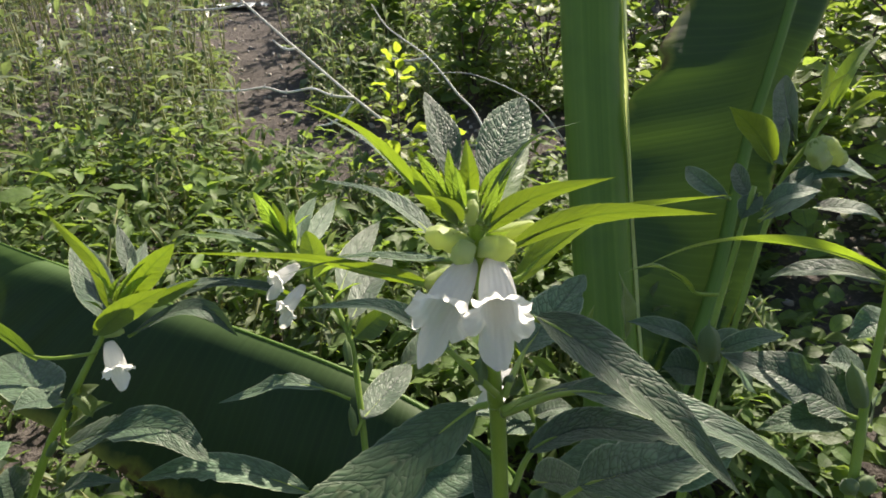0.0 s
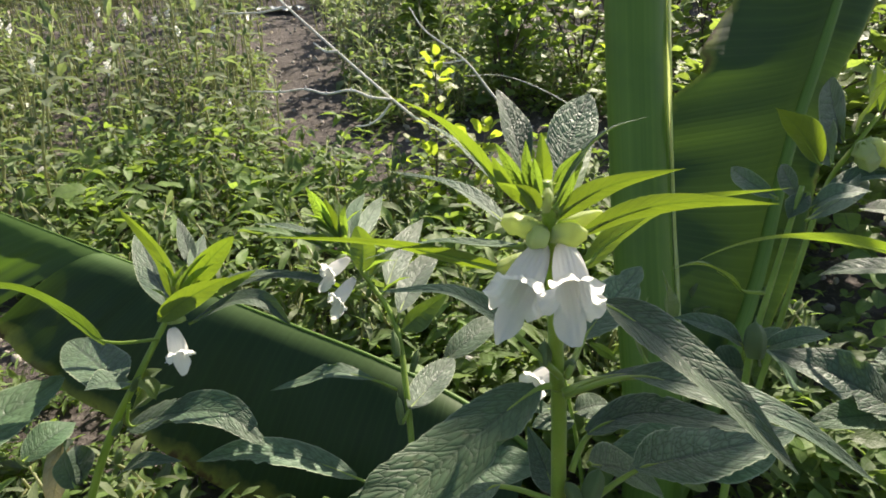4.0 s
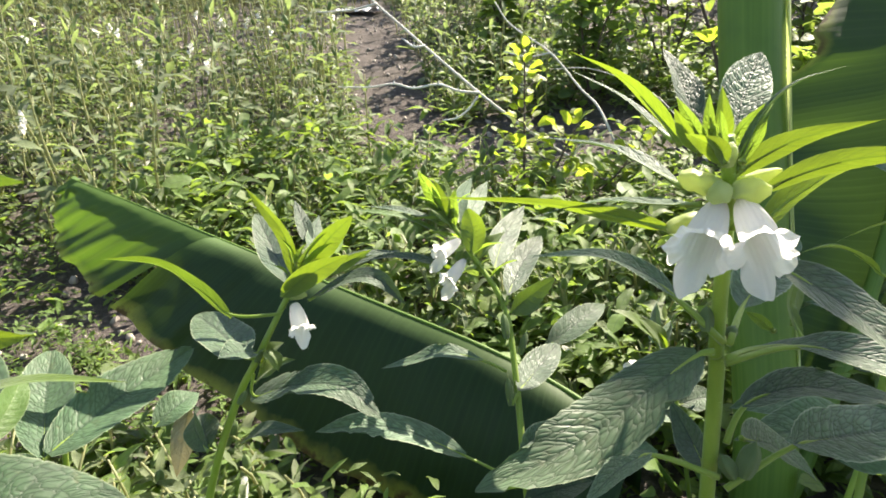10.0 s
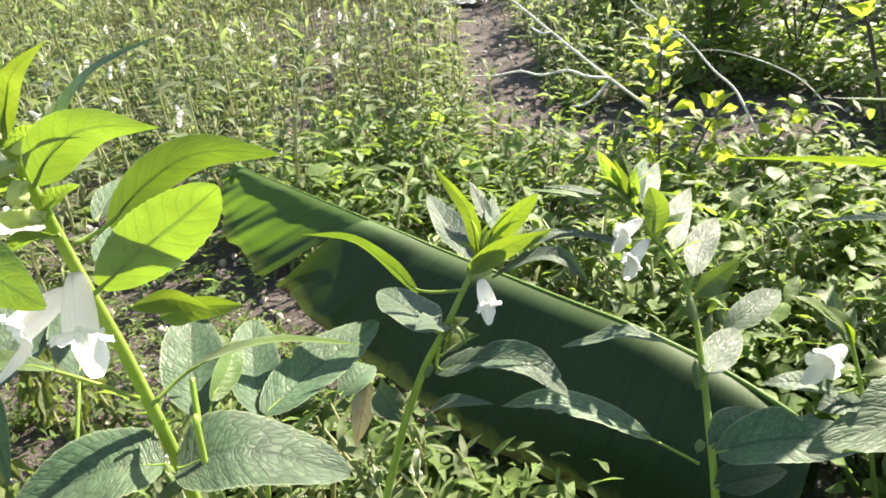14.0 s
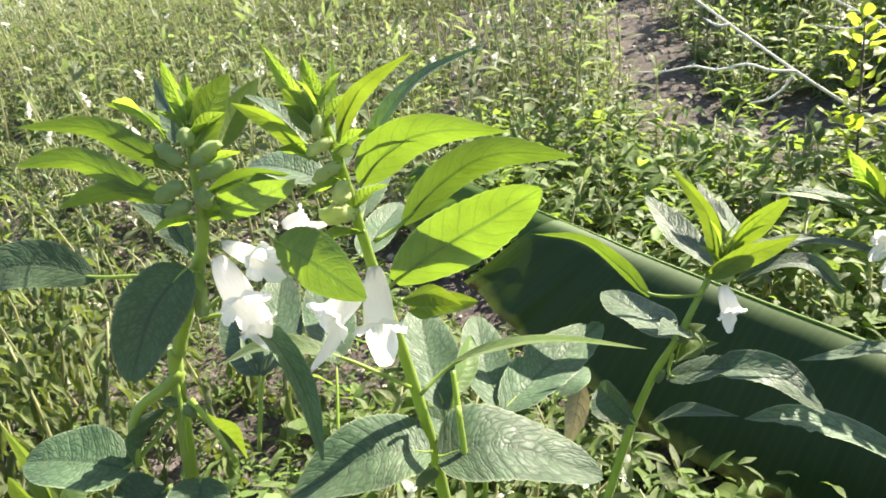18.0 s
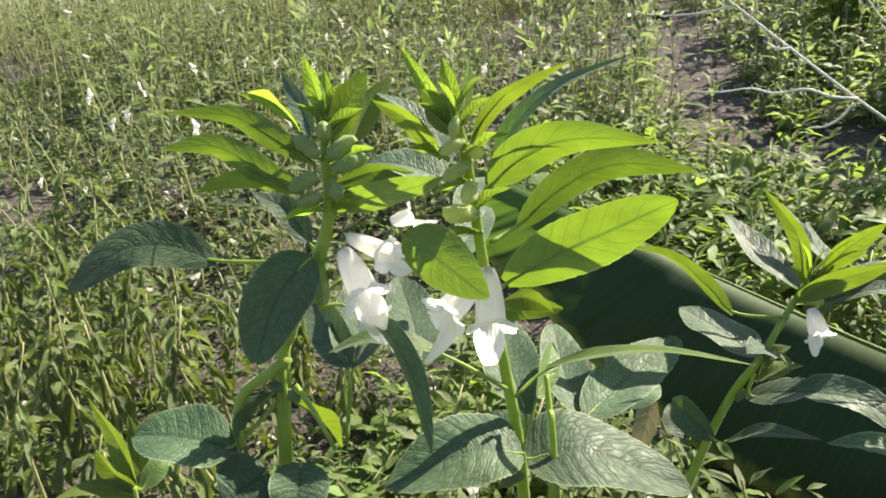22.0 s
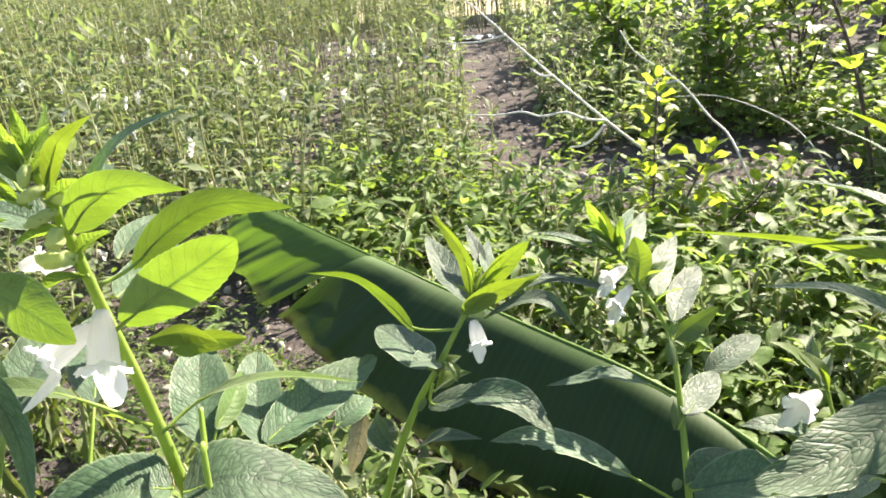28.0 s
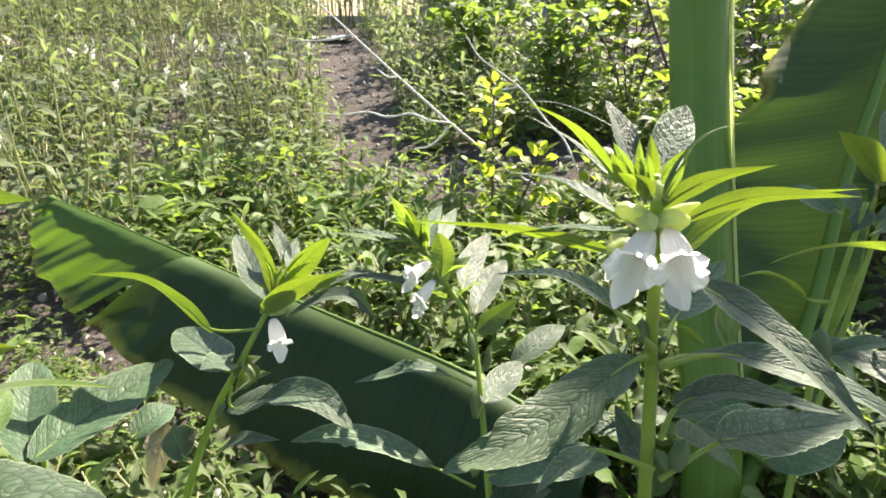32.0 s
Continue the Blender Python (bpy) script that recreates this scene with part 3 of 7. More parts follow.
def hairs(plant, points, radius, count, length, seed=0):
    """The short pale down on a stalk."""
    rng = random.Random(seed)
    line = curve_points(points, 60)
    bm = bmesh.new()
    bm.loops.layers.uv.verify()
    for _ in range(count):
        k = rng.randrange(60)
        p = line[k].lerp(line[k + 1], rng.random())
        way = (line[k + 1] - line[k]).normalized()
        a = rng.uniform(0, 6.28)
        s = way.orthogonal().normalized()
        out = s * math.cos(a) + way.cross(s) * math.sin(a)
        b = p + out * radius * 0.9
        t = b + (out + Vector((rng.uniform(-.4, .4), rng.uniform(-.4, .4), rng.uniform(-.4, .4)))) * length * rng.uniform(0.5, 1.1)
        w = way * 0.00005
        bm.faces.new((bm.verts.new(b - w), bm.verts.new(b + w), bm.verts.new(t)))
    return place(part("stem_down", bm, BUD, plant), Matrix())


def stem(plant, points, r0, r1, down=0):
    ob = place(part("stem", tube(points, (r0, (r0 + r1) / 2, r1), 12, 8 * (len(points) - 1), 0.07), STALK, plant), Matrix())
    if down:
        hairs(plant, points, (r0 + r1) / 2, down, 0.0016)
    return ob


# ---- ground ----
def ground_z(x, y):
    return -0.06 + 0.13 * min(max(math.hypot(x + 0.15, y) - 0.5, 0.0), 2.8) + 0.012 * noise.noise(Vector((x * 3.1, y * 3.1, 0)))


def build_ground():
    bm = bmesh.new()
    bm.loops.layers.uv.verify()
    xs = [-4000, -400, -60, -15] + [-6 + 0.1 * i for i in range(101)] + [12, 60, 400, 4000]
    ys = [-4000, -400, -40, -8] + [-1.5 + 0.1 * i for i in range(76)] + [9, 15, 40, 400, 4000]
    rows = [[bm.verts.new((x, y, ground_z(x, y) + (0.006 * noise.noise(Vector((x * 19, y * 19, 3))) if abs(x) < 7 and -2 < y < 7 else 0))) for x in xs] for y in ys]
    for i in range(len(ys) - 1):
        for j in range(len(xs) - 1):
            bm.faces.new((rows[i][j], rows[i][j + 1], rows[i + 1][j + 1], rows[i + 1][j]))
    ob = part("ground", bm, SOIL)
    return tagged(ob, "bare grey-brown soil between the plants", "ground", kind="structure")


build_ground()


# ---- plants in bloom near the path ----
bloom_plant = thing("sesame_plant", (0.0585, 0.2105, -0.0600), "tall green sesame plant with two white bell flowers and pale buds", "sesame plant", "sesame plants in bloom")
stem(bloom_plant, [(0.0585, 0.2105, -0.0600), (0.0456, 0.2123, 0.2302), (0.0427, 0.2127, 0.2725), (0.0394, 0.2049, 0.3059), (0.0364, 0.1984, 0.3318), (0.0341, 0.1969, 0.3464)], 0.0028, 0.0018, 500)
vane(bloom_plant, (0.0225, 0.1975, 0.3439), [(0.0225, 0.1975, 0.3439), (0.0150, 0.1989, 0.3530), (0.0052, 0.2001, 0.3621), (-0.0090, 0.2004, 0.3693)], 0.0053, (0.5323, 0.7154, 0.4526), LEAF_YOUNG_BACKLIT, fold=0.35, shape=(0.76, 1.34), twist=-25)
# Other half of the leaf above: its sunlit top coloured as a separate leaf.
vane(bloom_plant, (0.0211, 0.2019, 0.3440), [(0.0211, 0.2019, 0.3440), (0.0147, 0.2081, 0.3492), (0.0055, 0.2147, 0.3554), (-0.0080, 0.2211, 0.3614)], 0.0032, (0.2225, -0.1462, 0.9639), LEAF, fold=0.2)
vane(bloom_plant, (0.0253, 0.2057, 0.3296), [(0.0253, 0.2057, 0.3296), (0.0145, 0.2202, 0.3333), (0.0016, 0.2338, 0.3349), (-0.0166, 0.2464, 0.3348)], 0.0081, (0.3240, -0.2075, 0.9230), LEAF, fold=0.3)
vane(bloom_plant, (0.0292, 0.2098, 0.3439), [(0.0292, 0.2098, 0.3439), (0.0266, 0.2184, 0.3526), (0.0243, 0.2259, 0.3586), (0.0204, 0.2339, 0.3659)], 0.0109, (0.3777, -0.4658, 0.8002), LEAF, shape=(0.81, 0.89), fold=0.35)
vane(bloom_plant, (0.0383, 0.2092, 0.3417), [(0.0383, 0.2092, 0.3417), (0.0416, 0.2188, 0.3495), (0.0454, 0.2280, 0.3565), (0.0502, 0.2375, 0.3637)], 0.0147, (0.0317, -0.6489, 0.7602), LEAF, shape=(0.86, 0.74), fold=0.12)
vane(bloom_plant, (0.0369, 0.1974, 0.3346), [(0.0369, 0.1974, 0.3346), (0.0427, 0.2021, 0.3494), (0.0513, 0.2045, 0.3586), (0.0635, 0.2052, 0.3632)], 0.0045, (0.0029, 0.1807, 0.9835), LEAF, fold=0.4, shape=(0.66, 1.34))
vane(bloom_plant, (0.0405, 0.2080, 0.3388), [(0.0405, 0.2080, 0.3388), (0.0460, 0.2298, 0.3395), (0.0545, 0.2541, 0.3461)], 0.0086, (0.5362, -0.7310, 0.4220), LEAF_BACKLIT_DIM)
vane(bloom_plant, (0.0372, 0.1976, 0.3350), [(0.0372, 0.1976, 0.3350), (0.0456, 0.1973, 0.3421), (0.0553, 0.1962, 0.3470), (0.0707, 0.1949, 0.3511)], 0.0067, (-0.1727, -0.9731, -0.1524), LEAF_YOUNG_BACKLIT, fold=-0.2, shape=(0.66, 1.24))
vane(bloom_plant, (0.0369, 0.1960, 0.3311), [(0.0446, 0.1990, 0.3299), (0.0576, 0.1982, 0.3371), (0.0729, 0.1963, 0.3413), (0.0956, 0.1932, 0.3420)], 0.0070, (0.0346, -0.9790, -0.2008), LEAF_YOUNG_BACKLIT, fold=-0.2, shape=(0.66, 1.14))
vane(bloom_plant, (0.0387, 0.1998, 0.3194), [(0.0470, 0.2019, 0.3184), (0.0589, 0.2097, 0.3272), (0.0782, 0.2172, 0.3345), (0.1125, 0.2235, 0.3374)], 0.0073, (0.2875, 0.9257, 0.2459), LEAF_YOUNG_BACKLIT, fold=0.35, shape=(0.61, 1.34), twist=40)
vane(bloom_plant, (0.0317, 0.1994, 0.3397), [(0.0317, 0.1994, 0.3397), (0.0295, 0.1988, 0.3489), (0.0285, 0.1981, 0.3576)], 0.0037, (-0.1640, -0.9681, 0.1894), LEAF_TIP_BRIGHTENED, fold=0.45, wave=0.2, shape=(0.66, 0.94))
vane(bloom_plant, (0.0342, 0.2023, 0.3412), [(0.0342, 0.2023, 0.3412), (0.0338, 0.2034, 0.3490), (0.0330, 0.2051, 0.3583)], 0.0055, (0.0898, -0.9775, 0.1906), LEAF_YOUNG_BACKLIT, fold=0.45, wave=0.2, shape=(0.66, 0.94))
vane(bloom_plant, (0.0295, 0.1983, 0.3426), [(0.0295, 0.1983, 0.3426), (0.0251, 0.1989, 0.3496), (0.0204, 0.1995, 0.3564)], 0.0040, (-0.4719, -0.7686, 0.4319), LEAF_TIP_BRIGHTENED, fold=0.45, wave=0.2, shape=(0.66, 0.94))
vane(bloom_plant, (0.0273, 0.1958, 0.3419), [(0.0273, 0.1958, 0.3419), (0.0231, 0.1948, 0.3478), (0.0194, 0.1942, 0.3543)], 0.0046, (-0.4939, -0.8367, 0.2365), LEAF_YOUNG_BACKLIT, fold=0.45, wave=0.2, shape=(0.66, 0.94))
vane(bloom_plant, (0.0363, 0.2031, 0.3403), [(0.0363, 0.2031, 0.3403), (0.0395, 0.2041, 0.3476), (0.0445, 0.2047, 0.3536)], 0.0041, (0.3375, -0.9386, 0.0717), LEAF_TIP_BRIGHTENED, fold=0.45, wave=0.2, shape=(0.66, 0.94))
vane(bloom_plant, (0.0386, 0.1965, 0.3373), [(0.0386, 0.1965, 0.3373), (0.0412, 0.1986, 0.3459), (0.0447, 0.1997, 0.3519)], 0.0028, (0.5509, -0.8249, 0.1270), LEAF_TIP_BRIGHTENED, fold=0.45, wave=0.2, shape=(0.66, 0.94))
vane(bloom_plant, (0.0314, 0.1880, 0.3411), [(0.0314, 0.1880, 0.3411), (0.0270, 0.1864, 0.3467), (0.0209, 0.1837, 0.3500)], 0.0050, (-0.1676, -0.9152, -0.3664), LEAF_YOUNG_BACKLIT, fold=0.45, wave=0.2, shape=(0.66, 0.94))
vane(bloom_plant, (0.0318, 0.1860, 0.3416), [(0.0318, 0.1860, 0.3416), (0.0298, 0.1852, 0.3462), (0.0256, 0.1837, 0.3495)], 0.0043, (0.2352, -0.9717, -0.0197), LEAF_YOUNG_BACKLIT, fold=0.45, wave=0.2, shape=(0.66, 0.94))
vane(bloom_plant, (0.0367, 0.1894, 0.3412), [(0.0367, 0.1894, 0.3412), (0.0393, 0.1888, 0.3473), (0.0408, 0.1877, 0.3522)], 0.0026, (0.2352, -0.9717, -0.0197), LEAF_TIP_BRIGHTENED, fold=0.45, wave=0.2, shape=(0.66, 0.94))
vane(bloom_plant, (0.0327, 0.1922, 0.3432), [(0.0327, 0.1922, 0.3432), (0.0313, 0.1925, 0.3493), (0.0305, 0.1924, 0.3542)], 0.0031, (0.0385, -0.9808, 0.1914), LEAF_TIP_BRIGHTENED, fold=0.45, wave=0.2, shape=(0.66, 0.94))
vane(bloom_plant, (0.0294, 0.1981, 0.3266), [(0.0294, 0.1981, 0.3266), (0.0160, 0.2021, 0.3254), (0.0002, 0.2059, 0.3239), (-0.0207, 0.2073, 0.3173)], 0.0053, (0.0094, 0.0098, 0.9999), LEAF, fold=0.25, shape=(0.66, 1.14))
vane(bloom_plant, (0.0232, 0.2025, 0.3170), [(0.0232, 0.2025, 0.3170), (0.0050, 0.2053, 0.3204), (-0.0166, 0.2077, 0.3230), (-0.0556, 0.2087, 0.3240)], 0.0057, (0.0655, 0.9377, 0.3411), LEAF_YOUNG_BACKLIT, fold=0.2, shape=(0.56, 1.44))
vane(bloom_plant, (0.0431, 0.2060, 0.2773), [(0.0281, 0.2101, 0.2910), (0.0181, 0.2169, 0.2960), (0.0030, 0.2228, 0.2994), (-0.0199, 0.2258, 0.2969)], 0.0090, (0.2278, -0.2171, 0.9492), LEAF, fold=0.3, shape=(0.66, 1.04))
vane(bloom_plant, (0.0453, 0.2078, 0.2761), [(0.0523, 0.2253, 0.2807), (0.0632, 0.2406, 0.2864), (0.0771, 0.2571, 0.2946)], 0.0192, (-0.3741, -0.6898, 0.6199), LEAF, fold=0.2, bites=2, shape=(0.66, 0.84))
vane(bloom_plant, (0.0412, 0.2085, 0.3039), [(0.0542, 0.2055, 0.3057), (0.0713, 0.1982, 0.2971), (0.0895, 0.1887, 0.2831), (0.1087, 0.1778, 0.2658)], 0.0192, (0.4720, -0.4751, 0.7426), LEAF, fold=0.3, shape=(0.66, 0.99))
vane(bloom_plant, (0.0446, 0.2053, 0.2704), [(0.0668, 0.2168, 0.2722), (0.0896, 0.2151, 0.2694), (0.1186, 0.2109, 0.2601), (0.1485, 0.2030, 0.2419)], 0.0165, (0.2228, -0.2574, 0.9403), LEAF, fold=0.3, shape=(0.71, 0.99))
vane(bloom_plant, (0.0400, 0.2037, 0.2754), [(0.0351, 0.2025, 0.2750), (0.0178, 0.1859, 0.2707), (-0.0037, 0.1671, 0.2629), (-0.0298, 0.1492, 0.2596)], 0.0220, (-0.1313, -0.4966, 0.8580), LEAF_OLD, fold=0.15, bites=6, shape=(0.56, 0.69), wave=0.22)
vane(bloom_plant, (0.0445, 0.2053, 0.2721), [(0.0577, 0.2180, 0.2699), (0.0841, 0.2277, 0.2675), (0.1095, 0.2342, 0.2583)], 0.0072, (0.1323, 0.0956, 0.9866), LEAF, fold=0.2)
vane(bloom_plant, (0.0495, 0.2095, 0.2353), [(0.0556, 0.2193, 0.2452), (0.0728, 0.2238, 0.2506), (0.0921, 0.2256, 0.2486), (0.1230, 0.2275, 0.2414)], 0.0159, (0.1152, -0.1196, 0.9861), LEAF, fold=0.3, bites=2, shape=(0.56, 0.84))
vane(bloom_plant, (0.0499, 0.2034, 0.2207), [(0.0734, 0.2162, 0.2322), (0.1003, 0.2287, 0.2298), (0.1413, 0.2446, 0.2289)], 0.0248, (-0.0139, -0.2829, 0.9590), LEAF, fold=0.2, bites=3, shape=(0.56, 0.74))
vane(bloom_plant, (0.0447, 0.2136, 0.2211), [(0.0447, 0.2136, 0.2211), (0.0416, 0.2265, 0.2231), (0.0356, 0.2409, 0.2298)], 0.0121, (-0.5007, -0.7018, 0.5068), LEAF, fold=0.3)
vane(bloom_plant, (0.0475, 0.2045, 0.2245), [(0.0242, 0.2055, 0.2323), (0.0119, 0.1930, 0.2332), (0.0007, 0.1788, 0.2296)], 0.0091, (-0.0342, -0.1722, 0.9845), LEAF, bites=2)
vane(bloom_plant, (0.0576, 0.2199, 0.2301), [(0.0576, 0.2199, 0.2301), (0.0728, 0.2287, 0.2204), (0.0913, 0.2346, 0.2023)], 0.0205, (0.1732, -0.1356, 0.9755), LEAF, shape=(0.56, 0.64))
vane(bloom_plant, (0.0807, 0.2455, 0.2591), [(0.0807, 0.2455, 0.2591), (0.0779, 0.2545, 0.2686), (0.0836, 0.2652, 0.2783)], 0.0059, (0.4741, -0.8673, 0.1520), LEAF_YOUNG_BACKLIT)
vane(bloom_plant, (0.0654, 0.2303, 0.2694), [(0.0654, 0.2303, 0.2694), (0.0599, 0.2296, 0.2740), (0.0546, 0.2284, 0.2777)], 0.0041, (0.2785, -0.9581, 0.0666), LEAF_TIP_BRIGHTENED)
flower(bloom_plant, (0.0343, 0.1973, 0.3269), (0.0273, 0.1806, 0.3216), 0.0135, up=(0.2819, 0.3839, 0.8793), lobe=0.45, seed=3)
flower(bloom_plant, (0.0403, 0.1968, 0.3276), (0.0416, 0.1775, 0.3230), 0.0134, up=(0.0940, 0.3913, 0.9154), lobe=0.5, seed=5)
bud(bloom_plant, (0.0347, 0.1952, 0.3315), (-0.9449, 0.0935, 0.3136), 0.0126, 0.0026)
bud(bloom_plant, (0.0354, 0.1902, 0.3320), (-0.9922, 0.0114, 0.1240), 0.0058, 0.0025)
bud(bloom_plant, (0.0363, 0.1934, 0.3322), (0.9993, 0.0372, -0.0099), 0.0094, 0.0026)
bud(bloom_plant, (0.0371, 0.2040, 0.3295), (0.9452, 0.1597, 0.2846), 0.0157, 0.0019)
bud(bloom_plant, (0.0345, 0.1923, 0.3389), (-0.0498, 0.3875, 0.9205), 0.0065, 0.0016)
bud(bloom_plant, (0.0316, 0.2045, 0.3206), (-0.9268, -0.1783, -0.3305), 0.0108, 0.0021)
pod(bloom_plant, (0.0379, 0.2073, 0.2805), (-0.0268, 0.3869, 0.9217), 0.0082, 0.0018)
pod(bloom_plant, (0.0461, 0.2127, 0.2757), (0.4837, 0.4186, 0.7686), 0.0043, 0.0016)
pod(bloom_plant, (0.0557, 0.2070, 0.2234), (0.3122, 0.3759, 0.8725), 0.0131, 0.0030)
pod(bloom_plant, (0.0530, 0.2066, 0.2234), (-0.5247, 0.2257, 0.8208), 0.0093, 0.0022)

left_plant = thing("sesame_plant", (-0.3180, 0.2281, -0.0600), "leafy sesame plant with a hanging white flower and glowing leaves", "sesame plant", "sesame plants in bloom")
stem(left_plant, [(-0.3180, 0.2281, -0.0600), (-0.3167, 0.2118, 0.1237), (-0.3163, 0.2070, 0.1642), (-0.3206, 0.2008, 0.2256), (-0.3232, 0.1927, 0.2745), (-0.3225, 0.1819, 0.3295), (-0.3238, 0.1756, 0.3575)], 0.0042, 0.0022, 400)
vane(left_plant, (-0.3260, 0.1736, 0.3459), [(-0.3260, 0.1736, 0.3459), (-0.3377, 0.1785, 0.3624), (-0.3544, 0.1824, 0.3843)], 0.0084, (0.0486, -0.7693, 0.6371), LEAF_TIP_BRIGHTENED)
vane(left_plant, (-0.3217, 0.1760, 0.3504), [(-0.3217, 0.1760, 0.3504), (-0.3264, 0.1787, 0.3646), (-0.3311, 0.1811, 0.3780)], 0.0086, (0.4496, -0.8761, 0.1744), LEAF_TIP_BRIGHTENED)
vane(left_plant, (-0.3196, 0.1773, 0.3502), [(-0.3196, 0.1773, 0.3502), (-0.3212, 0.1849, 0.3648), (-0.3230, 0.1916, 0.3779)], 0.0051, (0.8979, -0.4132, 0.1516), LEAF_TIP_BRIGHTENED)
vane(left_plant, (-0.3221, 0.1720, 0.3451), [(-0.3221, 0.1720, 0.3451), (-0.3286, 0.1726, 0.3559), (-0.3368, 0.1713, 0.3652)], 0.0141, (0.3458, -0.9363, 0.0615), LEAF_YOUNG_BACKLIT, shape=(0.66, 0.84))
vane(left_plant, (-0.3310, 0.1728, 0.3346), [(-0.3310, 0.1728, 0.3346), (-0.3418, 0.1670, 0.3518), (-0.3538, 0.1575, 0.3628)], 0.0103, (0.3171, -0.9334, -0.1679), LEAF_YOUNG_BACKLIT)
# Top-lit twin of the leaf above, its sunlit side given another leaf colour.
vane(left_plant, (-0.3363, 0.1780, 0.3396), [(-0.3363, 0.1780, 0.3396), (-0.3516, 0.1810, 0.3544), (-0.3691, 0.1796, 0.3631)], 0.0113, (0.0905, -0.1692, 0.9814), LEAF)
vane(left_plant, (-0.3152, 0.1753, 0.3421), [(-0.3152, 0.1753, 0.3421), (-0.3011, 0.1705, 0.3586), (-0.2841, 0.1643, 0.3681), (-0.2628, 0.1606, 0.3765)], 0.0089, (0.6676, -0.7152, -0.2071), LEAF_YOUNG_BACKLIT, shape=(0.66, 1.14))
vane(left_plant, (-0.3133, 0.1898, 0.3258), [(-0.3133, 0.1898, 0.3258), (-0.3017, 0.1914, 0.3469), (-0.2828, 0.1955, 0.3629), (-0.2537, 0.2042, 0.3738)], 0.0128, (0.0078, -0.5588, 0.8293), LEAF, shape=(0.66, 1.14))
vane(left_plant, (-0.3065, 0.1736, 0.3228), [(-0.3065, 0.1736, 0.3228), (-0.2863, 0.1728, 0.3392), (-0.2621, 0.1703, 0.3460), (-0.2322, 0.1684, 0.3457)], 0.0211, (0.4949, -0.8368, -0.2341), LEAF_BACKLIT_DIM, shape=(0.56, 1.19), fold=-0.2)
vane(left_plant, (-0.3166, 0.1890, 0.2896), [(-0.3086, 0.2039, 0.2934), (-0.2892, 0.2158, 0.3125), (-0.2653, 0.2265, 0.3222), (-0.2322, 0.2371, 0.3181)], 0.0196, (0.4645, -0.8709, -0.1603), LEAF_BACKLIT_DIM, shape=(0.66, 0.94), fold=-0.15)
vane(left_plant, (-0.3129, 0.1854, 0.2649), [(-0.3101, 0.1913, 0.2682), (-0.2818, 0.1926, 0.2874), (-0.2549, 0.1912, 0.3032), (-0.2301, 0.1883, 0.3185)], 0.0299, (0.4383, -0.8988, 0.0038), LEAF_BACKLIT_DIM, shape=(0.51, 0.64), fold=-0.06)
vane(left_plant, (-0.3405, 0.1509, 0.3035), [(-0.3405, 0.1509, 0.3035), (-0.3241, 0.1539, 0.2931), (-0.3026, 0.1575, 0.2763)], 0.0280, (0.5995, -0.7897, -0.1303), LEAF_BACKLIT_DIM, shape=(0.56, 0.74), fold=-0.1)
vane(left_plant, (-0.3302, 0.2208, 0.2410), [(-0.3302, 0.2208, 0.2410), (-0.3238, 0.2417, 0.2350), (-0.3141, 0.2603, 0.2191)], 0.0163, (0.5149, -0.8486, -0.1212), LEAF_YOUNG_BACKLIT)
vane(left_plant, (-0.3126, 0.1992, 0.1961), [(-0.3028, 0.2193, 0.2058), (-0.2728, 0.2215, 0.2201), (-0.2413, 0.2223, 0.2289), (-0.1987, 0.2263, 0.2285)], 0.0115, (0.1197, -0.0137, 0.9927), LEAF_YOUNG_BACKLIT, shape=(0.56, 1.04))
vane(left_plant, (-0.3170, 0.1984, 0.2008), [(-0.3453, 0.1815, 0.2254), (-0.3630, 0.1719, 0.2342), (-0.3799, 0.1602, 0.2373), (-0.3943, 0.1469, 0.2332)], 0.0134, (0.1806, -0.1143, 0.9769), LEAF_BACKLIT_DIM, shape=(0.66, 0.84))
vane(left_plant, (-0.3048, 0.1901, 0.1676), [(-0.3048, 0.1901, 0.1676), (-0.3274, 0.1724, 0.1750), (-0.3607, 0.1386, 0.1628)], 0.0494, (0.1147, -0.2042, 0.9722), LEAF_OLD, shape=(0.46, 0.64), fold=0.15)
vane(left_plant, (-0.3061, 0.1987, 0.1573), [(-0.3061, 0.1987, 0.1573), (-0.2777, 0.2155, 0.1606), (-0.2259, 0.2357, 0.1370)], 0.0512, (0.2879, -0.0963, 0.9528), LEAF_OLD, shape=(0.46, 0.64), fold=0.15)
leaf(left_plant, (-0.3369, 0.1866, 0.3193), (-0.3369, 0.1866, 0.3193), (-0.3853, 0.1833, 0.3259), 0.0281, 16, 0.12, material=LEAF)
leaf(left_plant, (-0.3264, 0.2014, 0.1608), (-0.3264, 0.2014, 0.1608), (-0.3451, 0.1951, 0.1741), 0.0120, 8, 0.1, material=LEAF_YOUNG_BACKLIT)
leaf(left_plant, (-0.3225, 0.1728, 0.3531), (-0.3225, 0.1728, 0.3531), (-0.3284, 0.1709, 0.3691), 0.0075, -40, 0.1, material=LEAF_TIP_BRIGHTENED)
leaf(left_plant, (-0.3211, 0.1735, 0.3538), (-0.3211, 0.1735, 0.3538), (-0.3116, 0.1817, 0.3697), 0.0069, -40, 0.1, material=LEAF_TIP_BRIGHTENED)
leaf(left_plant, (-0.3206, 0.1748, 0.3491), (-0.3206, 0.1748, 0.3491), (-0.3079, 0.1829, 0.3600), 0.0087, -40, 0.1, material=LEAF_TIP_BRIGHTENED)
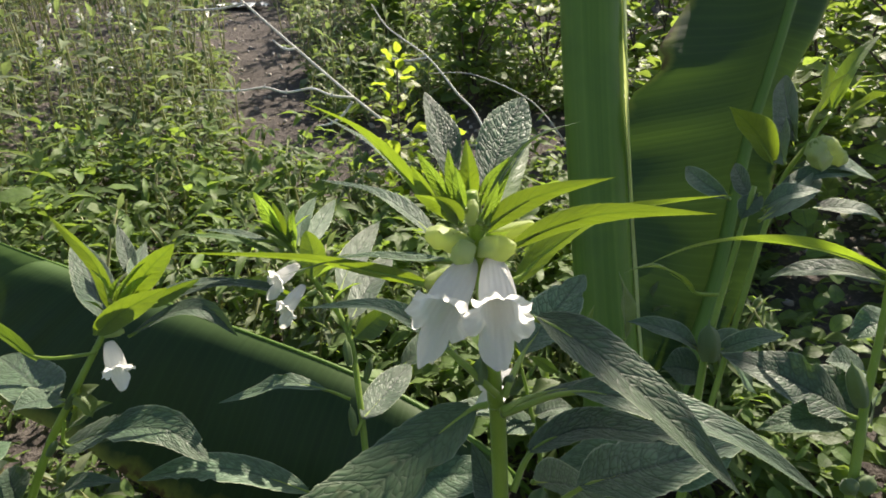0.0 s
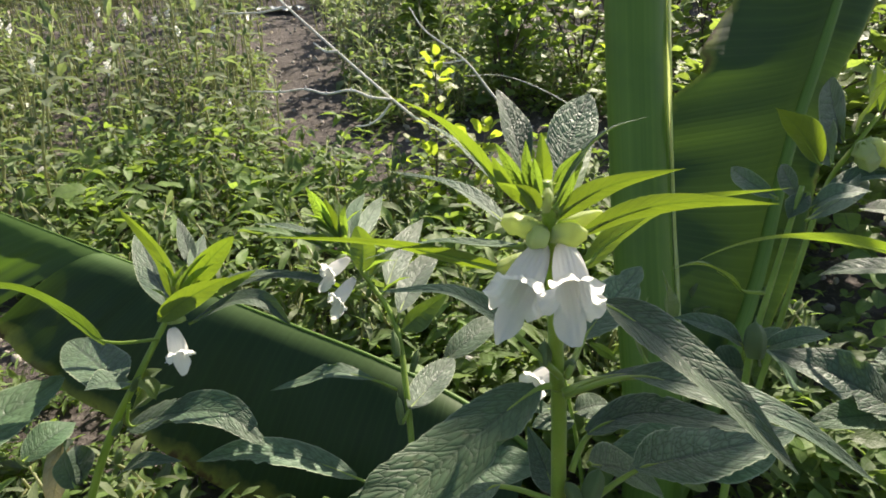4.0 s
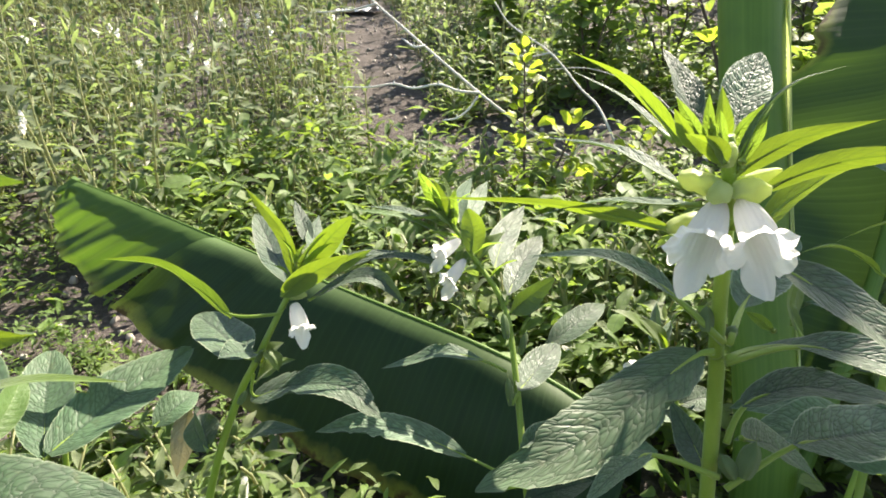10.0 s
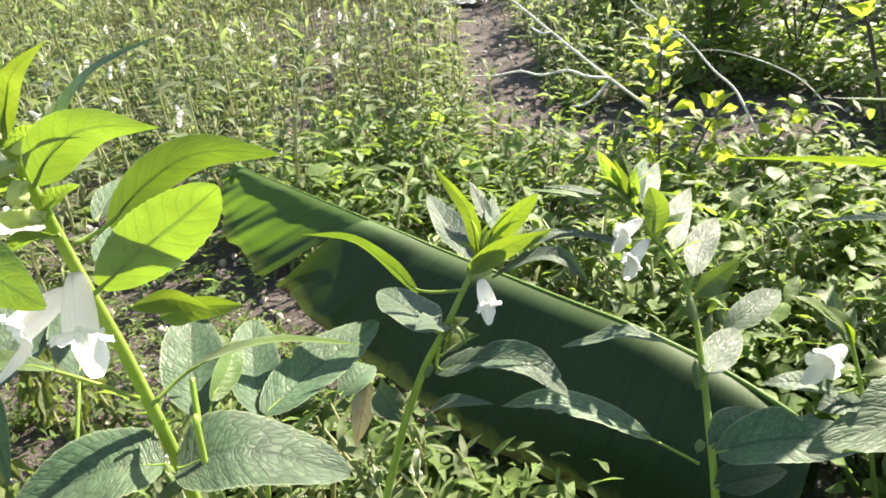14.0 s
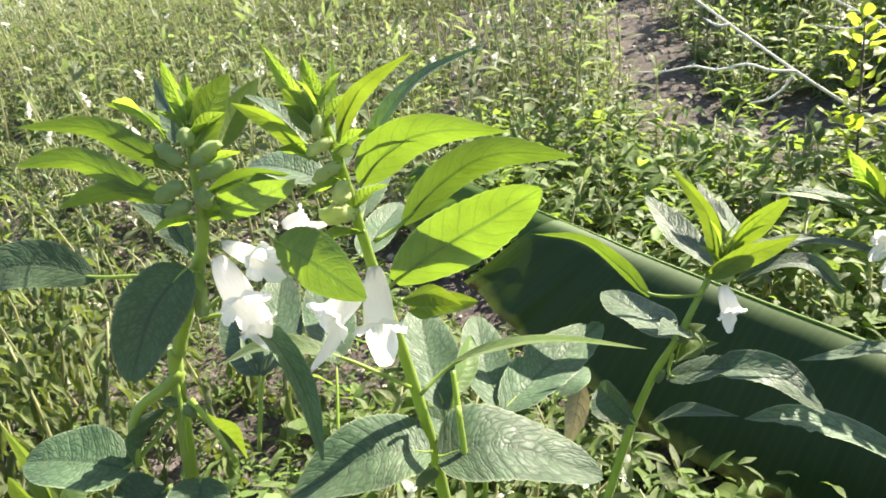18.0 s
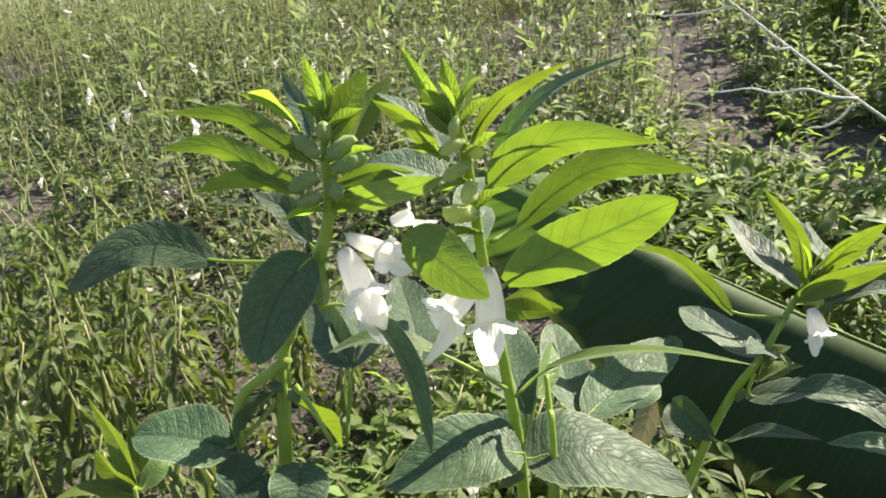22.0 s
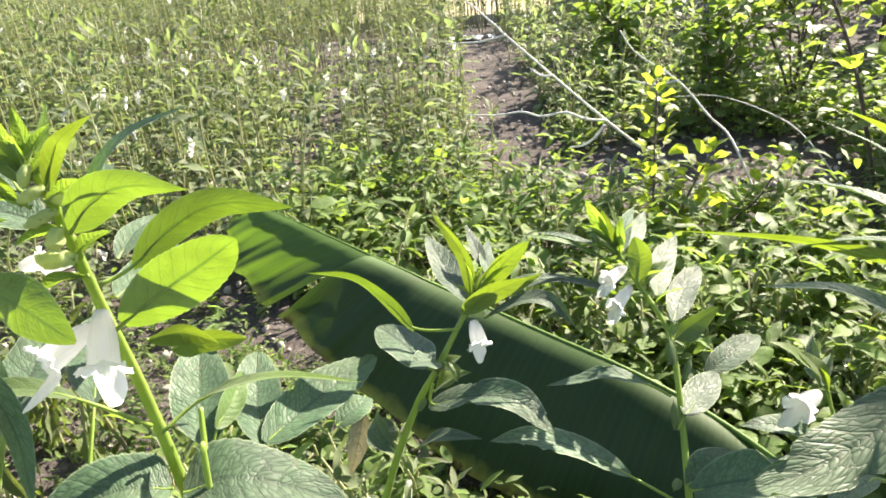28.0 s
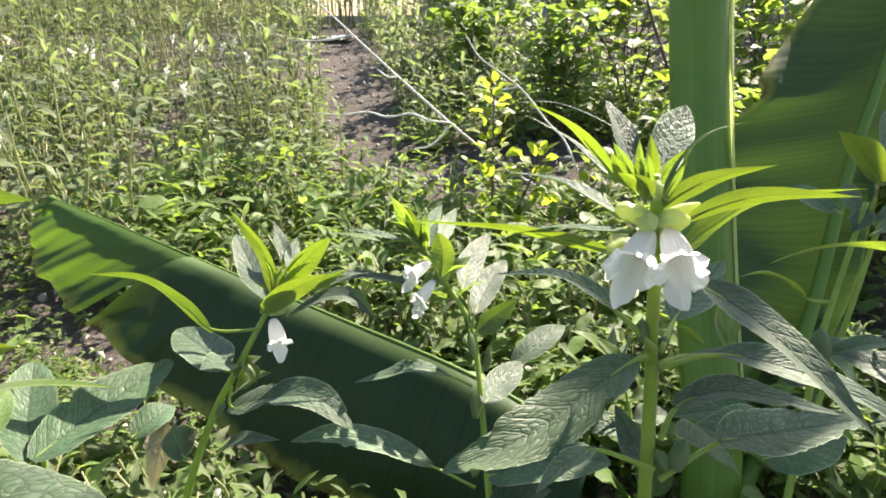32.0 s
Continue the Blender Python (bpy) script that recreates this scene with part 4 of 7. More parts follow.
leaf(left_plant, (-0.3254, 0.1721, 0.3483), (-0.3254, 0.1721, 0.3483), (-0.3360, 0.1655, 0.3604), 0.0087, -40, 0.1, material=LEAF_TIP_BRIGHTENED)
leaf(left_plant, (-0.3225, 0.1742, 0.3467), (-0.3225, 0.1742, 0.3467), (-0.3193, 0.1785, 0.3631), 0.0075, -40, 0.1, material=LEAF_TIP_BRIGHTENED)
leaf(left_plant, (-0.3208, 0.1773, 0.3359), (-0.3208, 0.1773, 0.3359), (-0.3029, 0.1873, 0.3433), 0.0101, -40, 0.1, material=LEAF_TIP_BRIGHTENED)
leaf(left_plant, (-0.3277, 0.1736, 0.3339), (-0.3277, 0.1736, 0.3339), (-0.3411, 0.1629, 0.3409), 0.0101, -40, 0.1, material=LEAF_TIP_BRIGHTENED)
leaf(left_plant, (-0.3208, 0.1805, 0.3220), (-0.3208, 0.1805, 0.3220), (-0.3332, 0.1652, 0.3173), 0.0121, -40, 0.1, material=LEAF_TIP_BRIGHTENED)
leaf(left_plant, (-0.3202, 0.1868, 0.2950), (-0.3202, 0.1868, 0.2950), (-0.3380, 0.1682, 0.2908), 0.0146, -40, 0.1, material=LEAF_TIP_BRIGHTENED)
leaf(left_plant, (-0.3208, 0.1839, 0.3073), (-0.3208, 0.1839, 0.3073), (-0.3056, 0.1931, 0.3169), 0.0112, -40, 0.1, material=LEAF_TIP_BRIGHTENED)
flower(left_plant, (-0.3180, 0.1874, 0.2768), (-0.3115, 0.1753, 0.2552), 0.0190, up=(0.3, -0.4, 0.8), lobe=0.9, seed=9)
flower(left_plant, (-0.3213, 0.1826, 0.2698), (-0.3277, 0.1625, 0.2626), 0.0184, up=(-0.3, -0.3, 0.9), lobe=0.9, seed=12)
bud(left_plant, (-0.3182, 0.1817, 0.3055), (-0.8573, -0.4841, 0.1750), 0.0168, 0.0036)
bud(left_plant, (-0.3168, 0.1762, 0.3234), (-0.1585, -0.4851, -0.8600), 0.0101, 0.0031)
bud(left_plant, (-0.3194, 0.1792, 0.3304), (-0.7083, -0.6165, -0.3439), 0.0144, 0.0026)
bud(left_plant, (-0.3209, 0.1783, 0.3421), (-0.6803, -0.6194, -0.3918), 0.0129, 0.0024)
bud(left_plant, (-0.3236, 0.1798, 0.3379), (0.8431, 0.3868, -0.3736), 0.0102, 0.0024)
bud(left_plant, (-0.3198, 0.1721, 0.3533), (-0.1067, -0.4605, -0.8812), 0.0096, 0.0019)
pod(left_plant, (-0.3122, 0.2037, 0.1421), (-0.6592, -0.6203, -0.4251), 0.0155, 0.0031)

left_rear_plant = thing("sesame_plant", (-0.4509, 0.1115, -0.0600), "leafy sesame plant with three white flowers and dark drooping leaves", "sesame plant", "sesame plants in bloom")
stem(left_rear_plant, [(-0.4509, 0.1115, -0.0600), (-0.4171, 0.1318, 0.2126), (-0.4096, 0.1363, 0.2462), (-0.3926, 0.1415, 0.2787), (-0.3806, 0.1469, 0.3076), (-0.3796, 0.1514, 0.3393), (-0.3807, 0.1561, 0.3631)], 0.0042, 0.0022, 350)
vane(left_rear_plant, (-0.3841, 0.1466, 0.3357), [(-0.3841, 0.1466, 0.3357), (-0.3986, 0.1362, 0.3504), (-0.4098, 0.1263, 0.3611), (-0.4295, 0.1077, 0.3654)], 0.0125, (0.5149, -0.8486, -0.1212), LEAF_BACKLIT_DIM, fold=-0.15, shape=(0.66, 1.04))
vane(left_rear_plant, (-0.3894, 0.1428, 0.3213), [(-0.3894, 0.1428, 0.3213), (-0.4047, 0.1313, 0.3365), (-0.4178, 0.1199, 0.3486), (-0.4312, 0.1033, 0.3500)], 0.0139, (0.5149, -0.8486, -0.1212), LEAF_BACKLIT_DIM, fold=-0.15, shape=(0.66, 0.94))
vane(left_rear_plant, (-0.3899, 0.1417, 0.3224), [(-0.3899, 0.1417, 0.3224), (-0.4043, 0.1327, 0.3303), (-0.4154, 0.1227, 0.3315), (-0.4259, 0.1113, 0.3285)], 0.0104, (0.5149, -0.8486, -0.1212), LEAF_YOUNG_BACKLIT, fold=-0.1, shape=(0.66, 0.94))
vane(left_rear_plant, (-0.3789, 0.1526, 0.3552), [(-0.3789, 0.1526, 0.3552), (-0.3839, 0.1551, 0.3679), (-0.3908, 0.1574, 0.3832)], 0.0094, (0.2469, -0.9545, 0.1672), LEAF_TIP_BRIGHTENED, shape=(0.66, 0.94))
vane(left_rear_plant, (-0.3787, 0.1536, 0.3543), [(-0.3787, 0.1536, 0.3543), (-0.3803, 0.1580, 0.3649), (-0.3830, 0.1621, 0.3764)], 0.0070, (0.5086, -0.7365, 0.4460), LEAF_TIP_BRIGHTENED)
vane(left_rear_plant, (-0.3750, 0.1520, 0.3426), [(-0.3750, 0.1520, 0.3426), (-0.3714, 0.1607, 0.3606), (-0.3644, 0.1698, 0.3743)], 0.0151, (0.6945, -0.7192, 0.0225), LEAF_YOUNG_BACKLIT, shape=(0.66, 0.89))
vane(left_rear_plant, (-0.3716, 0.1595, 0.3428), [(-0.3716, 0.1595, 0.3428), (-0.3703, 0.1717, 0.3548), (-0.3649, 0.1879, 0.3694)], 0.0139, (0.7699, -0.6288, 0.1086), LEAF_YOUNG_BACKLIT, shape=(0.66, 0.94))
vane(left_rear_plant, (-0.3840, 0.1494, 0.3473), [(-0.3840, 0.1494, 0.3473), (-0.4055, 0.1658, 0.3585), (-0.4309, 0.1818, 0.3744)], 0.0106, (-0.0307, -0.6096, 0.7921), LEAF)
vane(left_rear_plant, (-0.3954, 0.1531, 0.3524), [(-0.3954, 0.1531, 0.3524), (-0.4139, 0.1533, 0.3618), (-0.4322, 0.1517, 0.3671)], 0.0056, (-0.6698, 0.6931, 0.2664), LEAF_YOUNG_BACKLIT)
vane(left_rear_plant, (-0.3845, 0.1511, 0.3124), [(-0.3845, 0.1511, 0.3124), (-0.3525, 0.1495, 0.3209), (-0.3277, 0.1427, 0.3287), (-0.3057, 0.1343, 0.3371)], 0.0178, (0.5639, -0.7648, -0.3117), LEAF_BACKLIT_DIM, shape=(0.56, 0.94), fold=-0.15)
vane(left_rear_plant, (-0.3798, 0.1543, 0.3236), [(-0.3798, 0.1543, 0.3236), (-0.3644, 0.1659, 0.3279), (-0.3473, 0.1760, 0.3261)], 0.0098, (0.5149, -0.8486, -0.1212), LEAF_BACKLIT_DIM)
vane(left_rear_plant, (-0.3873, 0.1460, 0.2884), [(-0.3978, 0.1505, 0.2913), (-0.4147, 0.1547, 0.3069), (-0.4371, 0.1524, 0.3167)], 0.0152, (0.0454, -0.5061, 0.8613), LEAF)
vane(left_rear_plant, (-0.3824, 0.1375, 0.2909), [(-0.4376, 0.1244, 0.2871), (-0.4582, 0.1118, 0.2985), (-0.4751, 0.0966, 0.2985), (-0.4908, 0.0747, 0.2823)], 0.0251, (0.5058, -0.6067, 0.6133), LEAF_OLD, shape=(0.61, 0.74), fold=0.1)
vane(left_rear_plant, (-0.3823, 0.1370, 0.2896), [(-0.3832, 0.1345, 0.2940), (-0.3895, 0.1162, 0.2802), (-0.3902, 0.0968, 0.2558)], 0.0310, (0.4409, -0.8400, 0.3162), LEAF_OLD, shape=(0.48, 0.56), fold=0.12)
vane(left_rear_plant, (-0.3857, 0.1366, 0.2655), [(-0.3760, 0.1427, 0.2674), (-0.3553, 0.1454, 0.2578), (-0.3356, 0.1409, 0.2341), (-0.3221, 0.1299, 0.2053)], 0.0133, (0.6826, -0.0776, 0.7266), LEAF_OLD, shape=(0.66, 0.74), fold=0.45)
leaf(left_rear_plant, (-0.3939, 0.1517, 0.3481), (-0.3939, 0.1517, 0.3481), (-0.4253, 0.1523, 0.3672), 0.0184, -40, 0.1, material=LEAF_TIP_BRIGHTENED)
leaf(left_rear_plant, (-0.4156, 0.1328, 0.2124), (-0.4306, 0.1028, 0.1900), (-0.4753, 0.0785, 0.2012), 0.0360, 24, 0.08, material=LEAF_OLD, shape=(0.5, 0.6))
leaf(left_rear_plant, (-0.4151, 0.1331, 0.2159), (-0.4181, 0.1387, 0.2008), (-0.3939, 0.1433, 0.1754), 0.0294, -60, 0.08, material=LEAF_YOUNG_BACKLIT, shape=(0.5, 0.6))
leaf(left_rear_plant, (-0.4192, 0.1259, 0.2138), (-0.4192, 0.1259, 0.2138), (-0.4264, 0.1041, 0.1869), 0.0182, -30, 0.14, material=LEAF_OLD, fold=0.8)
leaf(left_rear_plant, (-0.4127, 0.1070, 0.1788), (-0.4127, 0.1070, 0.1788), (-0.4230, 0.0842, 0.1713), 0.0393, 24, 0.05, material=LEAF_OLD, shape=(0.5, 0.6))
leaf(left_rear_plant, (-0.3968, 0.1166, 0.1828), (-0.3968, 0.1166, 0.1828), (-0.3896, 0.1010, 0.1656), 0.0317, 20, 0.05, material=LEAF_OLD, shape=(0.5, 0.6))
leaf(left_rear_plant, (-0.3775, 0.1517, 0.3562), (-0.3775, 0.1517, 0.3562), (-0.3800, 0.1521, 0.3724), 0.0077, -40, 0.1, material=LEAF_TIP_BRIGHTENED)
leaf(left_rear_plant, (-0.3762, 0.1525, 0.3561), (-0.3762, 0.1525, 0.3561), (-0.3695, 0.1585, 0.3714), 0.0077, -40, 0.1, material=LEAF_TIP_BRIGHTENED)
leaf(left_rear_plant, (-0.3779, 0.1500, 0.3501), (-0.3779, 0.1500, 0.3501), (-0.3873, 0.1447, 0.3636), 0.0096, -40, 0.1, material=LEAF_TIP_BRIGHTENED)
leaf(left_rear_plant, (-0.3753, 0.1514, 0.3486), (-0.3753, 0.1514, 0.3486), (-0.3614, 0.1598, 0.3587), 0.0102, -40, 0.1, material=LEAF_TIP_BRIGHTENED)
leaf(left_rear_plant, (-0.3768, 0.1496, 0.3451), (-0.3768, 0.1496, 0.3451), (-0.3678, 0.1551, 0.3557), 0.0084, -40, 0.1, material=LEAF_TIP_BRIGHTENED)
leaf(left_rear_plant, (-0.3791, 0.1468, 0.3378), (-0.3791, 0.1468, 0.3378), (-0.3932, 0.1356, 0.3449), 0.0109, -40, 0.1, material=LEAF_TIP_BRIGHTENED)
leaf(left_rear_plant, (-0.3749, 0.1491, 0.3348), (-0.3749, 0.1491, 0.3348), (-0.3568, 0.1587, 0.3413), 0.0109, -40, 0.1, material=LEAF_TIP_BRIGHTENED)
leaf(left_rear_plant, (-0.3794, 0.1438, 0.3143), (-0.3794, 0.1438, 0.3143), (-0.3916, 0.1298, 0.3121), 0.0135, -40, 0.1, material=LEAF_TIP_BRIGHTENED)
leaf(left_rear_plant, (-0.3750, 0.1465, 0.3139), (-0.3750, 0.1465, 0.3139), (-0.3597, 0.1536, 0.3186), 0.0135, -40, 0.1, material=LEAF_TIP_BRIGHTENED)
flower(left_rear_plant, (-0.3767, 0.1520, 0.2991), (-0.3466, 0.1434, 0.2984), 0.0114, up=(0.2, -0.4, 0.8), lobe=0.9, seed=21)
flower(left_rear_plant, (-0.3680, 0.1404, 0.2973), (-0.3554, 0.1363, 0.2810), 0.0180, up=(0.2, -0.4, 0.8), lobe=0.9, seed=22)
flower(left_rear_plant, (-0.3719, 0.1454, 0.2833), (-0.3598, 0.1450, 0.2646), 0.0144, up=(0.2, -0.4, 0.8), lobe=0.9, seed=23)
flower(left_rear_plant, (-0.3846, 0.2001, 0.2898), (-0.3769, 0.2059, 0.2914), 0.0123, up=(0, -0.4, 0.9), lobe=0.9, seed=24)
bud(left_rear_plant, (-0.3747, 0.1465, 0.3471), (-0.2275, 0.2661, 0.9367), 0.0077, 0.0027, GREEN_BUD)
bud(left_rear_plant, (-0.3774, 0.1434, 0.3400), (-0.7229, -0.1776, 0.6677), 0.0135, 0.0026, GREEN_BUD)
bud(left_rear_plant, (-0.3742, 0.1452, 0.3384), (0.5911, 0.6174, 0.5191), 0.0164, 0.0030, GREEN_BUD)
bud(left_rear_plant, (-0.3724, 0.1457, 0.3331), (0.7460, 0.6086, 0.2703), 0.0167, 0.0030, GREEN_BUD)
bud(left_rear_plant, (-0.3780, 0.1420, 0.3311), (-0.7460, -0.6086, -0.2703), 0.0139, 0.0031, GREEN_BUD)
bud(left_rear_plant, (-0.3738, 0.1443, 0.3282), (0.5682, 0.0075, -0.8229), 0.0094, 0.0030, GREEN_BUD)
bud(left_rear_plant, (-0.3774, 0.1413, 0.3220), (-0.7639, -0.6027, -0.2307), 0.0111, 0.0030, GREEN_BUD)
bud(left_rear_plant, (-0.3828, 0.1383, 0.2904), (0.2207, -0.2707, -0.9370), 0.0219, 0.0029, GREEN_BUD)
pod(left_rear_plant, (-0.4128, 0.1305, 0.2163), (-0.8579, -0.4673, 0.2137), 0.0106, 0.0025)
pod(left_rear_plant, (-0.4116, 0.1291, 0.2157), (0.7363, 0.1952, -0.6479), 0.0095, 0.0025)
place(part("leaf_stalk", tube([(-0.4116, 0.1345, 0.2333), (-0.4182, 0.1270, 0.2263), (-0.4286, 0.1167, 0.2186), (-0.4306, 0.1101, 0.2064), (-0.4270, 0.1056, 0.1910)], (0.0032, 0.00288, 0.00224), 8), STALK, left_rear_plant), Matrix())
place(part("leaf_stalk", tube([(-0.4143, 0.1328, 0.2336), (-0.4107, 0.1277, 0.2168), (-0.4068, 0.1198, 0.1932)], (0.0013, 0.00117, 0.00091), 8), STALK, left_rear_plant), Matrix())
place(part("leaf_stalk", tube([(-0.4068, 0.1313, 0.2192), (-0.3963, 0.1317, 0.2045), (-0.3847, 0.1308, 0.1853)], (0.0016, 0.00144, 0.00112), 8), STALK, left_rear_plant), Matrix())
place(part("leaf_stalk", tube([(-0.4047, 0.1502, 0.2587), (-0.3975, 0.1576, 0.2648), (-0.3917, 0.1636, 0.2697)], (0.0012, 0.00108, 0.00084), 8), STALK, left_rear_plant), Matrix())

middle_plant = thing("sesame_plant", (-0.2708, 0.2778, -0.0600), "sesame plant with a single white flower beside the banana leaf", "sesame plant", "sesame plants in bloom")
stem(middle_plant, [(-0.2708, 0.2778, -0.0600), (-0.2386, 0.3175, 0.0779), (-0.2215, 0.3386, 0.1330), (-0.2062, 0.3488, 0.1629), (-0.1952, 0.3668, 0.1874), (-0.1850, 0.3835, 0.2091)], 0.003, 0.0017, 150)
vane(middle_plant, (-0.1897, 0.3789, 0.2035), [(-0.1897, 0.3789, 0.2035), (-0.2171, 0.4157, 0.2118), (-0.2478, 0.4547, 0.2271)], 0.0251, (0.1827, -0.1630, 0.9696), LEAF, shape=(0.66, 0.74))
vane(middle_plant, (-0.1718, 0.3901, 0.2192), [(-0.1718, 0.3901, 0.2192), (-0.1848, 0.4174, 0.2232), (-0.1919, 0.4470, 0.2300)], 0.0130, (0.3150, -0.4512, 0.8350), LEAF)
vane(middle_plant, (-0.1852, 0.4088, 0.2201), [(-0.1852, 0.4088, 0.2201), (-0.1965, 0.4273, 0.2300), (-0.2099, 0.4466, 0.2425)], 0.0119, (0.3150, -0.4512, 0.8350), LEAF)
vane(middle_plant, (-0.1872, 0.3825, 0.2082), [(-0.1872, 0.3825, 0.2082), (-0.1938, 0.3881, 0.2375), (-0.2174, 0.3911, 0.2686)], 0.0127, (-0.2548, -0.9300, 0.2649), LEAF_YOUNG_BACKLIT)
vane(middle_plant, (-0.1773, 0.3872, 0.2148), [(-0.1773, 0.3872, 0.2148), (-0.1639, 0.3919, 0.2327), (-0.1470, 0.3962, 0.2484)], 0.0169, (0.3728, -0.9263, -0.0543), LEAF_YOUNG_BACKLIT, shape=(0.66, 0.79))
vane(middle_plant, (-0.1903, 0.3661, 0.2022), [(-0.1903, 0.3661, 0.2022), (-0.1686, 0.3667, 0.2184), (-0.1414, 0.3676, 0.2328)], 0.0163, (0.0662, -0.9889, -0.1328), LEAF_YOUNG_BACKLIT, shape=(0.66, 0.89))
vane(middle_plant, (-0.1734, 0.3857, 0.2094), [(-0.1734, 0.3857, 0.2094), (-0.1506, 0.4038, 0.2156), (-0.1202, 0.4203, 0.2147)], 0.0094, (0.0699, -0.1547, 0.9855), LEAF)
vane(middle_plant, (-0.1703, 0.3837, 0.2112), [(-0.1703, 0.3837, 0.2112), (-0.1558, 0.3945, 0.2144), (-0.1389, 0.4069, 0.2202)], 0.0105, (0.1691, -0.9812, -0.0933), LEAF_YOUNG_BACKLIT)
vane(middle_plant, (-0.1759, 0.3767, 0.1946), [(-0.1759, 0.3767, 0.1946), (-0.1500, 0.3868, 0.2064), (-0.1294, 0.3901, 0.2048), (-0.1121, 0.3869, 0.1893)], 0.0152, (0.0885, -0.2664, 0.9598), LEAF, twist=60)
vane(middle_plant, (-0.1926, 0.3665, 0.1885), [(-0.2259, 0.3594, 0.1871), (-0.2470, 0.3584, 0.2110), (-0.2707, 0.3539, 0.2277), (-0.3008, 0.3438, 0.2343)], 0.0142, (-0.0292, 0.8954, 0.4442), LEAF_BACKLIT_DIM, shape=(0.66, 1.04), twist=-30)
vane(middle_plant, (-0.2047, 0.3439, 0.1667), [(-0.2070, 0.3348, 0.1723), (-0.2325, 0.3561, 0.1757), (-0.2633, 0.3761, 0.1786)], 0.0364, (0.1732, -0.1356, 0.9755), LEAF, shape=(0.54, 0.64), fold=0.12)
vane(middle_plant, (-0.2076, 0.3437, 0.1544), [(-0.2114, 0.3408, 0.1364), (-0.1809, 0.3438, 0.1476), (-0.1456, 0.3437, 0.1495), (-0.1197, 0.3347, 0.1344)], 0.0271, (0.0885, -0.2664, 0.9598), LEAF, bites=4, shape=(0.56, 0.74), wave=0.2)
vane(middle_plant, (-0.2199, 0.3304, 0.1052), [(-0.2199, 0.3304, 0.1052), (-0.1962, 0.3258, 0.1239), (-0.1641, 0.3187, 0.1327)], 0.0135, (0.0699, -0.1547, 0.9855), LEAF)
leaf(middle_plant, (-0.1978, 0.3348, 0.1765), (-0.1978, 0.3348, 0.1765), (-0.2114, 0.3137, 0.1850), 0.0208, 12, 0.1, material=LEAF)
leaf(middle_plant, (-0.1973, 0.3445, 0.1726), (-0.1973, 0.3445, 0.1726), (-0.1880, 0.3411, 0.1604), 0.0172, -20, 0.1, material=LEAF_YOUNG_BACKLIT)
leaf(middle_plant, (-0.2443, 0.3332, 0.0975), (-0.2443, 0.3332, 0.0975), (-0.2638, 0.3556, 0.1070), 0.0254, 24, 0.1, material=LEAF)
leaf(middle_plant, (-0.2058, 0.3417, 0.1500), (-0.2058, 0.3417, 0.1500), (-0.1806, 0.3518, 0.1626), 0.0186, 4, 0.1, material=LEAF_YOUNG_BACKLIT)
leaf(middle_plant, (-0.2034, 0.3483, 0.1590), (-0.2034, 0.3483, 0.1590), (-0.1891, 0.3566, 0.1721), 0.0162, 4, 0.1, material=LEAF_YOUNG_BACKLIT)
leaf(middle_plant, (-0.1825, 0.3784, 0.2116), (-0.1825, 0.3784, 0.2116), (-0.1751, 0.3828, 0.2344), 0.0114, -35, 0.1, material=LEAF_TIP_BRIGHTENED)
leaf(middle_plant, (-0.1844, 0.3781, 0.2117), (-0.1844, 0.3781, 0.2117), (-0.1935, 0.3811, 0.2386), 0.0106, -35, 0.1, material=LEAF_TIP_BRIGHTENED)
leaf(middle_plant, (-0.1799, 0.3788, 0.2115), (-0.1799, 0.3788, 0.2115), (-0.1569, 0.3860, 0.2336), 0.0114, -35, 0.1, material=LEAF_TIP_BRIGHTENED)
leaf(middle_plant, (-0.1803, 0.3766, 0.2083), (-0.1803, 0.3766, 0.2083), (-0.1543, 0.3785, 0.2167), 0.0123, -35, 0.1, material=LEAF_TIP_BRIGHTENED)
leaf(middle_plant, (-0.1845, 0.3748, 0.2070), (-0.1845, 0.3748, 0.2070), (-0.1980, 0.3721, 0.2221), 0.0096, -35, 0.1, material=LEAF_TIP_BRIGHTENED)
leaf(middle_plant, (-0.1823, 0.3773, 0.2100), (-0.1823, 0.3773, 0.2100), (-0.1606, 0.3879, 0.2407), 0.0097, -35, 0.1, material=LEAF_TIP_BRIGHTENED)
leaf(middle_plant, (-0.1852, 0.3726, 0.2039), (-0.1852, 0.3726, 0.2039), (-0.1665, 0.3725, 0.2109), 0.0088, -35, 0.1, material=LEAF_TIP_BRIGHTENED)
flower(middle_plant, (-0.1806, 0.3627, 0.1987), (-0.1744, 0.3546, 0.1868), 0.0149, up=(0.2, -0.4, 0.8), lobe=0.5, seed=31)
bud(middle_plant, (-0.1856, 0.3676, 0.2001), (0.9604, 0.2414, 0.1393), 0.0114, 0.0019)
bud(middle_plant, (-0.1859, 0.3733, 0.2014), (0.8045, 0.3551, 0.4761), 0.0136, 0.0028)
pod(middle_plant, (-0.2041, 0.3434, 0.1642), (0.4731, 0.4192, 0.7749), 0.0102, 0.0017)
pod(middle_plant, (-0.2166, 0.3344, 0.1365), (0.4731, 0.4192, 0.7749), 0.0103, 0.0018)

slender_plant = thing("sesame_plant", (-0.0148, 0.3203, -0.0600), "slender sesame plant with white flowers and long narrow leaves", "sesame plant", "sesame plants in bloom")
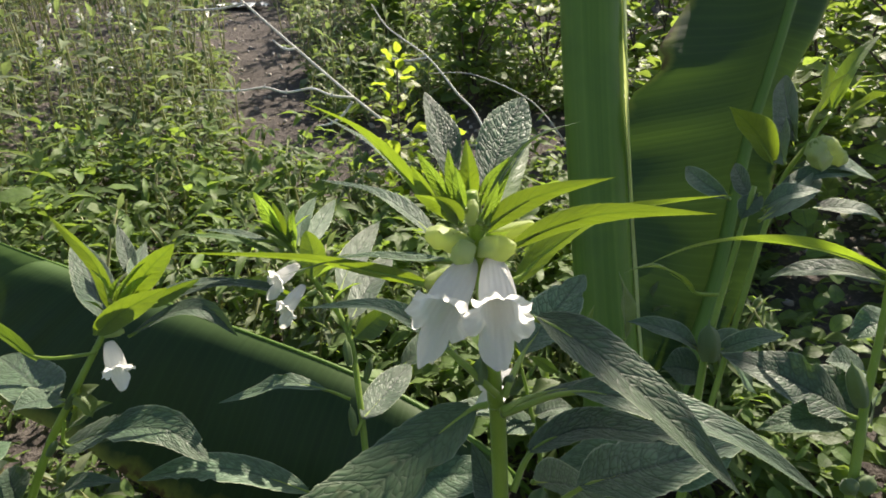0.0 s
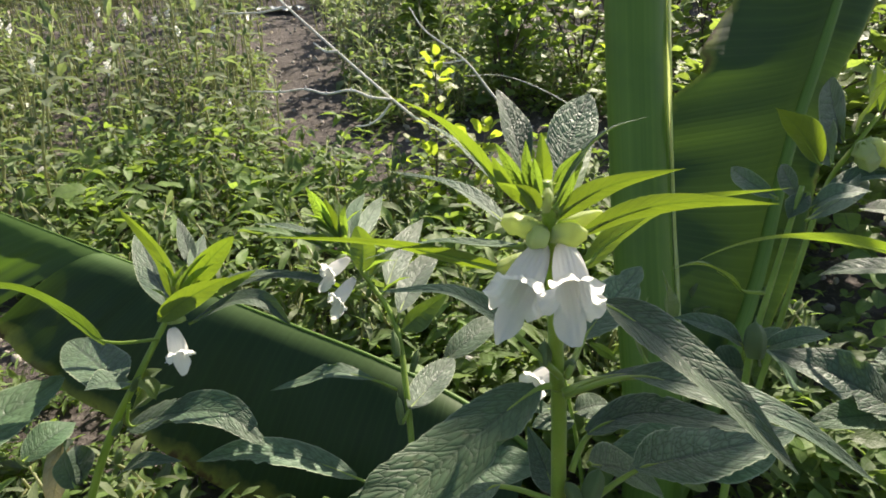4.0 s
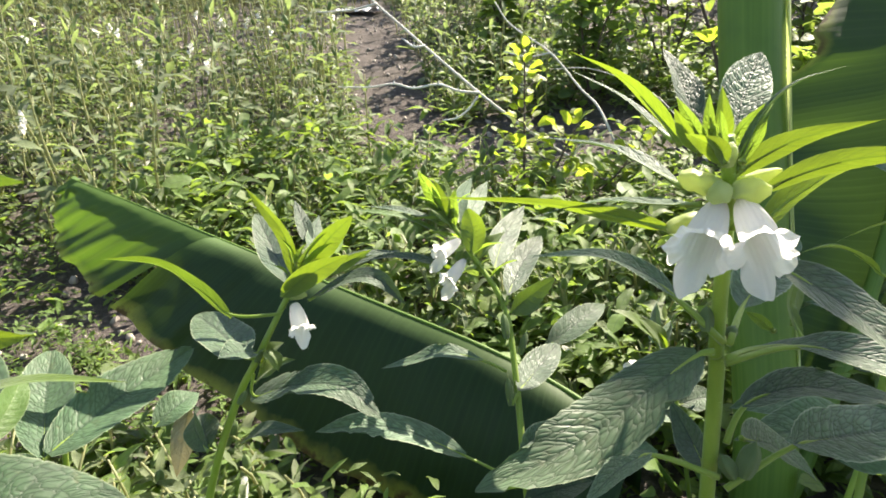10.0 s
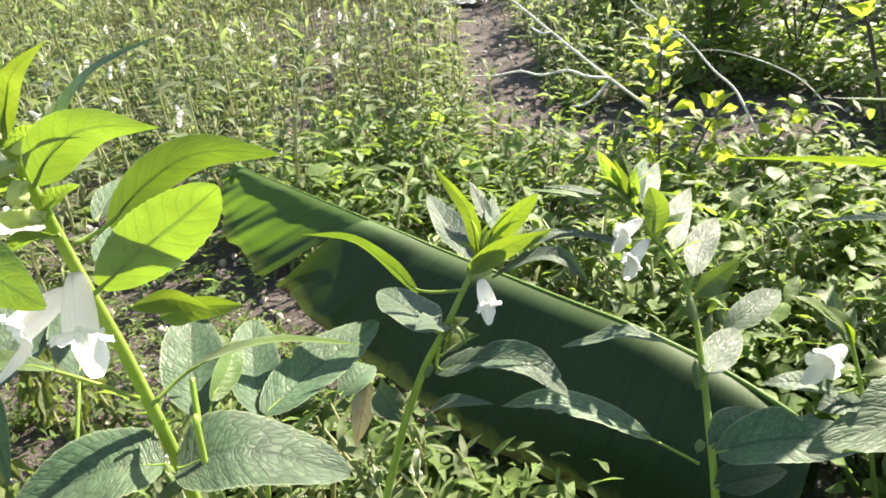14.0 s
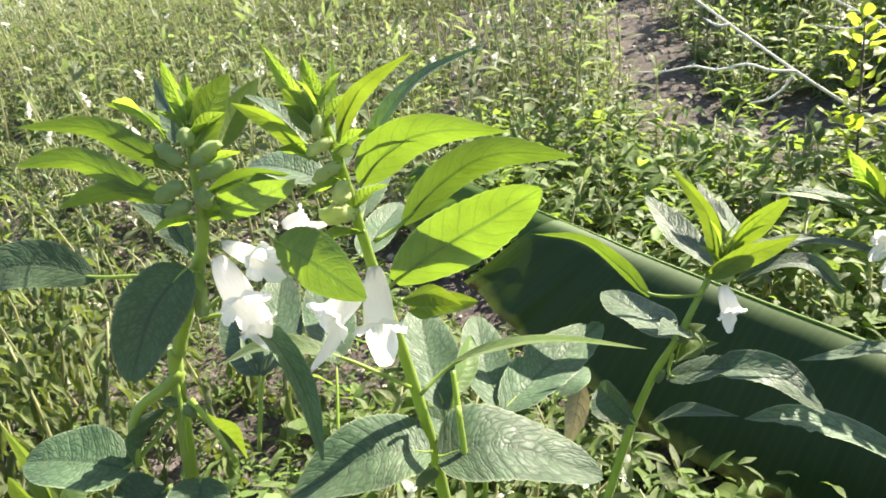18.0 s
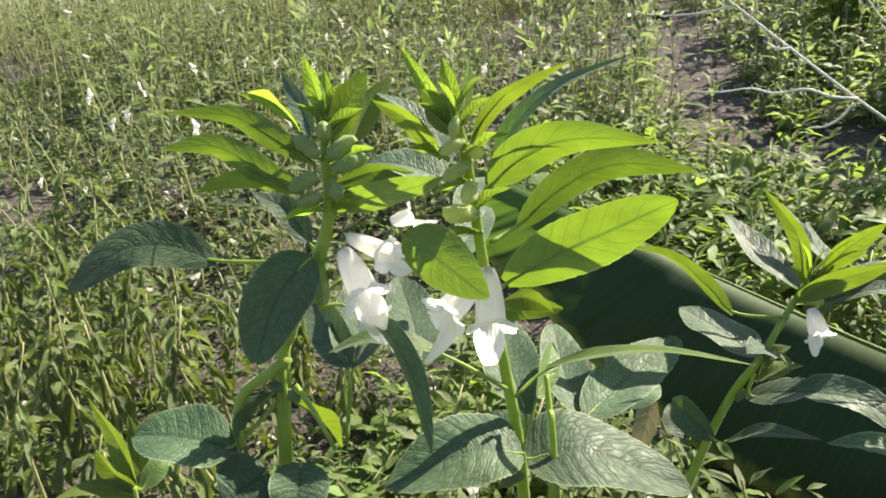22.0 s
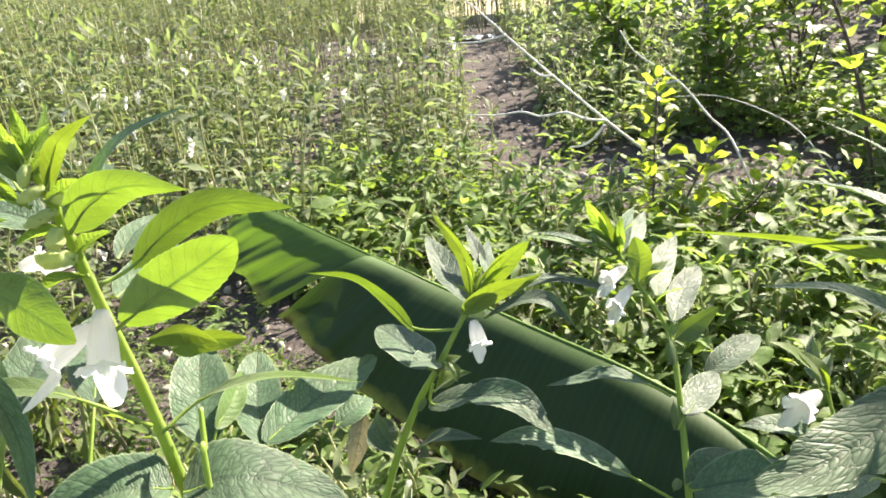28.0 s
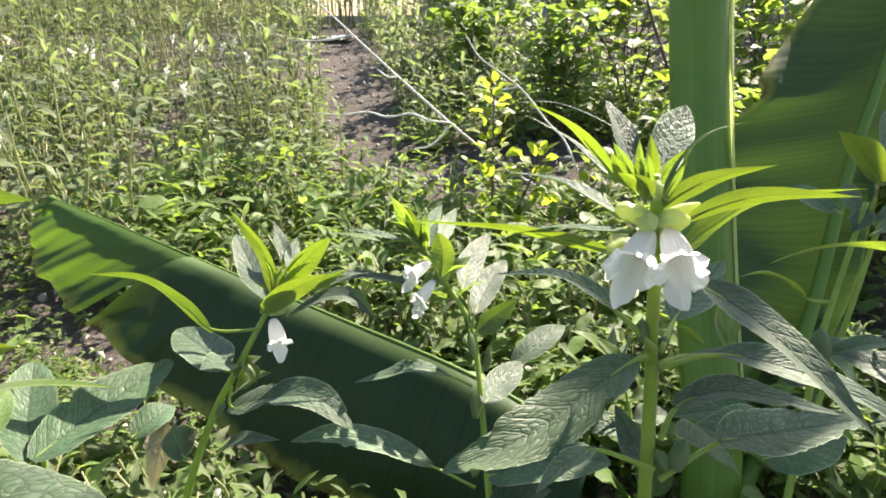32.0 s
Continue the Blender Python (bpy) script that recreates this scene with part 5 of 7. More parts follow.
stem(slender_plant, [(-0.0148, 0.3203, -0.0600), (-0.0259, 0.3527, 0.0502), (-0.0309, 0.3673, 0.0874), (-0.0394, 0.3982, 0.1386), (-0.0492, 0.4220, 0.1742), (-0.0740, 0.4390, 0.2053), (-0.0952, 0.4502, 0.2335)], 0.0026, 0.0015, 150)
vane(slender_plant, (-0.0966, 0.4483, 0.2310), [(-0.0966, 0.4483, 0.2310), (-0.1052, 0.4537, 0.2478), (-0.1159, 0.4581, 0.2631)], 0.0113, (-0.0304, -0.9964, 0.0787), LEAF_TIP_BRIGHTENED)
vane(slender_plant, (-0.0903, 0.4462, 0.2231), [(-0.0903, 0.4462, 0.2231), (-0.0964, 0.4516, 0.2386), (-0.1026, 0.4574, 0.2553)], 0.0126, (-0.0304, -0.9964, 0.0787), LEAF_YOUNG_BACKLIT)
vane(slender_plant, (-0.0852, 0.4492, 0.2252), [(-0.0852, 0.4492, 0.2252), (-0.0856, 0.4729, 0.2383), (-0.0809, 0.4956, 0.2468)], 0.0117, (0.3218, -0.3916, 0.8620), LEAF)
vane(slender_plant, (-0.0799, 0.4501, 0.2250), [(-0.0799, 0.4501, 0.2250), (-0.0771, 0.4872, 0.2292), (-0.0724, 0.5254, 0.2352)], 0.0142, (0.5304, -0.3933, 0.7510), LEAF)
vane(slender_plant, (-0.0725, 0.4306, 0.2092), [(-0.0725, 0.4306, 0.2092), (-0.0722, 0.4372, 0.2248), (-0.0766, 0.4424, 0.2391)], 0.0187, (0.1747, -0.9844, 0.0224), LEAF_YOUNG_BACKLIT, shape=(0.66, 0.74))
vane(slender_plant, (-0.0592, 0.4529, 0.1881), [(-0.0592, 0.4529, 0.1881), (-0.0572, 0.5102, 0.1921), (-0.0446, 0.5707, 0.1990)], 0.0233, (0.2512, -0.6348, 0.7308), LEAF)
vane(slender_plant, (-0.0477, 0.4213, 0.1731), [(-0.0462, 0.4229, 0.1814), (-0.0397, 0.4637, 0.1877), (-0.0272, 0.5060, 0.1945)], 0.0221, (0.1827, -0.1630, 0.9696), LEAF, shape=(0.66, 0.69))
vane(slender_plant, (-0.0444, 0.4201, 0.1689), [(-0.0444, 0.4201, 0.1689), (-0.0317, 0.4336, 0.1753), (-0.0140, 0.4491, 0.1842)], 0.0210, (0.2748, -0.9602, -0.0507), LEAF_BACKLIT_DIM, shape=(0.66, 0.84))
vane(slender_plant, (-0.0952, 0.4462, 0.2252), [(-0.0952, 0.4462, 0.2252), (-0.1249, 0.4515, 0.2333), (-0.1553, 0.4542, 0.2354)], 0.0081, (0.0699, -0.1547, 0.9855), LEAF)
vane(slender_plant, (-0.0933, 0.4433, 0.2175), [(-0.0933, 0.4433, 0.2175), (-0.1276, 0.4448, 0.2317), (-0.1652, 0.4418, 0.2368)], 0.0073, (0.0699, -0.1547, 0.9855), LEAF_BACKLIT_DIM)
vane(slender_plant, (-0.0754, 0.4298, 0.1903), [(-0.0754, 0.4298, 0.1903), (-0.1034, 0.4236, 0.2051), (-0.1335, 0.4136, 0.2119), (-0.1653, 0.3981, 0.2065)], 0.0103, (0.0699, -0.1547, 0.9855), LEAF)
vane(slender_plant, (-0.0751, 0.4272, 0.1893), [(-0.0751, 0.4272, 0.1893), (-0.0918, 0.4259, 0.1991), (-0.1114, 0.4218, 0.2038)], 0.0091, (0.1691, -0.9812, -0.0933), LEAF_YOUNG_BACKLIT)
vane(slender_plant, (-0.0448, 0.3951, 0.1359), [(-0.0613, 0.3953, 0.1439), (-0.0886, 0.3961, 0.1480), (-0.1090, 0.3938, 0.1415), (-0.1345, 0.3903, 0.1344)], 0.0147, (0.0699, -0.1547, 0.9855), LEAF, bites=1)
vane(slender_plant, (-0.0394, 0.3776, 0.1206), [(-0.0351, 0.3822, 0.1297), (-0.0243, 0.4185, 0.1244), (-0.0109, 0.4572, 0.1236)], 0.0252, (0.1827, -0.1630, 0.9696), LEAF, shape=(0.61, 0.64))
vane(slender_plant, (-0.0377, 0.3552, 0.0773), [(-0.0691, 0.3564, 0.0920), (-0.1067, 0.3505, 0.1129), (-0.1362, 0.3413, 0.1219), (-0.1620, 0.3295, 0.1234)], 0.0221, (0.0885, -0.2664, 0.9598), LEAF, bites=5, shape=(0.61, 0.94))
leaf(slender_plant, (-0.0309, 0.3624, 0.0866), (-0.0309, 0.3624, 0.0866), (-0.0025, 0.3893, 0.1015), 0.0257, 24, 0.1, material=LEAF)
leaf(slender_plant, (-0.0279, 0.3485, 0.0941), (-0.0279, 0.3485, 0.0941), (0.0541, 0.3574, 0.1070), 0.0384, 22, 0.1, material=LEAF_OLD, bites=3, shape=(0.5, 0.7))
leaf(slender_plant, (-0.0285, 0.3477, 0.0666), (-0.0285, 0.3477, 0.0666), (0.0159, 0.3646, 0.0732), 0.0253, 16, 0.1, material=LEAF_OLD)
leaf(slender_plant, (-0.0185, 0.4657, 0.1145), (-0.0185, 0.4657, 0.1145), (0.0287, 0.5296, 0.1227), 0.0253, 16, 0.1, material=LEAF_OLD)
leaf(slender_plant, (-0.0866, 0.4446, 0.2204), (-0.0866, 0.4446, 0.2204), (-0.1109, 0.4460, 0.2413), 0.0164, 4, 0.1, material=LEAF_YOUNG_BACKLIT)
leaf(slender_plant, (-0.0919, 0.4576, 0.2245), (-0.0919, 0.4576, 0.2245), (-0.1170, 0.4606, 0.2498), 0.0154, 4, 0.1, material=LEAF_YOUNG_BACKLIT)
leaf(slender_plant, (-0.0705, 0.4469, 0.1978), (-0.0705, 0.4469, 0.1978), (-0.0512, 0.4607, 0.2153), 0.0151, 4, 0.1, material=LEAF_YOUNG_BACKLIT)
leaf(slender_plant, (-0.0909, 0.4480, 0.2279), (-0.0909, 0.4480, 0.2279), (-0.0975, 0.4555, 0.2605), 0.0097, -30, 0.1, material=LEAF_TIP_BRIGHTENED)
leaf(slender_plant, (-0.0867, 0.4464, 0.2233), (-0.0867, 0.4464, 0.2233), (-0.0866, 0.4542, 0.2516), 0.0106, -30, 0.1, material=LEAF_TIP_BRIGHTENED)
leaf(slender_plant, (-0.0971, 0.4486, 0.2319), (-0.0971, 0.4486, 0.2319), (-0.1167, 0.4443, 0.2469), 0.0087, -30, 0.1, material=LEAF_TIP_BRIGHTENED)
leaf(slender_plant, (-0.0928, 0.4463, 0.2262), (-0.0928, 0.4463, 0.2262), (-0.1198, 0.4352, 0.2310), 0.0087, -30, 0.1, material=LEAF_TIP_BRIGHTENED)
leaf(slender_plant, (-0.0824, 0.4424, 0.2148), (-0.0824, 0.4424, 0.2148), (-0.1056, 0.4335, 0.2219), 0.0096, -30, 0.1, material=LEAF_TIP_BRIGHTENED)
leaf(slender_plant, (-0.0783, 0.4424, 0.2127), (-0.0783, 0.4424, 0.2127), (-0.0632, 0.4516, 0.2334), 0.0106, -30, 0.1, material=LEAF_TIP_BRIGHTENED)
leaf(slender_plant, (-0.0721, 0.4396, 0.2052), (-0.0721, 0.4396, 0.2052), (-0.0508, 0.4449, 0.2124), 0.0096, -30, 0.1, material=LEAF_TIP_BRIGHTENED)
leaf(slender_plant, (-0.0658, 0.4359, 0.1981), (-0.0658, 0.4359, 0.1981), (-0.0846, 0.4220, 0.1902), 0.0105, -30, 0.1, material=LEAF_TIP_BRIGHTENED)
leaf(slender_plant, (-0.0596, 0.4323, 0.1910), (-0.0596, 0.4323, 0.1910), (-0.0388, 0.4392, 0.2020), 0.0095, -30, 0.1, material=LEAF_TIP_BRIGHTENED)
leaf(slender_plant, (-0.0910, 0.4491, 0.2296), (-0.0910, 0.4491, 0.2296), (-0.0756, 0.4568, 0.2466), 0.0087, -30, 0.1, material=LEAF_TIP_BRIGHTENED)
flower(slender_plant, (-0.0816, 0.4328, 0.2184), (-0.0918, 0.4183, 0.2147), 0.0123, up=(0, -0.4, 0.8), lobe=0.6, seed=41)
flower(slender_plant, (-0.0769, 0.4239, 0.2070), (-0.0855, 0.4097, 0.1983), 0.0128, up=(0, -0.4, 0.8), lobe=0.5, seed=42)
pod(slender_plant, (-0.0453, 0.4030, 0.1577), (-0.1602, 0.3507, 0.9227), 0.0177, 0.0023)
pod(slender_plant, (-0.0401, 0.3781, 0.1199), (-0.1478, 0.3549, 0.9232), 0.0192, 0.0022)
pod(slender_plant, (-0.0366, 0.3590, 0.0933), (-0.3630, -0.4664, -0.8067), 0.0082, 0.0024)
pod(slender_plant, (-0.0365, 0.4092, 0.1413), (0.2434, 0.4510, 0.8587), 0.0166, 0.0020)
bud(slender_plant, (-0.0839, 0.4372, 0.2189), (-0.8996, -0.3796, -0.2158), 0.0077, 0.0015, GREEN_BUD)
bud(slender_plant, (-0.0778, 0.4355, 0.2132), (-0.8996, -0.3796, -0.2158), 0.0077, 0.0015, GREEN_BUD)
bud(slender_plant, (-0.0694, 0.4292, 0.2008), (-0.8996, -0.3796, -0.2158), 0.0076, 0.0014, GREEN_BUD)

small_plant = thing("sesame_plant", (0.1097, 0.4592, -0.0600), "small sesame plant with one white flower in the shade", "sesame plant", "sesame plants in bloom")
stem(small_plant, [(0.1097, 0.4592, -0.0600), (0.0958, 0.4822, 0.0240), (0.0863, 0.4979, 0.0671), (0.0776, 0.5093, 0.0996)], 0.002, 0.0012, 0)
leaf(small_plant, (0.0747, 0.5057, 0.0935), (0.0747, 0.5057, 0.0935), (0.0319, 0.5077, 0.1292), 0.0215, 0, 0.12, material=LEAF_YOUNG_BACKLIT)
leaf(small_plant, (0.0772, 0.5083, 0.0975), (0.0772, 0.5083, 0.0975), (0.0869, 0.6046, 0.0963), 0.0231, 70, 0.05, material=LEAF)
leaf(small_plant, (0.0801, 0.5072, 0.0930), (0.0801, 0.5072, 0.0930), (0.1020, 0.5836, 0.0889), 0.0246, 60, 0.05, material=LEAF)
leaf(small_plant, (0.0782, 0.5076, 0.0953), (0.0782, 0.5076, 0.0953), (0.0570, 0.5118, 0.1203), 0.0185, 16, 0.1, material=LEAF_YOUNG_BACKLIT)
leaf(small_plant, (0.0802, 0.5054, 0.0888), (0.0802, 0.5054, 0.0888), (0.0706, 0.5119, 0.1107), 0.0130, -40, 0.1, material=LEAF_YOUNG_BACKLIT)
leaf(small_plant, (0.0880, 0.4947, 0.0585), (0.0726, 0.4882, 0.0547), (0.0131, 0.4740, 0.0655), 0.0221, 20, 0.1, material=LEAF)
leaf(small_plant, (0.0899, 0.4989, 0.0668), (0.0899, 0.4989, 0.0668), (0.1161, 0.5100, 0.0731), 0.0178, 8, 0.1, material=LEAF_YOUNG_BACKLIT)
leaf(small_plant, (0.0915, 0.4902, 0.0455), (0.0915, 0.4902, 0.0455), (0.0554, 0.4781, 0.0442), 0.0280, 16, 0.1, material=LEAF)
leaf(small_plant, (0.0927, 0.4923, 0.0496), (0.0927, 0.4923, 0.0496), (0.1258, 0.5035, 0.0511), 0.0281, 16, 0.1, material=LEAF)
flower(small_plant, (0.0713, 0.4935, 0.0941), (0.0566, 0.4763, 0.0914), 0.0203, up=(0, -0.4, 0.8), lobe=0.6, seed=51)

right_plant = thing("sesame_plant", (0.1196, 0.2424, -0.0600), "sesame plant with silvery leaves before the dark banana leaf", "sesame plant", "sesame plants in bloom")
stem(right_plant, [(0.1196, 0.2424, -0.0600), (0.1612, 0.3378, 0.1610), (0.1708, 0.3599, 0.1995), (0.1855, 0.3826, 0.2390), (0.2000, 0.4024, 0.2842)], 0.0024, 0.0015, 100)
leaf(right_plant, (0.1853, 0.3990, 0.2777), (0.1853, 0.3990, 0.2777), (0.1815, 0.4663, 0.2779), 0.0125, 55, 0.08, material=LEAF)
leaf(right_plant, (0.2033, 0.4006, 0.2797), (0.2033, 0.4006, 0.2797), (0.1919, 0.3944, 0.2662), 0.0137, 20, 0.08, material=LEAF)
leaf(right_plant, (0.2050, 0.3974, 0.2721), (0.2050, 0.3974, 0.2721), (0.2339, 0.3928, 0.2839), 0.0173, 12, 0.15, material=LEAF)
leaf(right_plant, (0.2080, 0.4044, 0.2625), (0.2080, 0.4044, 0.2625), (0.2878, 0.5049, 0.2654), 0.0132, 55, 0.1, material=LEAF)
leaf(right_plant, (0.1984, 0.3998, 0.2782), (0.1984, 0.3998, 0.2782), (0.2069, 0.4507, 0.2845), 0.0126, 60, 0.05, material=LEAF)
leaf(right_plant, (0.1791, 0.3757, 0.2270), (0.1654, 0.3755, 0.2277), (0.1241, 0.3785, 0.2390), 0.0131, -20, 0.2, material=LEAF_YOUNG_BACKLIT)
leaf(right_plant, (0.1388, 0.4138, 0.1742), (0.1388, 0.4138, 0.1742), (0.1395, 0.4497, 0.2075), 0.0273, -60, 0.04, material=LEAF_YOUNG_BACKLIT)
leaf(right_plant, (0.1699, 0.3567, 0.1939), (0.1659, 0.3600, 0.2001), (0.1260, 0.3646, 0.2148), 0.0166, 20, 0.1, material=LEAF)
leaf(right_plant, (0.1772, 0.3598, 0.1989), (0.1772, 0.3598, 0.1989), (0.2154, 0.3647, 0.2068), 0.0141, 18, 0.12, material=LEAF)
leaf(right_plant, (0.1781, 0.3792, 0.1712), (0.1781, 0.3792, 0.1712), (0.1536, 0.3797, 0.1747), 0.0286, 28, 0.05, material=LEAF_OLD)
leaf(right_plant, (0.1228, 0.3039, 0.1875), (0.1228, 0.3039, 0.1875), (0.0760, 0.3010, 0.1853), 0.0197, 20, 0.1, material=LEAF_OLD)
leaf(right_plant, (0.1306, 0.2848, 0.1930), (0.1306, 0.2848, 0.1930), (0.0659, 0.2537, 0.2029), 0.0280, 20, 0.08, material=LEAF_OLD)
leaf(right_plant, (0.1258, 0.2951, 0.1665), (0.1258, 0.2951, 0.1665), (0.1683, 0.3023, 0.1792), 0.0359, 24, 0.05, material=LEAF_OLD)
leaf(right_plant, (0.1823, 0.3894, 0.1894), (0.1823, 0.3894, 0.1894), (0.2195, 0.3938, 0.1446), 0.0420, 24, 0.1, material=LEAF_OLD)
pod(right_plant, (0.1699, 0.3516, 0.1972), (-0.0054, 0.3896, 0.9210), 0.0207, 0.0049)

right_rear_plant = thing("sesame_plant", (0.1579, 0.3595, -0.0600), "sesame plant with a fading yellow-green flower and bright young leaves", "sesame plant", "sesame plants in bloom")
stem(right_rear_plant, [(0.1579, 0.3595, -0.0600), (0.2299, 0.4479, 0.2090), (0.2491, 0.4714, 0.2628), (0.2665, 0.4824, 0.2871), (0.2840, 0.4925, 0.3092)], 0.0022, 0.0014, 60)
leaf(right_rear_plant, (0.2451, 0.4774, 0.2772), (0.2451, 0.4774, 0.2772), (0.2137, 0.4917, 0.3142), 0.0257, -60, 0.06, material=LEAF_YOUNG_BACKLIT)
leaf(right_rear_plant, (0.2606, 0.4840, 0.2915), (0.2606, 0.4840, 0.2915), (0.2976, 0.5979, 0.3200), 0.0244, 60, 0.05, material=LEAF)
leaf(right_rear_plant, (0.2684, 0.4866, 0.2968), (0.2684, 0.4866, 0.2968), (0.2955, 0.5033, 0.3336), 0.0257, -60, 0.05, material=LEAF_YOUNG_BACKLIT)
leaf(right_rear_plant, (0.2987, 0.5378, 0.3379), (0.2987, 0.5378, 0.3379), (0.2927, 0.5230, 0.3033), 0.0147, -40, 0.05, material=LEAF_YOUNG_BACKLIT)
leaf(right_rear_plant, (0.2918, 0.4905, 0.3037), (0.2918, 0.4905, 0.3037), (0.3249, 0.4994, 0.3214), 0.0184, -50, 0.08, material=LEAF_YOUNG_BACKLIT)
leaf(right_rear_plant, (0.2479, 0.4677, 0.2799), (0.2479, 0.4677, 0.2799), (0.2766, 0.5327, 0.2930), 0.0254, 60, 0.1, material=LEAF)
leaf(right_rear_plant, (0.2568, 0.4763, 0.2735), (0.2568, 0.4763, 0.2735), (0.3194, 0.4740, 0.2621), 0.0221, 16, 0.15, material=LEAF)
leaf(right_rear_plant, (0.2442, 0.4616, 0.2658), (0.2442, 0.4616, 0.2658), (0.2976, 0.4666, 0.2723), 0.0187, 16, 0.12, material=LEAF)
leaf(right_rear_plant, (0.2726, 0.4662, 0.2482), (0.2726, 0.4662, 0.2482), (0.3226, 0.4635, 0.2369), 0.0195, 16, 0.15, material=LEAF)
leaf(right_rear_plant, (0.2953, 0.5130, 0.3052), (0.2953, 0.5130, 0.3052), (0.3318, 0.5367, 0.3575), 0.0143, 0, 0.1, material=LEAF_YOUNG_BACKLIT)

bud(right_rear_plant, (0.2688, 0.4752, 0.2955), (0.7104, -0.2491, -0.6582), 0.0243, 0.0063)
bud(right_rear_plant, (0.2629, 0.4703, 0.2947), (0.4517, -0.3318, -0.8282), 0.0211, 0.0053)

edge_plant = thing("sesame_plant", (0.1685, 0.1807, -0.0600), "tall sesame plant with long arching leaves and dark pods", "sesame plant", "sesame plants in bloom")
stem(edge_plant, [(0.1685, 0.1807, -0.0600), (0.2133, 0.2765, 0.1652), (0.2241, 0.2997, 0.2062), (0.2366, 0.3215, 0.2435), (0.2459, 0.3465, 0.3017)], 0.0026, 0.0017, 150)
leaf(edge_plant, (0.2420, 0.3313, 0.2663), (0.2406, 0.3291, 0.2612), (0.1115, 0.3074, 0.2739), 0.0138, -35, 0.13, material=LEAF_YOUNG_BACKLIT)
leaf(edge_plant, (0.2251, 0.2965, 0.2004), (0.2158, 0.2975, 0.2028), (0.1642, 0.3237, 0.2186), 0.0292, 24, 0.08, material=LEAF, bites=2)
leaf(edge_plant, (0.2328, 0.3050, 0.1939), (0.2328, 0.3050, 0.1939), (0.2058, 0.3398, 0.2018), 0.0318, 22, 0.08, material=LEAF)
leaf(edge_plant, (0.2352, 0.3278, 0.2587), (0.2352, 0.3278, 0.2587), (0.1943, 0.3543, 0.2482), 0.0161, 16, 0.15, material=LEAF)
leaf(edge_plant, (0.2277, 0.3136, 0.1888), (0.2277, 0.3136, 0.1888), (0.1816, 0.3097, 0.1840), 0.0196, 20, 0.1, material=LEAF_OLD)
leaf(edge_plant, (0.2377, 0.3251, 0.2086), (0.2377, 0.3251, 0.2086), (0.2174, 0.3266, 0.2141), 0.0209, 20, 0.1, material=LEAF)
leaf(edge_plant, (0.2262, 0.2947, 0.1969), (0.2262, 0.2947, 0.1969), (0.2613, 0.3377, 0.1896), 0.0270, 70, 0.05, material=LEAF)
leaf(edge_plant, (0.2638, 0.3489, 0.2286), (0.2638, 0.3489, 0.2286), (0.2367, 0.3432, 0.2178), 0.0205, 16, 0.1, material=LEAF)
pod(edge_plant, (0.2190, 0.2946, 0.2099), (-0.2262, 0.3717, 0.9004), 0.0204, 0.0035)
pod(edge_plant, (0.2127, 0.2756, 0.1764), (-0.6039, 0.2893, 0.7427), 0.0065, 0.0034)
pod(edge_plant, (0.2154, 0.2757, 0.1764), (0.7027, 0.3018, 0.6442), 0.0093, 0.0034)

broad_leaf_plant = thing("broad_leaf_plant", (-0.2693, 0.1668, -0.0600), "low broad-leaved plant with large grey-green veined leaves", "broad-leaved plant", "broad-leaved plants")
stem(broad_leaf_plant, [(-0.2693, 0.1668, -0.0600), (-0.2928, 0.2043, 0.1612), (-0.2980, 0.2127, 0.1805), (-0.3038, 0.2218, 0.1994)], 0.0022, 0.0014, 0)
vane(broad_leaf_plant, (-0.2955, 0.2555, 0.1423), [(-0.2959, 0.2579, 0.1482), (-0.3208, 0.2915, 0.1574), (-0.3436, 0.3285, 0.1717)], 0.0340, (0.3253, -0.1826, 0.9278), LEAF_OLD, shape=(0.56, 0.56))
vane(broad_leaf_plant, (-0.2955, 0.2555, 0.1423), [(-0.2941, 0.2594, 0.1493), (-0.2810, 0.3059, 0.1552), (-0.2594, 0.3575, 0.1624)], 0.0382, (0.3253, -0.1826, 0.9278), LEAF_OLD, shape=(0.54, 0.64), bites=2)
vane(broad_leaf_plant, (-0.3258, 0.2320, 0.1267), [(-0.3271, 0.2429, 0.1522), (-0.3556, 0.2763, 0.1654), (-0.3814, 0.3130, 0.1827)], 0.0417, (0.3253, -0.1826, 0.9278), LEAF_OLD, shape=(0.54, 0.56))
vane(broad_leaf_plant, (-0.3258, 0.2320, 0.1267), [(-0.3227, 0.2497, 0.1620), (-0.3242, 0.2707, 0.1696), (-0.3287, 0.2908, 0.1788)], 0.0177, (0.7005, -0.7038, 0.1183), LEAF_BACKLIT_DIM, shape=(0.56, 0.64))
vane(broad_leaf_plant, (-0.4096, 0.1647, 0.1590), [(-0.4183, 0.1883, 0.1945), (-0.4460, 0.2308, 0.1999), (-0.4756, 0.2776, 0.2168)], 0.0407, (0.3253, -0.1826, 0.9278), LEAF_OLD, shape=(0.54, 0.64))
vane(broad_leaf_plant, (-0.4096, 0.1647, 0.1590), [(-0.4196, 0.1881, 0.1956), (-0.4537, 0.2095, 0.2024), (-0.4881, 0.2309, 0.2097)], 0.0291, (-0.0318, -0.6875, 0.7254), LEAF_OLD, shape=(0.56, 0.64))
vane(broad_leaf_plant, (-0.3738, 0.1923, 0.1503), [(-0.3906, 0.2243, 0.1869), (-0.4196, 0.2566, 0.1982), (-0.4511, 0.2880, 0.2106)], 0.0371, (0.3253, -0.1826, 0.9278), LEAF_OLD, shape=(0.56, 0.64))
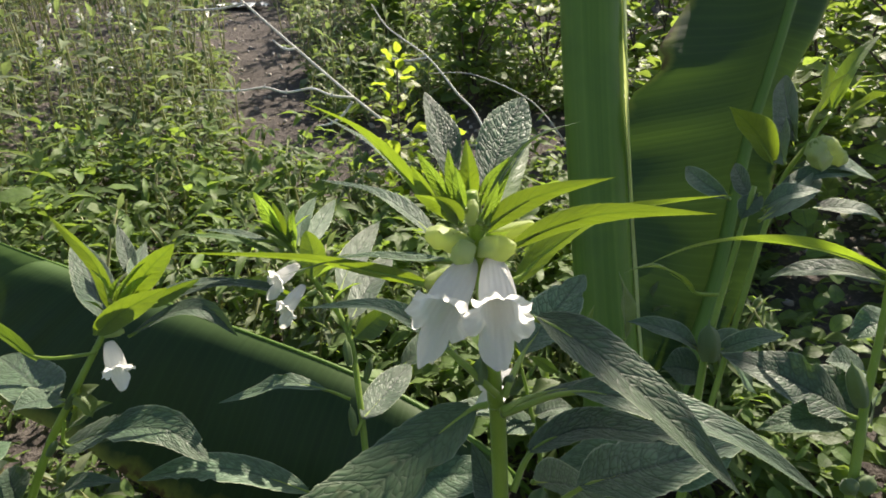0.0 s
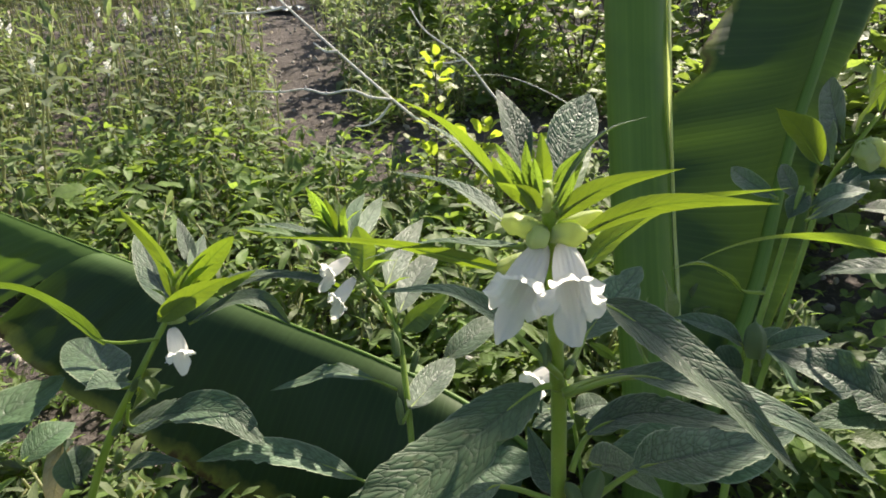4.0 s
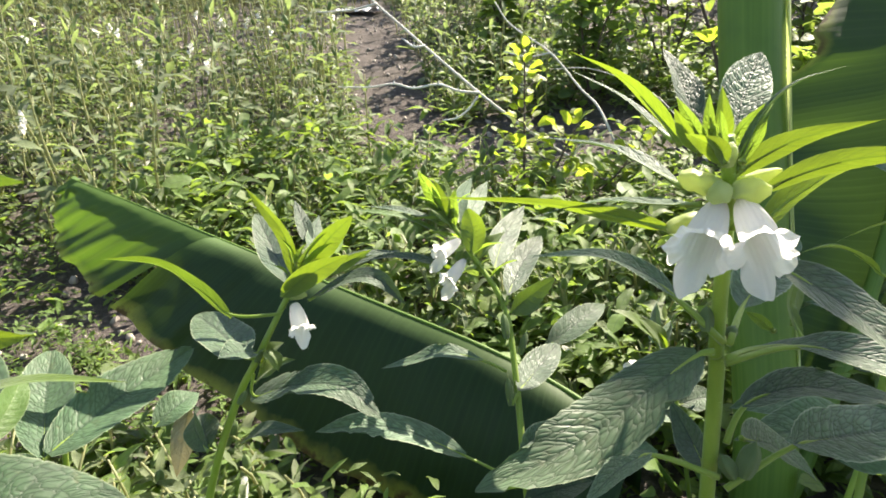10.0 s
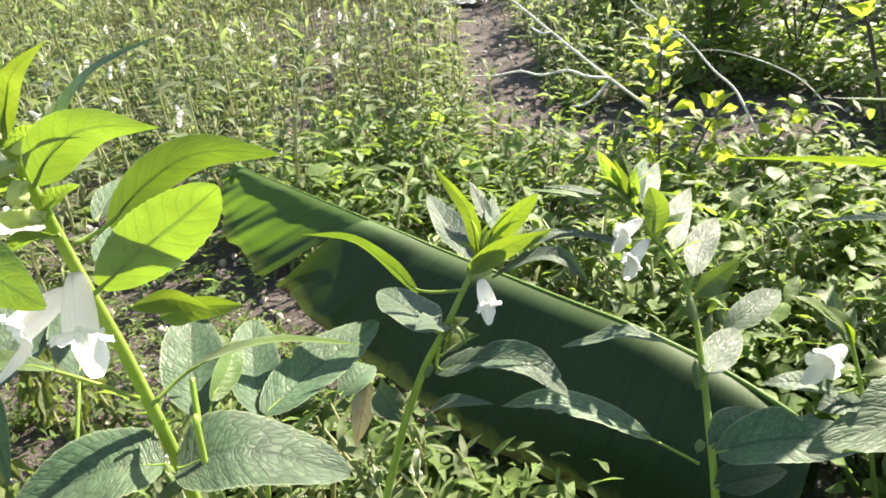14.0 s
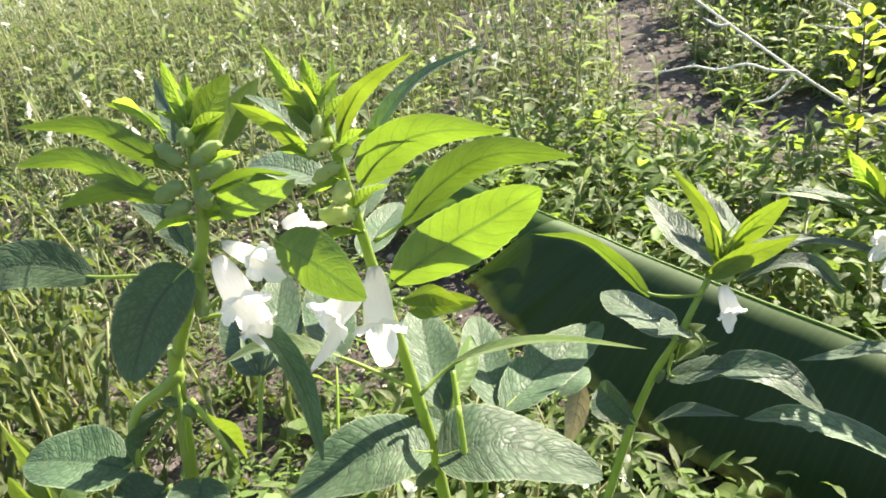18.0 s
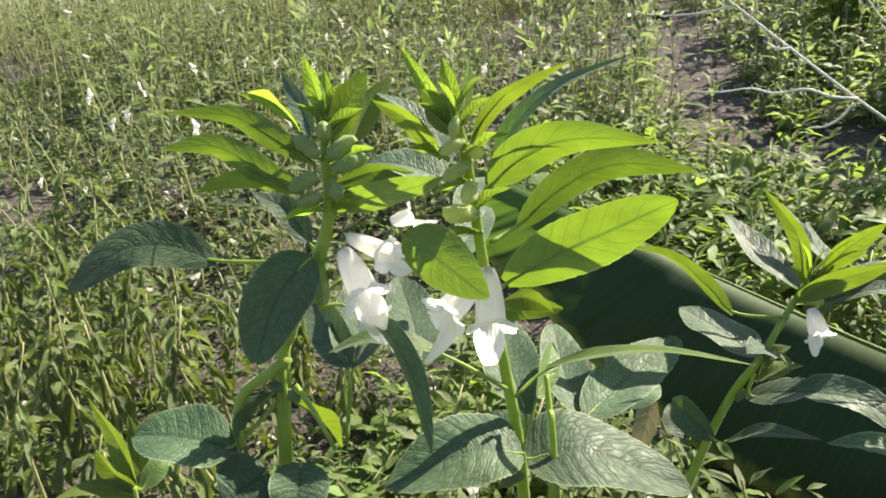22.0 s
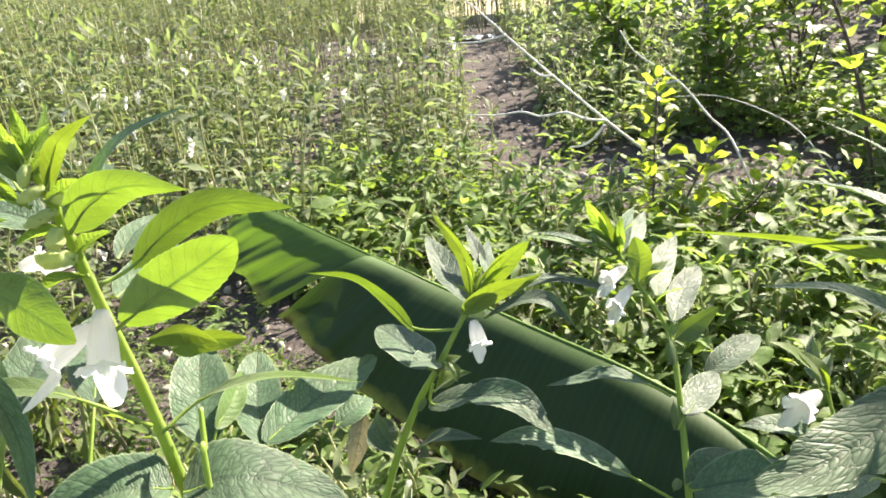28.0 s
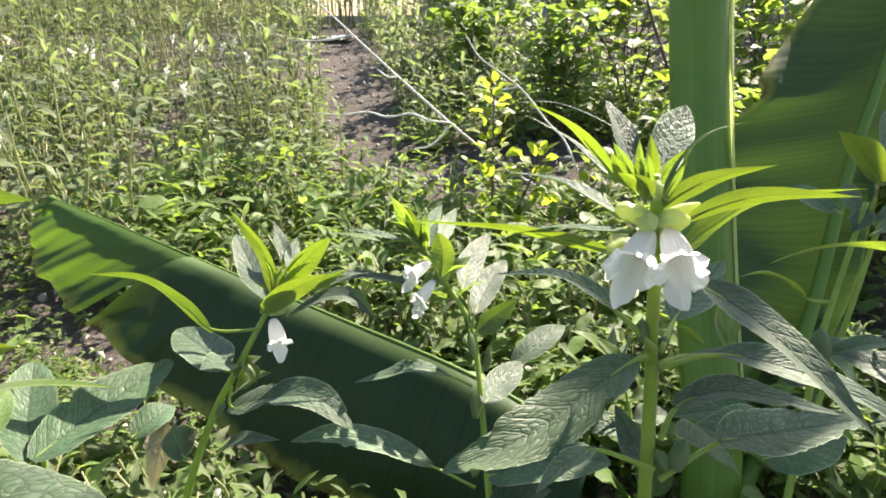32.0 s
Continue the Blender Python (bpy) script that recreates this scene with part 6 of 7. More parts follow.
vane(broad_leaf_plant, (-0.3710, 0.2509, 0.2762), [(-0.3710, 0.2509, 0.2762), (-0.3773, 0.2763, 0.2857), (-0.3791, 0.3015, 0.2894)], 0.0170, (0.3253, -0.1826, 0.9278), LEAF_OLD)
vane(broad_leaf_plant, (-0.3694, 0.2419, 0.2545), [(-0.3694, 0.2419, 0.2545), (-0.3771, 0.2765, 0.2591), (-0.3829, 0.3124, 0.2641)], 0.0247, (0.3253, -0.1826, 0.9278), LEAF_OLD, shape=(0.56, 0.64))
vane(broad_leaf_plant, (-0.3850, 0.2567, 0.3058), [(-0.3850, 0.2567, 0.3058), (-0.3966, 0.2787, 0.3141), (-0.4147, 0.2982, 0.3246)], 0.0170, (0.3253, -0.1826, 0.9278), LEAF_OLD, shape=(0.56, 0.64))
vane(broad_leaf_plant, (-0.3516, 0.2571, 0.2127), [(-0.3516, 0.2571, 0.2127), (-0.3414, 0.2742, 0.2113), (-0.3218, 0.2939, 0.2045)], 0.0204, (0.4214, -0.9009, -0.1039), LEAF_YOUNG_BACKLIT, shape=(0.56, 0.74))
leaf(broad_leaf_plant, (-0.2227, 0.3011, 0.1254), (-0.2227, 0.3011, 0.1254), (-0.2613, 0.3546, 0.1138), 0.0222, 60, 0.1, material=LEAF_OLD)

broad_leaf_plant_b = thing("broad_leaf_plant", (-0.3358, 0.2659, -0.0600), "low broad-leaved plant with large grey-green veined leaves", "broad-leaved plant", "broad-leaved plants")
stem(broad_leaf_plant_b, [(-0.3358, 0.2659, -0.0600), (-0.3298, 0.2998, 0.1029), (-0.3285, 0.3073, 0.1201), (-0.3275, 0.3192, 0.1475)], 0.0022, 0.0014, 0)
leaf(broad_leaf_plant_b, (-0.2907, 0.3415, 0.1057), (-0.2907, 0.3415, 0.1057), (-0.2768, 0.3786, 0.1090), 0.0253, 20, 0.1, material=LEAF_OLD)
leaf(broad_leaf_plant_b, (-0.2791, 0.3665, 0.1075), (-0.2791, 0.3665, 0.1075), (-0.2859, 0.3441, 0.0578), 0.0185, 32, 0.05, material=LEAF_DRY)
leaf(broad_leaf_plant_b, (-0.3403, 0.2907, 0.0862), (-0.3403, 0.2907, 0.0862), (-0.3849, 0.2904, 0.1053), 0.0265, 20, 0.1, material=LEAF_OLD)
leaf(broad_leaf_plant_b, (-0.3542, 0.3292, 0.1829), (-0.3542, 0.3292, 0.1829), (-0.3868, 0.3178, 0.1706), 0.0228, -20, 0.1, material=LEAF_YOUNG_BACKLIT)

young_shoot = thing("young_shoot", (-0.5599, 0.1084, -0.0600), "small bright yellow-green sesame shoot among the wilting plants", "sesame plant", "sesame plants in bloom")
stem(young_shoot, [(-0.5599, 0.1084, -0.0600), (-0.5599, 0.1084, 0.0943), (-0.5614, 0.1127, 0.1059)], 0.002, 0.0012, 0)
vane(young_shoot, (-0.5620, 0.1123, 0.1060), [(-0.5620, 0.1123, 0.1060), (-0.5816, 0.1178, 0.1326), (-0.6087, 0.1200, 0.1633)], 0.0196, (0.2520, -0.9652, 0.0694), LEAF_YOUNG_BACKLIT)
vane(young_shoot, (-0.5607, 0.1131, 0.1058), [(-0.5607, 0.1131, 0.1058), (-0.5695, 0.1236, 0.1276), (-0.5830, 0.1310, 0.1494)], 0.0139, (0.6172, -0.7861, 0.0327), LEAF_YOUNG_BACKLIT)
vane(young_shoot, (-0.5625, 0.1114, 0.1046), [(-0.5625, 0.1114, 0.1046), (-0.5735, 0.1050, 0.1210), (-0.5803, 0.1024, 0.1394)], 0.0185, (0.2469, -0.9545, 0.1672), LEAF_YOUNG_BACKLIT, shape=(0.66, 0.84))
vane(young_shoot, (-0.5599, 0.1133, 0.1050), [(-0.5599, 0.1133, 0.1050), (-0.5565, 0.1268, 0.1153), (-0.5564, 0.1341, 0.1171)], 0.0158, (0.7231, -0.4846, 0.4923), LEAF_BACKLIT_DIM, shape=(0.66, 0.84))
vane(young_shoot, (-0.5628, 0.1099, 0.1017), [(-0.5628, 0.1099, 0.1017), (-0.5789, 0.0924, 0.1155), (-0.5892, 0.0739, 0.1184)], 0.0122, (0.3228, -0.3610, 0.8749), LEAF_YOUNG_BACKLIT)


# ---- banana ----
def at_curve(points, s):
    n = 200
    return points[min(int(s * n), n)]


def banana_half(rib, margin, tears=(), arch=0.02, nu=16, nv=110, seed=0, ripple=0.004, span=(0.0, 1.0)):
    """Half a banana blade between its rib and its margin, arched along its side veins and torn at the given places."""
    a, b = curve_points(rib, 200), curve_points(margin, 200)
    bm = bmesh.new()
    uv = bm.loops.layers.uv.verify()
    rng = random.Random(seed)
    ph = rng.uniform(0, 6)
    grid = []
    for i in range(nv + 1):
        s = i / nv
        p, q = at_curve(a, s), at_curve(b, s)
        way = q - p
        along = (at_curve(a, min(1, s + 0.02)) - at_curve(a, max(0, s - 0.02))).normalized()
        up = way.cross(along).normalized()
        if up.z < 0:
            up = -up
        wide = 1 + 0.012 * math.sin(40 * s + ph) + 0.02 * math.sin(11 * s + 2 * ph)
        for at, deep, broad in tears:
            wide *= 1 - deep * max(0.0, 1 - abs(s - at) / broad) ** 0.8
        row = []
        for j in range(nu + 1):
            r = j / nu
            lift = arch * math.sin(math.pi * min(1.0, r * 1.15) ** 0.6) + ripple * math.sin(60 * s + ph) * r * 0.5 + ripple * 1.6 * math.sin(17 * s + 3 * r + ph) * r
            row.append(bm.verts.new(p + way * (r * wide) + up * lift))
        grid.append(row)
    for i in range(nv):
        for j in range(nu):
            f = bm.faces.new((grid[i][j], grid[i][j + 1], grid[i + 1][j + 1], grid[i + 1][j]))
            for loop, (u, v) in zip(f.loops, ((j, i), (j + 1, i), (j + 1, i + 1), (j, i + 1))):
                loop[uv].uv = (u / nu, span[0] + (span[1] - span[0]) * v / nv)
    return bm


banana_leaf = thing("banana_leaf", (0.075, 0.484, -0.035), "large dark green banana leaf with a yellowed torn margin, lying aslant", "banana leaf")
RIB_TIP = [(-0.548, 0.609, 0.208), (-0.487, 0.602, 0.189), (-0.423, 0.590, 0.171), (-0.364, 0.578, 0.155)]
MARGIN_TIP = [(-0.571, 0.615, 0.195), (-0.571, 0.593, 0.154), (-0.547, 0.572, 0.121), (-0.494, 0.549, 0.094)]
RIB = [(-0.364, 0.578, 0.155), (-0.318, 0.570, 0.142), (-0.277, 0.567, 0.127), (-0.165, 0.539, 0.101), (-0.077, 0.506, 0.087), (-0.006, 0.487, 0.062), (0.054, 0.464, 0.032)]
MARGIN = [(-0.454, 0.512, 0.106), (-0.419, 0.509, 0.069), (-0.366, 0.500, 0.035), (-0.224, 0.464, -0.022), (-0.125, 0.433, -0.038), (-0.029, 0.401, -0.053), (0.021, 0.390, -0.050)]
BACK = [(x + 0.012, y + 0.022, z - 0.05 - 0.6 * min(0.1, z + 0.02)) for x, y, z in RIB]
place(part("blade", banana_half(RIB_TIP, MARGIN_TIP, (), 0.010, nv=60, seed=3, ripple=0.003, span=(0.0, 0.17)), BANANA, banana_leaf, "torn yellow-green tip with pale side veins, coloured for light from behind"), Matrix())
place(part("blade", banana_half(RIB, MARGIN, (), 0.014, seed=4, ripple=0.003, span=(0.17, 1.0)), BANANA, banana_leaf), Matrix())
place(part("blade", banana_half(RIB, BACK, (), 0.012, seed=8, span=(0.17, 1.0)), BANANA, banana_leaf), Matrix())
place(part("midrib", tube(RIB_TIP[:-1] + RIB + [(0.10, 0.485, -0.04)], (0.0007, 0.0012, 0.0018, 0.003), 8, 50), SHEATH, banana_leaf, "pale green midrib"), Matrix())

banana_plant = thing("banana_plant", (0.160, 0.425, -0.035), "young banana plant with a rolled leaf and a broad dark leaf", "banana plant")
COLUMN = [(0.158, 0.455, -0.05), (0.157, 0.475, 0.045), (0.148, 0.537, 0.171), (0.139, 0.594, 0.312), (0.136, 0.635, 0.408), (0.139, 0.694, 0.508), (0.142, 0.74, 0.66)]
place(part("rolled_leaf", tube(COLUMN, (0.024, 0.024, 0.0245, 0.025, 0.026, 0.026, 0.02), 24, 48), SHEATH, banana_plant, "upright rolled young leaf"), Matrix())
EDGE = [(p[0] + 0.0235, p[1] - 0.012, p[2]) for p in COLUMN[1:]]
EDGE_OUT = [(p[0] + 0.025 + 0.0008 * k, p[1] - 0.013, p[2]) for k, p in enumerate(COLUMN[1:])]
place(part("leaf_edge", banana_half(EDGE, EDGE_OUT, (), 0.001, 4, 40), BUD, banana_plant, "pale free edge of the rolled leaf"), Matrix())
# Blade tops extended out of view, set to shade the lower sesame leaves.
RIB_TWO = [(0.57, 1.09, 1.24), (0.48, 0.95, 0.66), (0.436, 0.881, 0.481), (0.366, 0.769, 0.326), (0.324, 0.706, 0.232), (0.278, 0.619, 0.105), (0.215, 0.541, -0.005)]
LEFT_TWO = [(0.408, 1.08, 1.175), (0.385, 0.97, 0.68), (0.364, 0.913, 0.480), (0.223, 0.758, 0.298), (0.188, 0.689, 0.214), (0.187, 0.631, 0.119), (0.205, 0.544, -0.011)]
RIGHT_TWO = [(0.62, 1.08, 1.04), (0.576, 0.968, 0.636), (0.503, 0.907, 0.463), (0.399, 0.778, 0.306), (0.359, 0.712, 0.218), (0.312, 0.627, 0.095), (0.235, 0.55, -0.023)]
place(part("blade", banana_half(RIB_TWO, LEFT_TWO, ((0.5, 0.12, 0.02),), -0.012, nv=180, seed=5), BANANA_BACKLIT, banana_plant, "broad dark green blade"), Matrix())
# Tears added near the unseen top to let dapples of sun through.
place(part("blade", banana_half(RIB_TWO, RIGHT_TWO, ((0.05, 0.9, 0.02), (0.1, 0.85, 0.025), (0.19, 0.9, 0.03)), -0.012, nv=180, seed=6), BANANA_BACKLIT, banana_plant, "broad dark green blade"), Matrix())
place(part("midrib", tube(RIB_TWO[:6] + [(0.2, 0.5, -0.01), (0.165, 0.46, -0.04)], (0.003, 0.005, 0.007, 0.010), 8, 40), SHEATH, banana_plant, "pale green midrib"), Matrix())


# ---- dry sticks ----
def dry_stick(label, main, thick, branches=()):
    low = min(main, key=lambda p: p[2])
    t = thing("dry_stick", (low[0], low[1], ground_z(low[0], low[1])), label, "stick", "dry sticks")
    place(part("stick", tube(main, (thick * 0.6, thick, thick * 1.1), 7, 40), DRY_STICK, t), Matrix())
    for b in branches:
        place(part("branch", tube(b, (thick * 0.95, thick * 0.8, thick * 0.5), 6, 5 * len(b)), DRY_STICK, t), Matrix())
        for p in b[1:-1]:
            q = Vector(p)
            place(part("knot", tube([q + Vector((0, 0, -0.002)), q, q + Vector((0.001, -0.001, 0.006))], (thick * 0.8, thick * 0.9, thick * 0.2), 6), DRY_STICK, t), Matrix())
    return t


dry_stick("long pale dry stick with forked side twigs, leaning over the path", [(-0.49, 1.305, 0.455), (-0.392, 1.256, 0.383), (-0.345, 1.232, 0.346), (-0.160, 1.141, 0.210), (-0.054, 1.099, 0.141), (0.026, 1.061, 0.100), (0.103, 1.043, 0.054), (0.190, 1.010, 0.005)], 0.0024,
          ([(-0.162, 1.141, 0.212), (-0.198, 1.132, 0.217), (-0.233, 1.137, 0.228), (-0.279, 1.143, 0.221), (-0.316, 1.145, 0.229), (-0.364, 1.150, 0.223), (-0.432, 1.173, 0.221)],
           [(-0.264, 1.187, 0.289), (-0.284, 1.181, 0.289), (-0.310, 1.201, 0.302)], [(-0.365, 1.24, 0.362), (-0.42, 1.25, 0.352), (-0.50, 1.27, 0.35)],
           [(-0.165, 1.141, 0.205), (-0.18, 1.13, 0.185), (-0.20, 1.12, 0.172), (-0.225, 1.12, 0.168)], [(0.0, 1.075, 0.115), (0.02, 1.07, 0.14), (0.05, 1.06, 0.15)]))
dry_stick("thin pale dry stick among the bushes", [(-0.165, 1.428, 0.352), (-0.129, 1.397, 0.308), (-0.046, 1.334, 0.257), (0.012, 1.280, 0.197), (0.050, 1.232, 0.163), (0.089, 1.165, 0.084), (0.108, 1.148, 0.031)], 0.0021,
          ([(-0.046, 1.334, 0.257), (-0.09, 1.34, 0.25), (-0.14, 1.35, 0.26)],))
dry_stick("thin grey dry stick lying through the bushes", [(-0.050, 1.406, 0.217), (0.037, 1.410, 0.215), (0.131, 1.380, 0.183), (0.188, 1.336, 0.145), (0.260, 1.260, 0.05)], 0.0012)


# ---- far end of the field ----
def box(x0, x1, y0, y1, z0, z1, bevel=0.0):
    bm = bmesh.new()
    bm.loops.layers.uv.verify()
    bmesh.ops.create_cube(bm, size=1, matrix=Matrix.Translation(((x0 + x1) / 2, (y0 + y1) / 2, (z0 + z1) / 2)) @ Matrix.Diagonal((x1 - x0, y1 - y0, z1 - z0, 1)))
    if bevel:
        bmesh.ops.bevel(bm, geom=list(bm.edges), offset=bevel, segments=2, affect="EDGES")
    return bm


kerb = tagged(part("kerb_far", box(-9.0, 9.0, 6.9, 7.25, 0.2, 0.40, 0.015), CONCRETE), "low grey concrete kerb at the far end of the field", "kerb", kind="structure")
# Blue-white tint offsets the warm sun so the added slab reads as glare.
YARD_GLARE = plaster_material("yard_glare", (0.6, 0.76, 0.96), (0.7, 0.83, 0.98))
tagged(part("yard", box(-14.0, 14.0, 7.26, 30.0, 0.1, 0.36, 0.01), YARD_GLARE), "pale yard slab beyond the kerb, tinted to read as white glare", "yard", kind="structure")
fence = thing("sheet_fence", (2.2, 7.05, 0.40), "blue-grey corrugated sheet fence behind the bushes", "fence", kind="structure")


def corrugated(width, height):
    bm = bmesh.new()
    bm.loops.layers.uv.verify()
    n = 60
    front = [[bm.verts.new((width * i / n, 0.02 * math.cos(i * math.pi / 3), z)) for i in range(n + 1)] for z in (0, height)]
    for i in range(n):
        bm.faces.new((front[0][i], front[0][i + 1], front[1][i + 1], front[1][i]))
    return bm


sheet_mesh = None
for k in range(8):
    if sheet_mesh is None:
        s = part("sheet", corrugated(1.3, 2.0), TIN, fence)
        sheet_mesh = s.data
    else:
        s = part("sheet", sheet_mesh, TIN, fence)
    s.location = (-3.5 + 1.3 * k, 0.0, 0.0)


def scrap(label, x, y, size, seed):
    rng = random.Random(seed)
    bm = bmesh.new()
    bm.loops.layers.uv.verify()
    n = 8
    rows = [[bm.verts.new((size * (i / n - 0.5) * (1 + 0.1 * rng.random()), 0.5 * size * (j / n - 0.5), 0.10 * size * rng.random() + 0.01)) for i in range(n + 1)] for j in range(n + 1)]
    for j in range(n):
        for i in range(n):
            bm.faces.new((rows[j][i], rows[j][i + 1], rows[j + 1][i + 1], rows[j + 1][i]))
    ob = part("plastic_scrap", bm, WHITEWASH)
    ob.location = (x, y, ground_z(x, y))
    return tagged(ob, label, "plastic scrap", "white scraps")


scrap("crumpled white plastic scrap on the bare soil", -0.98, 3.05, 0.2, 1)
scrap("small white plastic scrap between the stems", -1.02, 1.95, 0.05, 2)
scrap("small white plastic scrap between the stems", -0.60, 1.5, 0.03, 3)


# ---- field plants ----
def soup(name, pieces, material, parent=None, label=""):
    """One mesh out of many placed copies of small meshes."""
    cache, verts, loops, totals, uvs, n = {}, [], [], [], [], 0
    for me, m in pieces:
        if me.name not in cache:
            v = np.empty(len(me.vertices) * 3, np.float32)
            me.vertices.foreach_get("co", v)
            li = np.empty(len(me.loops), np.int32)
            me.loops.foreach_get("vertex_index", li)
            lt = np.empty(len(me.polygons), np.int32)
            me.polygons.foreach_get("loop_total", lt)
            uv = np.zeros(len(me.loops) * 2, np.float32)
            if me.uv_layers:
                me.uv_layers[0].uv.foreach_get("vector", uv)
            cache[me.name] = (v.reshape(-1, 3), li, lt, uv)
        v, li, lt, uv = cache[me.name]
        mat = np.array(m, np.float32)
        verts.append(v @ mat[:3, :3].T + mat[:3, 3])
        loops.append(li + n)
        totals.append(lt)
        uvs.append(uv)
        n += len(v)
    verts, loops, totals, uvs = np.concatenate(verts), np.concatenate(loops), np.concatenate(totals), np.concatenate(uvs)
    me = bpy.data.meshes.new(name)
    me.vertices.add(len(verts))
    me.loops.add(len(loops))
    me.polygons.add(len(totals))
    me.vertices.foreach_set("co", verts.ravel())
    me.loops.foreach_set("vertex_index", loops)
    me.polygons.foreach_set("loop_start", np.concatenate(([0], np.cumsum(totals)[:-1])).astype(np.int32))
    layer = me.uv_layers.new(name="UVMap")
    layer.uv.foreach_set("vector", uvs)
    me.update(calc_edges=True)
    me.shade_smooth()
    return part(name, me, material, parent, label)


def stock(name, bm):
    me = bpy.data.meshes.new(name)
    bm.to_mesh(me)
    bm.free()
    me.shade_smooth()
    return me


FIELD_LEAVES = [stock("leaf", blade(1.0, 0.19 + 0.05 * (k % 4), 0.03, 0.3, -0.08 - 0.17 * (k % 3), 0.3, (0.7, 1.0), 100 + k, 7, 1)) for k in range(8)]
FAR_LEAVES = [stock("leaf", blade(1.0, 0.19 + 0.05 * (k % 4), 0.03, 0.3, -0.08 - 0.17 * (k % 3), 0.3, (0.7, 1.0), 100 + k, 4, 1)) for k in range(8)]
ROUND_LEAVES = [stock("leaf", blade(1.0, 0.62 + 0.06 * k, 0.05, 0.2, -0.1 * k, 0.15, (0.55, 0.6), 140 + k, 6, 1)) for k in range(4)]
SMALL_POD = stock("pod", pod_mesh(1.0, 0.2))
SMALL_BELL = stock("flower", corolla(1.0, 0.33, 0.4, 77))
CURLED_LEAVES = [stock("leaf", blade(1.0, 0.26 + 0.05 * (k % 4), 0.04, 0.7, -0.12 - 0.1 * (k % 3), 0.5, (0.6, 0.9), 120 + k, 9, 2, 0, 0.5)) for k in range(8)]
for me_ in FIELD_LEAVES:
    me_.materials.append(LEAF_FIELD)
for me_ in CURLED_LEAVES:
    me_.materials.append(LEAF_CURLED)
SMALL_POD.materials.append(POD)
SMALL_BELL.materials.append(PETAL)


def field_pieces(seed, tall, bloom=0, thin=False, curled=False):
    """Where the stem, leaves, pods and flowers of a field plant stand, from its foot."""
    rng = random.Random(seed)
    lean = Vector((rng.uniform(-0.08, 0.08), rng.uniform(-0.08, 0.08), 1))
    bendy = Vector((rng.uniform(-0.03, 0.03), rng.uniform(-0.03, 0.03), 0))
    line = [Vector((0, 0, -0.02)), lean * tall * 0.5 + bendy, lean * tall]
    pts = curve_points(line, 40)
    leaves, pods, bells = [], [], []
    step = 0.024 if thin else 0.02 if curled or tall < 0.15 else 0.032
    z, k = tall * (0.3 if thin and tall < 0.55 else 0.15), 0
    turn = rng.uniform(0, 360)
    while z < tall:
        p = pts[min(40, int(z / tall * 40))]
        f = z / tall
        for half in (0, 180):
            if rng.random() < (0.15 if not thin else 0.1):
                continue
            a = turn + half + rng.uniform(-20, 20)
            size = (0.052 * (1 - 0.6 * f) + 0.013) * rng.uniform(0.6, 1.3) * (0.62 if thin else 0.78 if curled else 0.6 if tall < 0.15 else 1)
            rise = (25 * f - 12 if not curled else -70) + rng.uniform(-22, 22) + (35 if f > 0.85 else 0)
            m = Matrix.Translation(p) @ pose(0, 0, 0, 0, 0, a) @ pose(0, 0.004, 0, rise, rng.uniform(-25, 25), 0) @ Matrix.Diagonal((size, size, size, 1))
            leaves.append((rng.randrange(8), m))
            if 0.25 < f < 0.9 and rng.random() < (0.12 if thin else 0.2):
                s = rng.uniform(0.012, 0.019)
                pods.append(Matrix.Translation(p) @ pose(0, 0, 0, 0, 0, a + 15) @ pose(0, 0.002, 0, 68, 0, 0) @ Matrix.Diagonal((s, s, s, 1)))
        turn += 90
        z += step * rng.uniform(0.8, 1.2) * (1 - 0.4 * f)
        k += 1
    for b in range(bloom):
        p = pts[int(40 * rng.uniform(0.72, 0.92))]
        bells.append(Matrix.Translation(p) @ pose(0, 0, 0, 0, 0, rng.uniform(-60, 60)) @ pose(0, -0.004, 0, 40, 0, 0) @ Matrix.Diagonal((0.015, 0.015, 0.015, 1)))
    return line, leaves, pods, bells


def field_plant(seed, tall, bloom, label, thin=False, curled=False):
    line, leaves, pods, bells = field_pieces(seed, tall, bloom, thin, curled)
    t = thing("sesame_plant", (0, 0, 0), label, "sesame plant", "wilting plants" if curled else "sesame plants of the field")
    part("stem", tube(line, (0.0026, 0.0020, 0.0010), 6, 10), STALK_FIELD, t)
    for k, m in leaves:
        part("leaf", (CURLED_LEAVES if curled else FIELD_LEAVES)[k], LEAF_FIELD, t).matrix_basis = m
    for m in pods:
        part("pod", SMALL_POD, POD, t).matrix_basis = m
    for m in bells:
        part("flower", SMALL_BELL, PETAL, t).matrix_basis = m
    return t


def off_path(x, y):
    """How far to the left of the bare strip a place lies."""
    return (-0.36 - 0.33 * (y - 1.2)) - x


def bare(x, y):
    """The strips of open soil in the field."""
    d = off_path(x, y)
    if ((x - 0.0) / 0.34) ** 2 + ((y - 1.32) / 0.3) ** 2 < 1 + 0.5 * noise.noise(Vector((x * 5, y * 5, 2))):
        return True
    return y > 1.25 and (abs(d + 0.05) < 0.11 + 0.09 * noise.noise(Vector((x * 3, y * 3, 0))) or y > 1.3 and abs(d - 0.5) < 0.045)


VARIANTS = []
for k in range(10):
    bloom = (0, 0, 0, 0, 2, 0, 0, 1, 0, 0)[k]
    tall = 0.16 + 0.022 * k
    VARIANTS.append(field_plant(300 + k, tall, bloom, "young field sesame plant in white bloom" if bloom else "young field sesame plant with narrow leaves and green pods", k % 3 == 1))
field_rng = random.Random(11)
